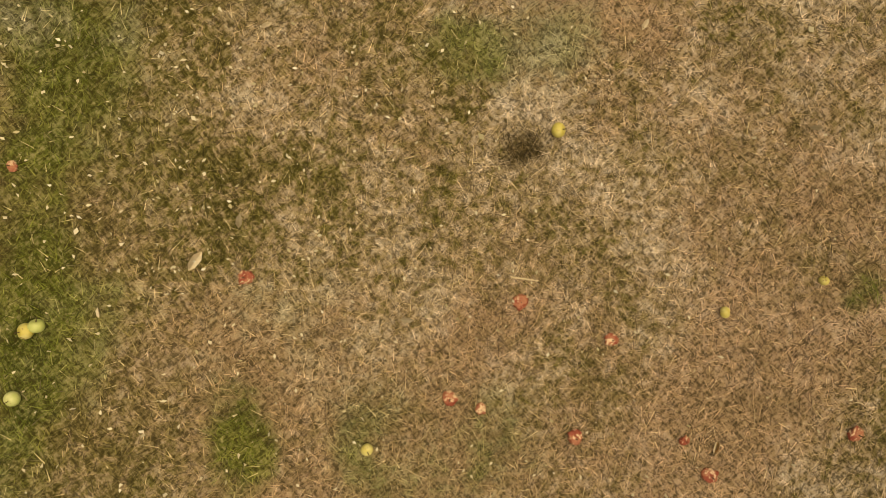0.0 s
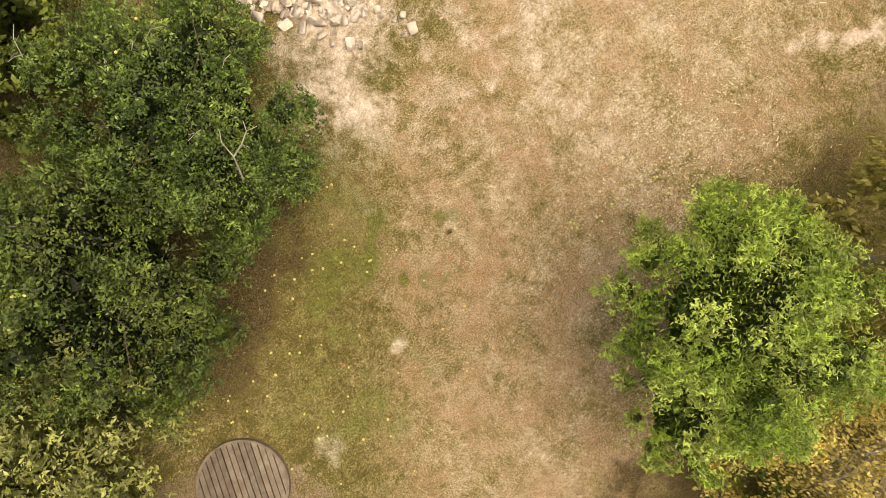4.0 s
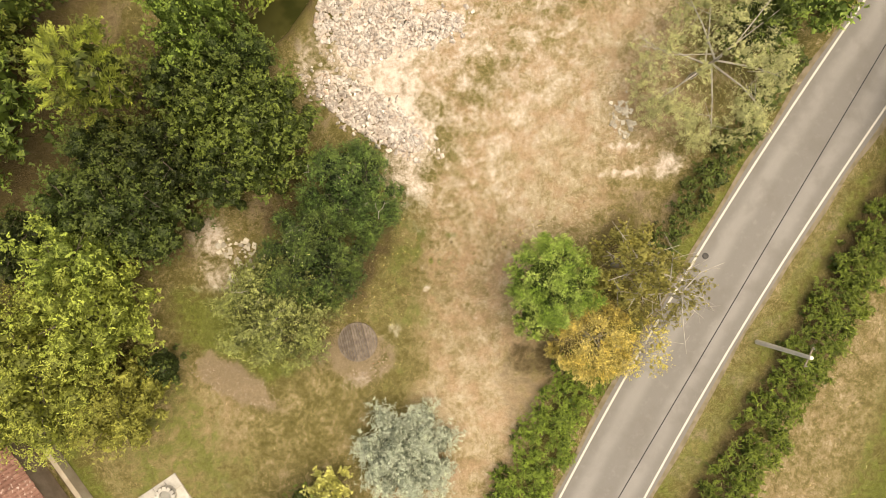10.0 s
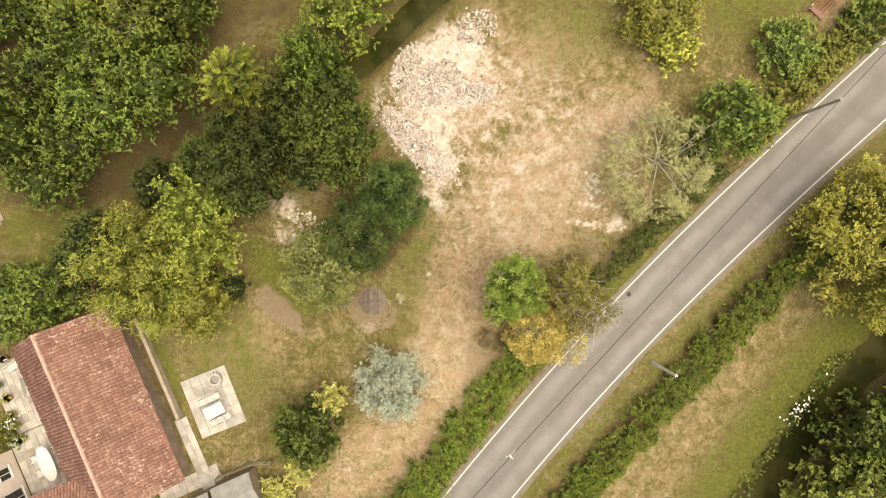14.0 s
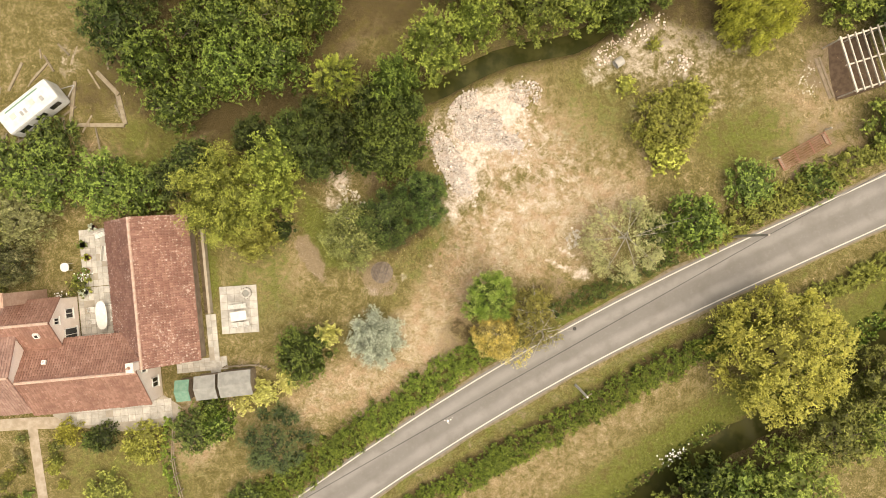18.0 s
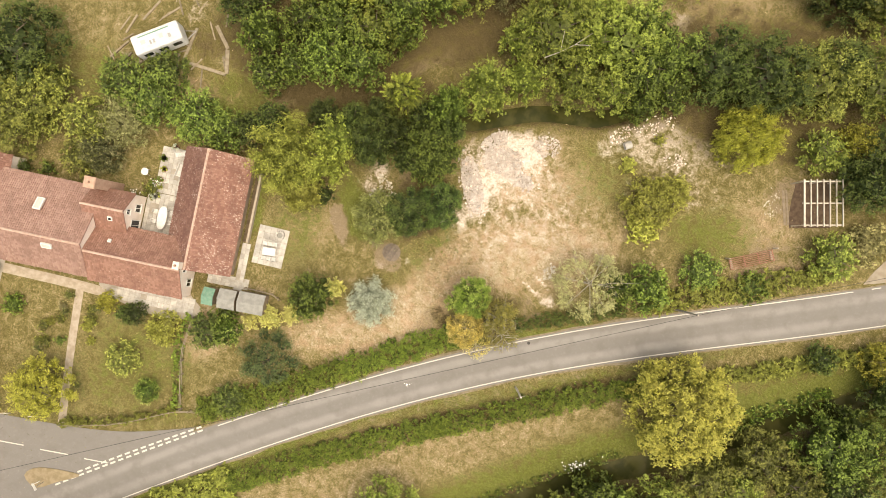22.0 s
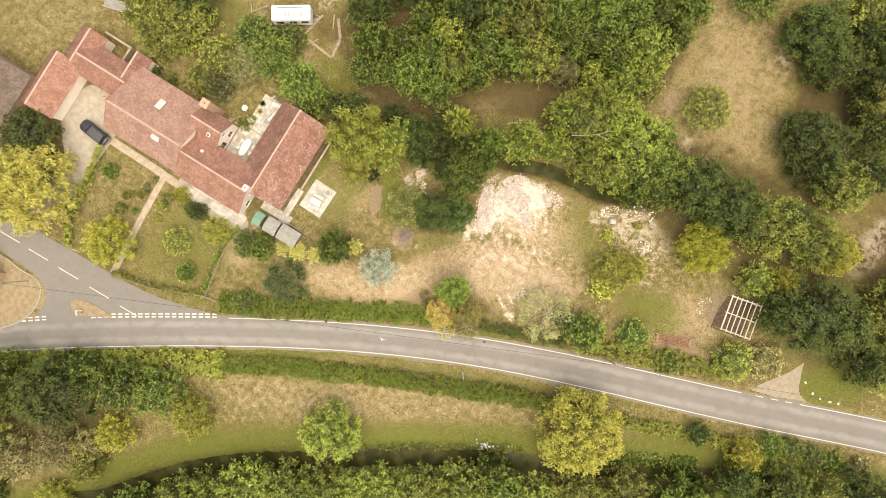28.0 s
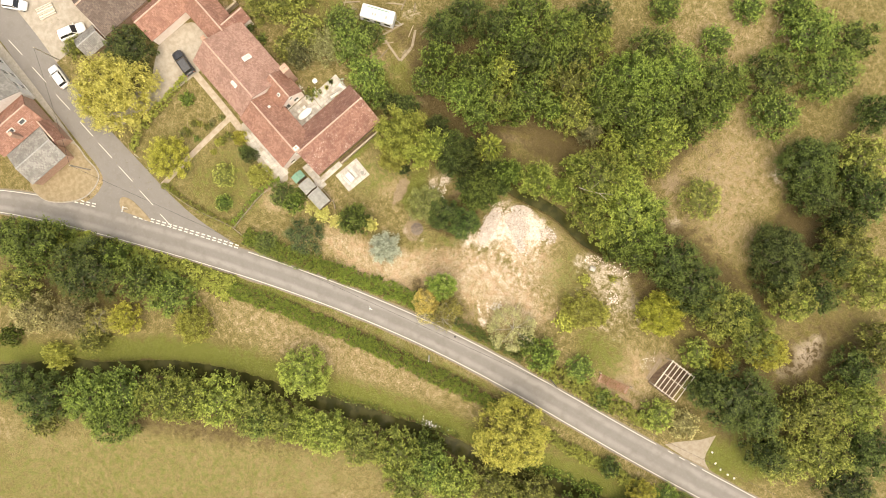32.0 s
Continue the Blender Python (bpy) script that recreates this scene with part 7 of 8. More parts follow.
cable((27.0, -1.5, 6.1), (-48.0, -35.6, 5.5), 0.5, "thin black overhead cable along the lane")
cable((-48.0, -35.6, 5.5), (-64.9, -27.7, 6.1), 0.2, "thin black overhead cable over the side road")
cable((27.0, -1.5, 6.1), (95.0, 27.0, 6.1), 0.6, "thin black overhead cable along the lane")


def post_and_rail(line, label):
    pts = smooth_line(line, 1.8)
    root = thing("fence", *pts[0], 0, 0, label, "fence")
    o = Vector((*pts[0], 0))
    for i, p in enumerate(pts):
        q = Vector((*p, 0)) - o
        part("post", boxed(q.x - 0.05, q.x + 0.05, q.y - 0.05, q.y + 0.05, -0.05, 1.1, 0.008), M_POST, root)
        if i:
            for z in (0.45, 0.85):
                part("rail", rod(bmesh.new(), Vector((*pts[i - 1], z)) - o, Vector((*p, z)) - o, 0.04, None, 6), M_POST, root)


post_and_rail([(-38.1, -28.3), (-33, -27.2), (-29, -25.6), (-25.9, -24.2), (-23.2, -23.8)], "low wooden post and rail fence at the garden's edge")
post_and_rail([(-25.4, -23.9), (-26.1, -20), (-26.5, -17.0), (-26.0, -13.4)], "wooden fence along the garden hedge")
post_and_rail([(-21.0, -9.0), (-18.0, -9.1), (-17.0, -9.6)], "short wooden fence behind the sheds")


def road_sign(x, y, turn, label, plates):
    root = thing("road_sign", x, y, 0, turn, label, "road sign")
    part("post", rod(bmesh.new(), (0, 0, 0), (0, 0, 1.5), 0.035, None, 8), M_STEEL, root)
    for k, (w, h, z, t) in enumerate(plates):
        part("plate", boxed(-w / 2, w / 2, -0.02, 0.02, z, z + h, 0.004, pose(0, 0.05, 0, -12, 0, t)), M_WHITE, root)


road_sign(-39.0, -35.2, 40, "white direction sign boards on the grass island", ((0.9, 0.28, 1.1, 0), (0.9, 0.28, 1.2, 90)))
road_sign(-44.3, -28.4, 10, "white sign board at the garden boundary", ((0.75, 0.6, 0.6, 0),))
road_sign(-41.4, -28.2, 10, "white name board at the garden boundary", ((1.0, 0.3, 0.5, 0),))


# the cottages across the side road
cottage = thing("cottage", 0, 0, 0, 0, "brick cottage with red tile and grey slate roofs", "house")
gable_block(cottage, -57.2, -51.2, -43.0, -36.2, 2.7, 3.5, "y", 0.5, M_GREY_TILE, M_BRICK, M_LEAD, seed=21)
gable_block(cottage, -62.6, -57.3, -43.4, -35.0, 3.0, 5.0, "y", 0.5, M_TILE, M_BRICK, seed=22)
gable_block(cottage, -57.2, -53.4, -36.1, -34.6, 2.6, 4.0, "x", 0.4, M_TILE, M_BRICK, seed=26)
terrace = thing("terraced_house", 0, 0, 0, 0, "white rendered house with a grey slate roof", "house")
gable_block(terrace, -78.0, -62.7, -42.5, -34.6, 4.2, 6.4, "x", 0.5, M_GREY_TILE, M_WHITE, M_LEAD, seed=23)
for x in (-76, -73, -70, -67, -64.5):
    window(terrace, x, -34.52, 2.6, "north", 0.9, 1.1)
    window(terrace, x, -34.52, 0.8, "north", 0.9, 1.2)
skylight(cottage, -59.9 + 1.2, -39.5, 4.2, 0.7, 1.1, 37, False)
skylight(cottage, -59.9 + 1.2, -37.2, 4.2, 0.7, 1.1, 37, False)
part("chimney", boxed(-57.9, -57.3, -39.6, -39.0, 3.0, 5.7, 0.02), M_BRICK, cottage)
gar = thing("outbuilding", 0, 0, 0, 0, "low outbuilding with a dark slate roof", "outbuilding")
gable_block(gar, -64.2, -60.9, -23.3, -19.6, 2.0, 2.9, "y", 0.45, M_GREY_TILE, M_BRICK, M_LEAD, seed=24)
annexe = thing("neighbour_house", 0, 0, 0, 0, "neighbouring brick house with a brown tile roof", "house")
gable_block(annexe, -70.5, -61.4, -18.9, -10.5, 2.6, 4.4, "y", 0.4, M_DARK_TILE, M_BRICK, seed=25)
part("boundary_wall", boxed(-70.0, -61.9, -19.5, -19.3, 0, 1.2, 0.02), M_WHITE, None)
tagged(bpy.data.objects["boundary_wall"], "white boundary wall beside the forecourt", "wall")
flat_patch("forecourt", [(-80, -27.6), (-64.8, -28.3), (-64.6, -19.6), (-80, -19.6)], 0.012, M_GRAVEL, "pale concrete forecourt off the side road", "forecourt")
flat_patch("pavement", [tuple(q) for q in smooth_line([(-90, -32.6), (-69, -33.2), (-58.6, -33.9), (-51.5, -34.7)], 2)] + [(-51.5, -35.4), (-58.6, -34.7), (-90, -34.5)], 0.09, M_KERB, "narrow pavement before the cottages", "pavement", rise=0.1)


def log_pile(x, y, turn):
    root = thing("log_pile", x, y, 0, turn, "stack of grey sawn boards beside the road", "timber stack")
    for i in range(8):
        part("board", boxed(-1.4, 1.4, -1.0 + 0.25 * i, -0.8 + 0.25 * i, 0, 0.35 + 0.08 * math.sin(i * 2.1), 0.02), M_OLDWOOD, root)


log_pile(-72.1, -24.0, 75)


def trough(x, y, turn):
    root = thing("cattle_trough", x, y, 0, turn, "long grey galvanised trailer frame in the orchard grass", "trailer")
    part("bed", boxed(-2.3, 2.3, -0.65, 0.65, 0.55, 0.65, 0.02), M_SHEDROOF, root)
    for s in (-1, 1):
        part("side", boxed(-2.3, 2.3, s * 0.65 - 0.03, s * 0.65 + 0.03, 0.65, 1.0, 0.01), M_OLDWOOD, root)
        part("wheel", rod(bmesh.new(), (0.3, s * 0.72, 0.32), (0.3, s * 0.9, 0.32), 0.32, None, 20), M_TYRE, root)
    part("drawbar", rod(bmesh.new(), (2.3, 0, 0.55), (3.4, 0, 0.4), 0.05), M_STEEL, root)
    part("jockey_wheel", rod(bmesh.new(), (3.3, 0, 0.0), (3.3, 0, 0.42), 0.06), M_TYRE, root)


trough(-57.2, 4.3, 14)

# ---- rubble, grass, windfalls ----
M_RUBBLE = surface("pale_rubble", (0.70, 0.595, 0.51), (0.86, 0.785, 0.72), 2.5, 0.95, fine=14, bump=0.5, spread=0.2)
M_REDRUBBLE = surface("broken_brick", (0.72, 0.55, 0.45), (0.80, 0.67, 0.57), 2.5, 0.95, fine=14, bump=0.6, spread=0.18)
M_GREYRUBBLE = surface("grey_rubble", (0.46, 0.41, 0.33), (0.60, 0.55, 0.46), 2.5, 0.95, fine=14, bump=0.6, spread=0.2)


def stone_mesh(seed, material):
    """An angular broken stone about one unit across."""
    rng = np.random.RandomState(seed)
    bm = bmesh.new()
    box(bm, -0.5, 0.5, -0.36, 0.36, -0.25, 0.25)
    bmesh.ops.subdivide_edges(bm, edges=list(bm.edges)[::3], cuts=1)
    for v in bm.verts:
        v.co = v.co * (1 + 0.1 * rng.normal()) + Vector(0.09 * rng.normal(size=3))
    hull = bmesh.ops.convex_hull(bm, input=list(bm.verts))
    loose = [g for g in hull["geom_interior"] + hull["geom_unused"] if isinstance(g, bmesh.types.BMVert)]
    bmesh.ops.delete(bm, geom=loose, context="VERTS")
    me = bpy.data.meshes.new("stone")
    bm.to_mesh(me)
    bm.free()
    me.materials.append(material)
    return me


STONES = [stone_mesh(40 + i, M_RUBBLE if (i + 3) % 6 else M_REDRUBBLE) for i in range(8)]
M_SOILSTONE = surface("soil_stained_stone", (0.36, 0.28, 0.21), (0.46, 0.38, 0.30), 2.5, 0.95, fine=14, bump=0.6, spread=0.2)
SOILSTONES = [stone_mesh(80 + i, M_SOILSTONE) for i in range(4)]
GREYSTONES = [stone_mesh(60 + i, M_GREYRUBBLE) for i in range(5)]


def heap(name, spots, count, size, height, meshes, label, seed, singles=300):
    """A spread of broken stones: spots are (x, y, radius along, radius across, turn, weight)."""
    rng = random.Random(seed)
    root = thing(name, spots[0][0], spots[0][1], 0, 0, label, "rubble")
    weights = [s[5] for s in spots]
    rest_v, rest_f, base = [], [], 0
    for i in range(count):
        s = rng.choices(spots, weights)[0]
        r, a = math.sqrt(rng.random()), rng.random() * 2 * math.pi
        if rng.random() < 0.12:
            r *= 1.35
        u, v = r * s[2] * math.cos(a), r * s[3] * math.sin(a)
        c, sn = math.cos(radians(s[4])), math.sin(radians(s[4]))
        x, y = s[0] + u * c - v * sn, s[1] + u * sn + v * c
        k = size * rng.choice((0.45, 0.6, 0.7, 0.85, 1.0, 1.25))
        z = max(0, 1 - r) * height * rng.random() + 0.1 * k
        m = pose(x - spots[0][0], y - spots[0][1], z, rng.uniform(-30, 30), rng.uniform(-30, 30), rng.uniform(0, 360)) @ Matrix.Diagonal((k, k, k * rng.uniform(0.7, 1.1), 1))
        me = rng.choice(meshes)
        if i < singles:
            ob = new("stone", me)
            ob.parent = root
            ob.matrix_basis = m
        else:
            mm = np.array(m)
            co = np.array([q.co for q in me.vertices]) @ mm[:3, :3].T + mm[:3, 3]
            rest_v.append(co)
            for p in me.polygons:
                q = list(p.vertices)
                rest_f += [(base + q[0], base + q[j], base + q[j + 1]) for j in range(1, len(q) - 1)]
            base += len(co)
    if rest_f:
        ob = new("rubble", raw_mesh("rubble", np.concatenate(rest_v), np.array(rest_f), meshes[0].materials[0]))
        ob.parent = root
        ob["kind"] = "stuff"
    return root


heap("rubble_heap", [(1.6, 7.6, 3.3, 1.1, 112, 3.0), (4.4, 11.0, 2.3, 1.5, 10, 2.2), (3.1, 13.0, 1.7, 0.8, 40, 1.0), (6.6, 9.4, 2.0, 0.8, 160, 1.4), (9.0, 13.6, 1.6, 1.2, 0, 0.4)], 3900, 0.19, 0.16, STONES, "spread heap of pale broken stone and brick", 71)
heap("rubble_heap", [(12.2, -0.3, 1.1, 0.55, 60, 1.0)], 70, 0.2, 0.05, GREYSTONES, "small heap of grey broken stones in dry grass", 72)
heap("rubble_heap", [(-8.0, 5.4, 1.6, 0.7, 120, 1.0), (-9.0, 4.0, 1.0, 0.6, 90, 0.5)], 110, 0.24, 0.12, GREYSTONES, "scattered pale stones on bare soil", 73)
heap("rubble_heap", [(20.6, 18.4, 2.6, 1.2, 25, 1.0), (17.0, 16.6, 1.6, 0.8, 40, 1.0), (23.5, 15.0, 1.3, 0.8, 0, 0.5)], 230, 0.17, 0.15, STONES, "scattered pale rubble along the stream bank", 74, 200)
heap("rubble_heap", [(-6.2, -3.3, 1.3, 0.5, -10, 1.0)], 50, 0.07, 0.03, SOILSTONES, "small stones round the wooden cover", 75)
heap("rubble_heap", [(35.2, 12.6, 0.9, 2.0, 0, 1.0)], 130, 0.13, 0.05, GREYSTONES, "thin scatter of pale stones beside the timber frame", 77)
# the concrete pipe on the bank
pipe = thing("concrete_pipe", 17.8, 15.5, 0.2, 30, "short round concrete pipe on the stream bank", "pipe")
bm = bmesh.new()
for i in range(24):
    a, b = 2 * math.pi * i / 24, 2 * math.pi * (i + 1) / 24
    for r0, r1, x0, x1 in ((0.42, 0.42, -0.4, 0.4), (0.32, 0.32, 0.4, -0.4), (0.42, 0.32, 0.4, 0.4), (0.32, 0.42, -0.4, -0.4)):
        vs = [bm.verts.new((x, r * math.cos(q), r * math.sin(q) + 0.2)) for r, x, q in ((r0, x0, a), (r0, x0, b), (r1, x1, b), (r1, x1, a))]
        bm.faces.new(vs)
bmesh.ops.remove_doubles(bm, verts=bm.verts, dist=0.001)
bmesh.ops.recalc_face_normals(bm, faces=bm.faces)
part("ring", bm, M_STONE, pipe)


def blade_material(name, a, b, c):
    n = Nodes(name)
    isl = n.add("NewGeometry").outputs["Random Per Island"]
    col = n.mix(n.ramp(isl, 0.0, 0.7), a, b)
    col = n.mix(n.ramp(isl, 0.85, 0.97), col, c)
    return n.done(col, 0.8, 0, 0.2)


M_BLADE = blade_turf()


def blades(name, x, y, length, width, lift, material, label, seed):
    """Bent grass blades, two faces each, lying this way and that."""
    rng = np.random.RandomState(seed)
    k = len(x)
    a = rng.rand(k) * 2 * np.pi
    ln = length * (0.5 + rng.rand(k))
    d = np.stack([np.cos(a), np.sin(a)], 1)
    s = np.stack([-d[:, 1], d[:, 0]], 1) * (width * (0.6 + 0.8 * rng.rand(k)))[:, None] * 0.5
    bend = 0.35 * rng.normal(size=k)
    z0 = np.interp(np.zeros(k), [0, 1], [0, 0]) + ground_height(x, y)
    p = np.stack([x, y], 1)
    tip = p + d * ln[:, None] + np.stack([-d[:, 1], d[:, 0]], 1) * (bend * ln)[:, None]
    h = lift * (0.3 + rng.rand(k))
    V = np.stack([np.c_[p - s, z0], np.c_[p + s, z0 + 0.3 * h], np.c_[tip, z0 + h]], 1).reshape(-1, 3)
    F = np.arange(k)[:, None] * 3 + np.array([0, 1, 2])
    me = raw_mesh(name, V, F, material)
    turf_marks(me, x, y, 3)
    return tagged(new(name, me), label, "grass", kind="stuff")


def scatter_turf(seed, count, cx, cy, rx, ry, core):
    rng = np.random.RandomState(seed)
    r = np.sqrt(rng.rand(count)) if not core else rng.rand(count) ** 0.62
    a = rng.rand(count) * 2 * np.pi
    return cx + r * rx * np.cos(a), cy + r * ry * np.sin(a), rng


def turf(seed, count, cx, cy, rx, ry, length, width, lift, core=False, hole=0.0):
    """Grass over an oval: straw where the turf is dry, green where it is lush, none on bare ground or the lane."""
    x, y, rng = scatter_turf(seed, count, cx, cy, rx, ry, core)
    bare = np.maximum(ellipses(x, y, BARE + BARE2, 13), ellipses(x, y, PALE, 12))
    ok = (rng.rand(len(x)) > bare * 1.1) & (away(x, y, LANE_LINE) > 2.7)
    ok &= np.hypot(x - 0.75, y + 0.5) > hole * (0.75 + 0.5 * rng.rand(len(x)))
    for bx0, bx1, by0, by1 in ((-62, -21.3, -14.5, 5.2), (-21.2, -17.4, -6.3, -1.6)):
        ok &= ~((x > bx0) & (x < bx1) & (y > by0) & (y < by1))
    ok &= np.hypot(x + 5.8, y + 1.74) > 1.0
    x, y = x[ok], y[ok]
    blades("grass_blades", x, y, length, width, lift, M_BLADE, "short dry straw and green grass blades", seed + 1)


turf(500, 160000, 0.75, -0.5, 3.4, 3.0, 0.045, 0.0028, 0.010, True)
turf(510, 90000, 0.8, -0.6, 9.5, 8.0, 0.07, 0.006, 0.018, True, 2.2)
turf(520, 62000, 4.0, 0.0, 34.0, 24.0, 0.15, 0.016, 0.05, False, 7.0)
turf(530, 28000, 0.0, -5.0, 75.0, 60.0, 0.32, 0.04, 0.10, False, 22.0)


# windfall apples
def apple_mesh(name, material, seed, flat=0.9):
    rng = np.random.RandomState(seed)
    bm = bmesh.new()
    bmesh.ops.create_uvsphere(bm, u_segments=16, v_segments=10, radius=0.5)
    for v in bm.verts:
        r = math.hypot(v.co.x, v.co.y)
        dip = 0.16 * math.exp(-(r / 0.16) ** 2)
        v.co.z = v.co.z * flat - math.copysign(dip, v.co.z)
        if flat < 0.6:
            v.co *= 1 + 0.55 * noise.noise(v.co * 3.6 + Vector((seed, 0, 0)))
        v.co.x *= 1 + 0.04 * math.sin(3 * math.atan2(v.co.y, v.co.x) + seed)
    me = bpy.data.meshes.new(name)
    bm.to_mesh(me)
    bm.free()
    me.shade_smooth()
    me.materials.append(material)
    return me


def apple_skin(name, a, b, c):
    n = Nodes(name)
    tone = n.noise(18, 3)
    col = n.mix(n.ramp(tone, 0.4, 0.65), a, b)
    col = n.mix(n.ramp(n.noise(45, 3), 0.62, 0.7), col, c)
    return n.done(col, 0.45, 0, 0.4)


M_APPLE = apple_skin("yellow_apple_skin", (0.58, 0.50, 0.13), (0.66, 0.60, 0.24), (0.28, 0.16, 0.06))
M_GREENAPPLE = apple_skin("green_apple_skin", (0.48, 0.54, 0.18), (0.60, 0.62, 0.28), (0.30, 0.22, 0.08))
def rotten_skin():
    n = Nodes("rotten_apple_skin")
    col = n.mix(n.ramp(n.noise(30, 4, 0.7), 0.4, 0.6), (0.29, 0.062, 0.035), (0.44, 0.18, 0.10))
    col = n.mix(n.ramp(n.noise(42, 4, 0.7, distort=0.8), 0.53, 0.6), col, (0.72, 0.52, 0.33))
    n.bump(n.noise(60, 4), 0.8, 0.01)
    return n.done(col, 0.6, 0, 0.35)


M_ROTTEN = rotten_skin()
M_STALK = Nodes("apple_stalk").done((0.09, 0.06, 0.03), 0.8)
APPLES = {"yellow": apple_mesh("flesh", M_APPLE, 1), "green": apple_mesh("flesh", M_GREENAPPLE, 2), "rotten": apple_mesh("flesh", M_ROTTEN, 3, 0.34)}
stalk_bm = rod(bmesh.new(), (0, 0, 0.3), (0.05, 0.02, 0.62), 0.035, 0.025, 5)
STALK = bpy.data.meshes.new("stalk")
stalk_bm.to_mesh(STALK)
stalk_bm.free()
STALK.materials.append(M_STALK)
APPLE_LABEL = {"yellow": "yellow windfall apple lying in the grass", "green": "pale green windfall apple lying in the grass", "rotten": "flattened red-brown rotten windfall apple"}


def apple(kind, x, y, size, rng):
    root = thing("apple", x, y, (0.12 if kind == "rotten" else 0.33) * size + 0.004 + float(ground_height(np.array([x]), np.array([y]))[0]), rng.uniform(0, 360), APPLE_LABEL[kind], "apple", "windfall apples")
    m = Matrix.Diagonal((size, size, size, 1)) @ pose(0, 0, 0, rng.uniform(-70, 70) if kind != "rotten" else 0, rng.uniform(-70, 70) if kind != "rotten" else 0, 0)
    for name, me in (("flesh", APPLES[kind]), ("stalk", STALK)):
        ob = new(name, me)
        ob.parent = root
        ob.matrix_basis = m


arng = random.Random(9)
for kind, x, y, s in (("yellow", 1.30, -0.39, 0.055), ("green", -0.55, 0.26, 0.055), ("yellow", 1.68, -1.40, 0.036), ("yellow", 1.34, -1.26, 0.042), ("yellow", 0.06, -0.82, 0.045), ("rotten", 0.12, -0.08, 0.06),
                      ("rotten", 0.81, -0.77, 0.062), ("rotten", 0.97, -1.08, 0.055), ("rotten", 0.40, -0.87, 0.06), ("rotten", 0.65, -1.26, 0.062), ("rotten", 0.93, -1.67, 0.062), ("rotten", 1.42, -1.89, 0.06), ("rotten", 0.46, -0.97, 0.045), ("rotten", 0.94, -1.52, 0.04)):
    apple(kind, x, y, s, arng)
for x, y in ((-2.4, 0.71), (-1.47, 0.79), (-0.64, 0.72), (-0.83, 2.17), (-0.15, 2.08), (-0.31, -1.9), (-0.48, -2.94), (-2.42, -1.23), (-2.1, 1.01), (-2.38, 1.36), (-2.75, 1.23), (-2.8, -0.02), (-3.52, 0.1), (-4.22, -0.13),
             (3.38, -1.96), (3.33, -1.89), (3.37, -2.07), (3.28, -2.0), (4.45, -2.14), (4.09, -3.26), (4.01, -3.33), (4.7, -3.17), (4.29, -3.0), (0.39, -1.82), (-0.71, 0.97), (-0.59, 0.27)):
    apple(arng.choice(("yellow", "yellow", "green")), x, y, arng.uniform(0.05, 0.065), arng)
for i in range(150):
    if arng.random() < 0.7:
        a, r = arng.uniform(0, 2 * math.pi), arng.uniform(1.2, 4.2)
        x, y = -3.6 + r * math.cos(a) * 0.9, 1.6 + r * math.sin(a) * 1.5
    else:
        x, y = arng.uniform(2.5, 6.0), arng.uniform(-4.2, -1.4)
    apple(arng.choice(("yellow", "yellow", "green", "rotten")), x, y, arng.uniform(0.04, 0.065), arng)


# pale fallen leaves, a stick and droppings of dark litter
M_DEADLEAF = surface("dead_leaf", (0.56, 0.46, 0.29), (0.68, 0.60, 0.44), 9, 0.85, fine=60, spread=0.25)
leaf_bm = bmesh.new()
lv = [leaf_bm.verts.new(v) for v in ((-0.5, 0, 0.02), (-0.2, 0.2, 0.1), (0.25, 0.17, 0.08), (0.5, 0, 0.0), (0.25, -0.17, 0.09), (-0.2, -0.2, 0.12), (0.0, 0, 0.0))]
for a, b in ((0, 1), (1, 2), (2, 3), (3, 4), (4, 5), (5, 0)):
    leaf_bm.faces.new((lv[a], lv[b], lv[6]))
bmesh.ops.solidify(leaf_bm, geom=list(leaf_bm.faces), thickness=0.02)
LEAFMESH = bpy.data.meshes.new("fallen_leaf")
leaf_bm.to_mesh(LEAFMESH)
leaf_bm.free()
LEAFMESH.materials.append(M_DEADLEAF)


def fallen_leaf(x, y, size, rng):
    ob = new("fallen_leaf", LEAFMESH)
    z = float(ground_height(np.array([x]), np.array([y]))[0])
    ob.matrix_basis = pose(x, y, z + 0.008, rng.uniform(-12, 12), rng.uniform(-12, 12), rng.uniform(0, 360)) @ Matrix.Diagonal((size, size, size, 1))
    tagged(ob, "pale dry fallen leaf on the turf", "leaf", "fallen leaves")


for x, y, s in ((0.23, 0.09, 0.055), (0.02, 0.08, 0.085), (0.46, -0.56, 0.05), (0.56, -0.25, 0.04), (1.01, -1.61, 0.05), (-0.36, 0.16, 0.04), (1.46, -0.39, 0.045), (2.01, -0.97, 0.045), (0.75, 0.56, 0.045), (1.78, -0.3, 0.045)):
    fallen_leaf(x, y, s, arng)


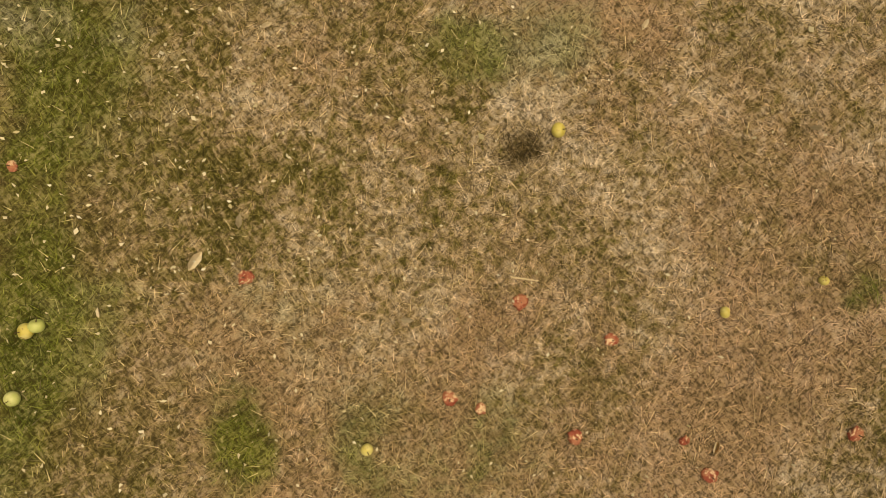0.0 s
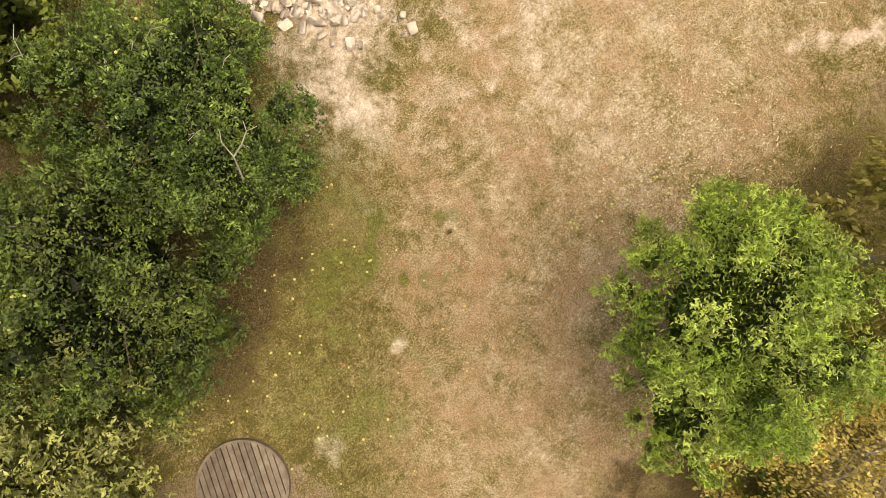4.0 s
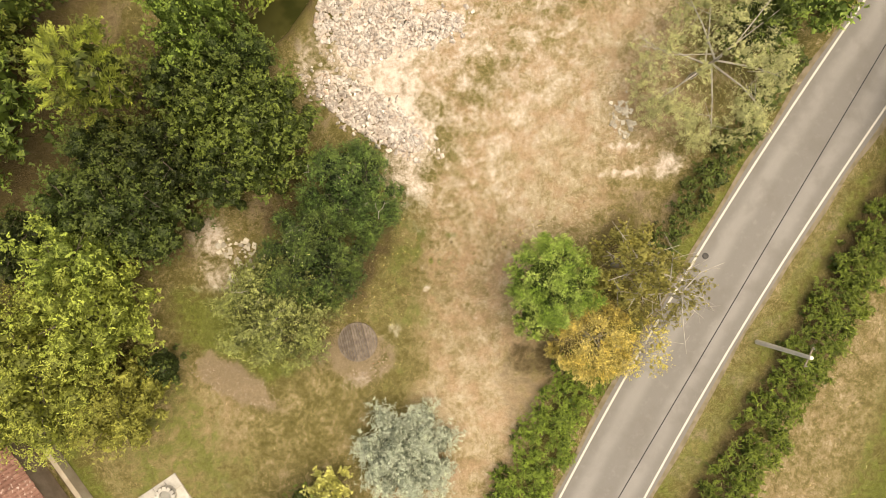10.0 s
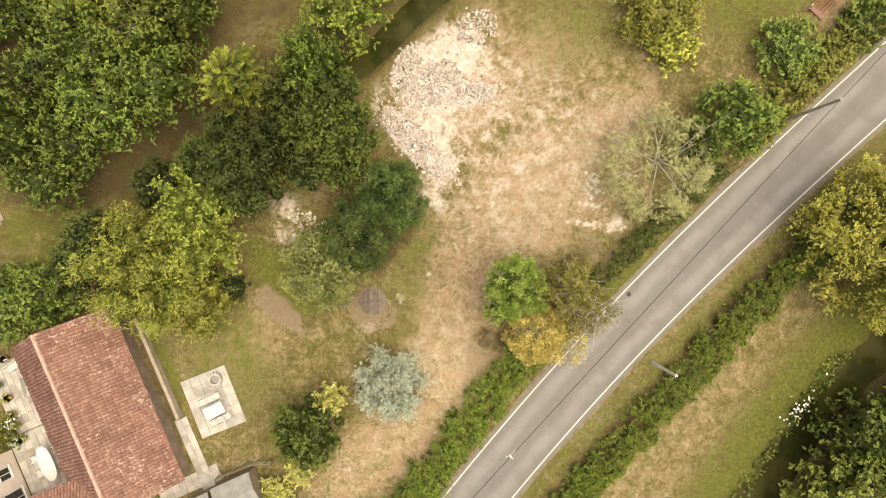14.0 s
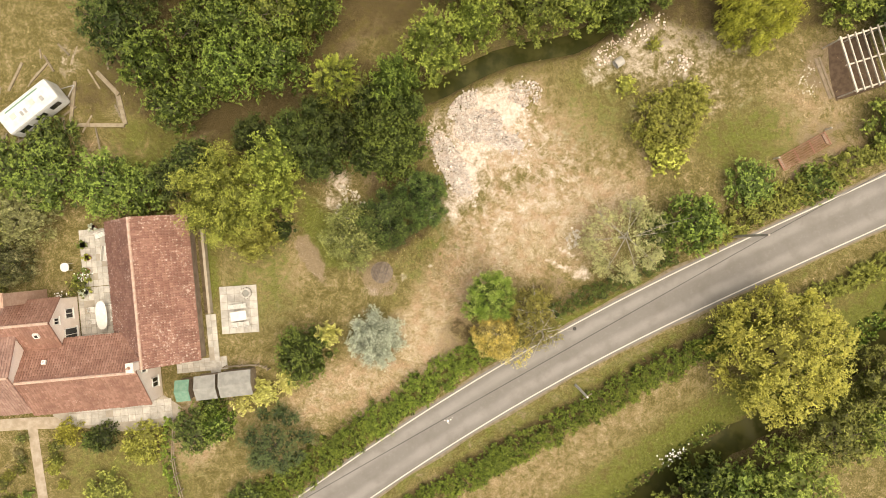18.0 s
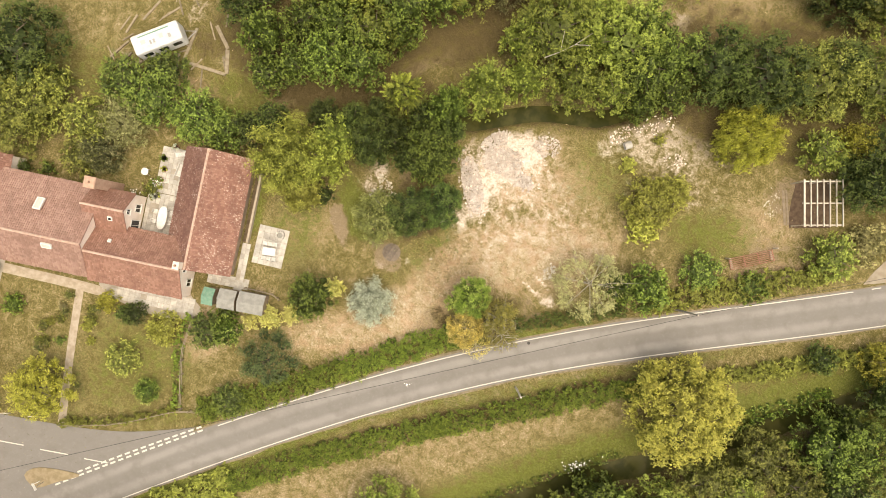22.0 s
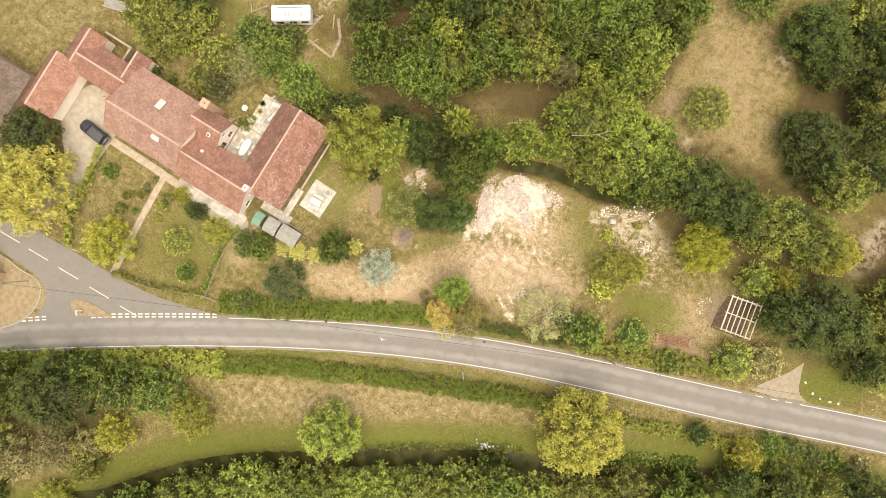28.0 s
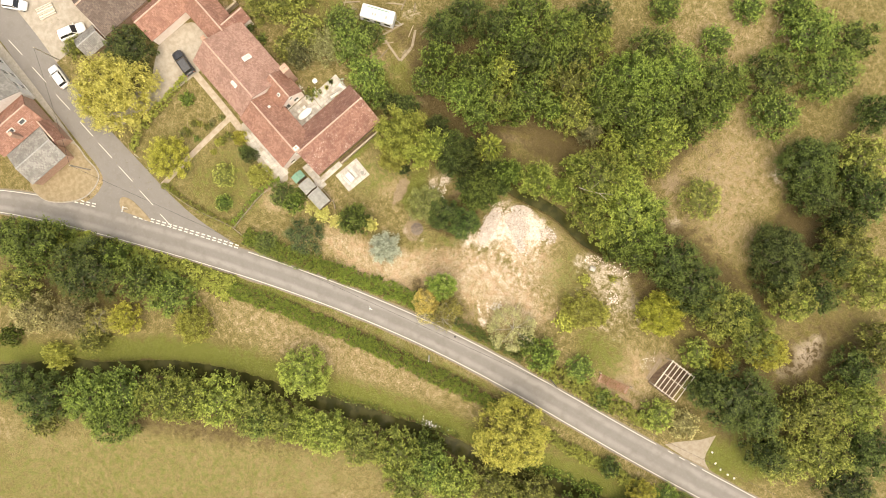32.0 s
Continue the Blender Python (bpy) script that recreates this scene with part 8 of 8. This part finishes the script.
def flakes(name, cx, cy, sx, sy, count, size, label, seed):
    """Fallen petals and leaf scraps, too small to tell apart."""
    rng = np.random.RandomState(seed)
    x, y = cx + sx * rng.normal(size=count), cy + sy * rng.normal(size=count)
    z = ground_height(x, y) + 0.014 + 0.010 * rng.rand(count)
    a = rng.rand(count) * 2 * np.pi
    s = size * (0.5 + rng.rand(count))
    u, v = np.stack([np.cos(a), np.sin(a)], 1) * s[:, None], np.stack([-np.sin(a), np.cos(a)], 1) * (s * 0.55)[:, None]
    p = np.stack([x, y], 1)
    t = 0.006 * rng.normal(size=(4, count))
    V = np.stack([np.c_[p - u, z + t[0]], np.c_[p - v, z + t[1]], np.c_[p + u, z + t[2]], np.c_[p + v, z + t[3]]], 1).reshape(-1, 3)
    return tagged(new(name, raw_mesh(name, V, np.arange(count)[:, None] * 4 + np.array([0, 1, 2, 3]), M_FLAKE)), label, "litter", kind="stuff")


M_FLAKE = blade_material("petal_scraps", (0.48, 0.42, 0.24), (0.70, 0.64, 0.46), (0.80, 0.76, 0.62))
flakes("petal_litter", 0.45, 0.35, 0.9, 0.75, 900, 0.007, "tiny pale petals scattered on the turf", 91)
flakes("petal_litter", 1.2, -0.8, 2.2, 1.6, 700, 0.006, "tiny pale petals scattered on the turf", 92)
flakes("leaf_litter", 6.6, -2.1, 1.1, 0.9, 1000, 0.021, "pale dry leaf scraps under the bright tree", 93)
flakes("leaf_litter", 4.4, -3.4, 1.6, 1.2, 500, 0.019, "pale dry leaf scraps under the bright tree", 95)
flakes("leaf_litter", -3.0, 1.0, 1.6, 2.6, 500, 0.010, "pale leaf scraps beside the apple trees", 94)
for i in range(70):
    x, y = arng.gauss(6.5, 1.3), arng.gauss(-1.5, 1.0)
    fallen_leaf(x, y, arng.uniform(0.03, 0.07), arng)
tagged(part("stick", rod(bmesh.new(), (0.84, -0.68, 0.012), (0.905, -0.752, 0.014), 0.004, 0.003, 6), M_DEADLEAF, None), "thin pale bleached stick on the turf", "stick")

# the gateway's white marker stones, the garden's board edging, gravel and bank flowers
M_WHITEWASH = surface("whitewashed_stone", (0.78, 0.76, 0.70), (0.70, 0.67, 0.60), 6, 0.9, fine=30, spread=0.08)
WHITESTONES = [stone_mesh(90 + i, M_WHITEWASH) for i in range(3)]
for i, (x, y) in enumerate(((53.2, 10.6), (54.9, 9.8), (56.2, 9.75), (57.6, 10.1), (58.7, 10.5))):
    ob = new("marker_stone", WHITESTONES[i % 3])
    ob.matrix_basis = pose(x, y, 0.1, 0, 0, 70 * i) @ Matrix.Diagonal((0.26, 0.26, 0.34, 1))
    tagged(ob, "white-painted marker stone at the lawn's edge", "stone", "marker stones by the gateway")
M_BOARD = surface("weathered_board", (0.33, 0.28, 0.2), (0.25, 0.2, 0.14), 3, 0.9, fine=30)
for a, b, w in (((-32.5, 18.6), (-33.3, 14.6), 0.3), ((-30.4, 19.3), (-28.6, 17.0), 0.4), ((-28.6, 16.9), (-28.2, 14.2), 0.4), ((-33.1, 14.6), (-28.3, 14.1), 0.35), ((-40.8, 12.5), (-36.3, 14.3), 0.2), ((-41.5, 13.4), (-39.8, 15.6), 0.2), ((-38.7, 18.3), (-37.2, 20.8), 0.22), ((-36.6, 18.9), (-34.8, 20.6), 0.2)):
    d = Vector((b[0] - a[0], b[1] - a[1], 0))
    edging = thing("garden_edging", a[0], a[1], -0.04, math.degrees(math.atan2(d.y, d.x)), "weathered pale board edging a garden bed", "edging", "board edging of the beds")
    n = max(2, int(d.length / 1.4))
    for i in range(n):
        part("board", boxed(i * d.length / n + 0.01, (i + 1) * d.length / n - 0.01, -w / 2, w / 2, 0, 0.16, 0.01), M_BOARD, edging)
heap("gravel_spread", [(-12.3, 0.2, 2.5, 0.8, 120, 1.0)], 260, 0.055, 0.01, SOILSTONES, "strip of brown-grey gravel on bare soil", 76, 120)
M_FLAKE_WHITE = blade_material("white_flowers", (0.62, 0.62, 0.55), (0.80, 0.80, 0.74), (0.88, 0.87, 0.80))


def flower_bank(x, y, sx, sy, turn, count, seed, label="drift of white flower heads on the river bank"):
    """A drift of white flower heads on stalks over the bank."""
    rng = np.random.RandomState(seed)
    u, w = sx * rng.normal(size=count), sy * rng.normal(size=count)
    c, s = math.cos(radians(turn)), math.sin(radians(turn))
    px, py = u * c - w * s, u * s + w * c
    z = 0.55 + 0.3 * rng.rand(count)
    k = 0.04 + 0.05 * rng.rand(count)
    ring = [(math.cos(a) * 1.0, math.sin(a) * 1.0, 0.0) for a in np.arange(6) * math.pi / 3] + [(0, 0, 0.35)]
    V = np.stack([np.stack([px + q[0] * k, py + q[1] * k, z + q[2] * k], 1) for q in ring], 1).reshape(-1, 3)
    F = (np.arange(count)[:, None, None] * 7 + np.array([[i, (i + 1) % 6, 6] for i in range(6)])[None]).reshape(-1, 3)
    root = thing("white_flowers", x, y, 0, 0, label, "flowers")
    ob = new("flower_drift", raw_mesh("flower_drift", V, F, M_FLAKE_WHITE))
    ob.parent = root
    ob["kind"] = "stuff"
    bm = bmesh.new()
    for i in range(0, count, 2):
        rod(bm, (px[i], py[i], -0.1), (px[i], py[i], z[i]), 0.012, 0.008, 4)
    part("stalk_cluster", bm, LEAF["hedge"], root)["kind"] = "stuff"


flower_bank(19.4, -20.9, 0.9, 0.3, 28, 45, 95)
flower_bank(-33.1, 0.5, 0.35, 0.3, 0, 40, 96, "cream rose bush in the courtyard")
flower_bank(-35.1, -1.0, 0.45, 0.3, 0, 22, 97, "white flowering shrub against the house wall")
# iron drain cover in the lane and a splash of white paint
drain = thing("drain_cover", 11.5, -8.63, 0.03, 22, "dark round iron drain cover in the lane", "drain cover")
part("frame_ring", rod(bmesh.new(), (0, 0, 0), (0, 0, 0.012), 0.17, 0.165, 20), M_WIRE, drain)
part("lid", rod(bmesh.new(), (0, 0, 0.012), (0, 0, 0.02), 0.14, 0.135, 20), M_DARKGREY, drain)
splash = thing("paint_splash", -1.0, -16.04, 0.03, 10, "dried splash of white paint on the asphalt", "paint mark")
for i in range(7):
    a, q = 2.2 * i, 0.09 * i
    part("blot", rod(bmesh.new(), (q * math.cos(a), 0.55 * q * math.sin(a), 0), (q * math.cos(a), 0.55 * q * math.sin(a), 0.006 + 0.001 * i), 0.09 - 0.009 * i, 0.085 - 0.009 * i, 11), M_WHITE, splash)

# fruit still on the apple trees, and a bare lichened limb over one crown
for tree in [ob for ob in bpy.data.objects if ob.parent is None and ob.name.startswith("apple_tree")]:
    crown = next(c for c in tree.children if c.name.startswith("crown"))
    vs = crown.data.vertices
    high = sorted(range(0, len(vs), 37), key=lambda i: -vs[i].co.z)[:260]
    k = 1 / max(0.2, tree.scale.x)
    for i in arng.sample(high, 9):
        ob = new("fruit", APPLES[arng.choice(("yellow", "green"))])
        ob.parent = tree
        ob.matrix_basis = Matrix.Translation(vs[i].co) @ Matrix.Diagonal((0.055 * k, 0.055 * k, 0.055 * k, 1))
LIMB_TREE = min((ob for ob in bpy.data.objects if ob.parent is None and ob.name.startswith("apple_tree")), key=lambda ob: (ob.location - Vector((-1.5, 2.6, 0))).length)
bm = bmesh.new()
o = Vector((LIMB_TREE.location.x, LIMB_TREE.location.y, 0))
for a, b, r in (((-1.05, 2.55, 3.55), (-0.82, 2.74, 4.2), 0.035), ((-0.82, 2.74, 4.2), (-0.58, 2.76, 4.34), 0.03), ((-0.58, 2.76, 4.34), (-0.38, 2.87, 4.36), 0.026), ((-0.82, 2.74, 4.2), (-0.80, 2.98, 4.36), 0.022), ((-0.80, 2.98, 4.36), (-0.70, 3.14, 4.38), 0.018), ((-0.38, 2.87, 4.36), (-0.2, 2.80, 4.42), 0.016), ((-0.38, 2.87, 4.36), (-0.31, 3.02, 4.40), 0.014), ((-0.58, 2.76, 4.34), (-0.50, 2.62, 4.42), 0.013)):
    rod(bm, Vector(a) - o - Vector((0, 0, 0.66)), Vector(b) - o - Vector((0, 0, 0.66)), r * 0.5, r * 0.35, 6)
limb = part("bare_limb", bm, M_PALE_BARK, LIMB_TREE, "bare lichened dead limb")
limb.matrix_basis = LIMB_TREE.matrix_basis.inverted() @ Matrix.Translation(o)
# thin bare twigs that stand out of the near apple crowns
for tree in [ob for ob in bpy.data.objects if ob.parent is None and ob.name.startswith("apple_tree") and ob.location.length < 9]:
    crown = next(c for c in tree.children if c.name.startswith("crown"))
    vs = crown.data.vertices
    high = sorted(range(0, len(vs), 29), key=lambda i: -vs[i].co.z)[:420]
    for i in arng.sample(high, 11):
        a = arng.uniform(0, 2 * math.pi)
        run = Vector((math.cos(a), math.sin(a), 0.12)) * arng.uniform(0.12, 0.24)
        bend = Vector((-run.y, run.x, 0.02)) * arng.uniform(-0.4, 0.4)
        r = arng.uniform(0.004, 0.008)
        bm = bmesh.new()
        rod(bm, -run * 1.1 - Vector((0, 0, 0.15)), Vector((0, 0, 0)), r * 1.3, r, 5)
        rod(bm, Vector((0, 0, 0)), run + bend, r, r * 0.5, 5)
        rod(bm, -run * 0.3, -run * 0.3 + bend * 2.2 + run * 0.5, r * 0.7, r * 0.35, 4)
        twig = part("twig", bm, M_PALE_BARK, tree)
        twig.matrix_basis = Matrix.Translation(vs[i].co)

# pale dead branches over the tallest crown by the stream
dead = min((ob for ob in bpy.data.objects if ob.parent is None and ob.name.startswith("tree")), key=lambda ob: (ob.location - Vector((6.8, 24.6, 0))).length)
o = Vector((dead.location.x, dead.location.y, 0))
bm = bmesh.new()
for a, b, r in (((5.9, 20.8, 7.6), (7.2, 21.3, 8.7), 0.06), ((7.2, 21.3, 8.7), (8.4, 22.1, 9.2), 0.05), ((8.4, 22.1, 9.2), (9.9, 22.3, 9.3), 0.04), ((7.2, 21.3, 8.7), (7.1, 23.2, 9.5), 0.035), ((8.4, 22.1, 9.2), (9.8, 23.4, 9.6), 0.03)):
    rod(bm, Vector(a) - o, Vector(b) - o, r, r * 0.6, 6)
limb = part("bare_limb", bm, M_PALE_BARK, dead, "bleached dead branch")
limb.matrix_basis = dead.matrix_basis.inverted() @ Matrix.Translation(o)
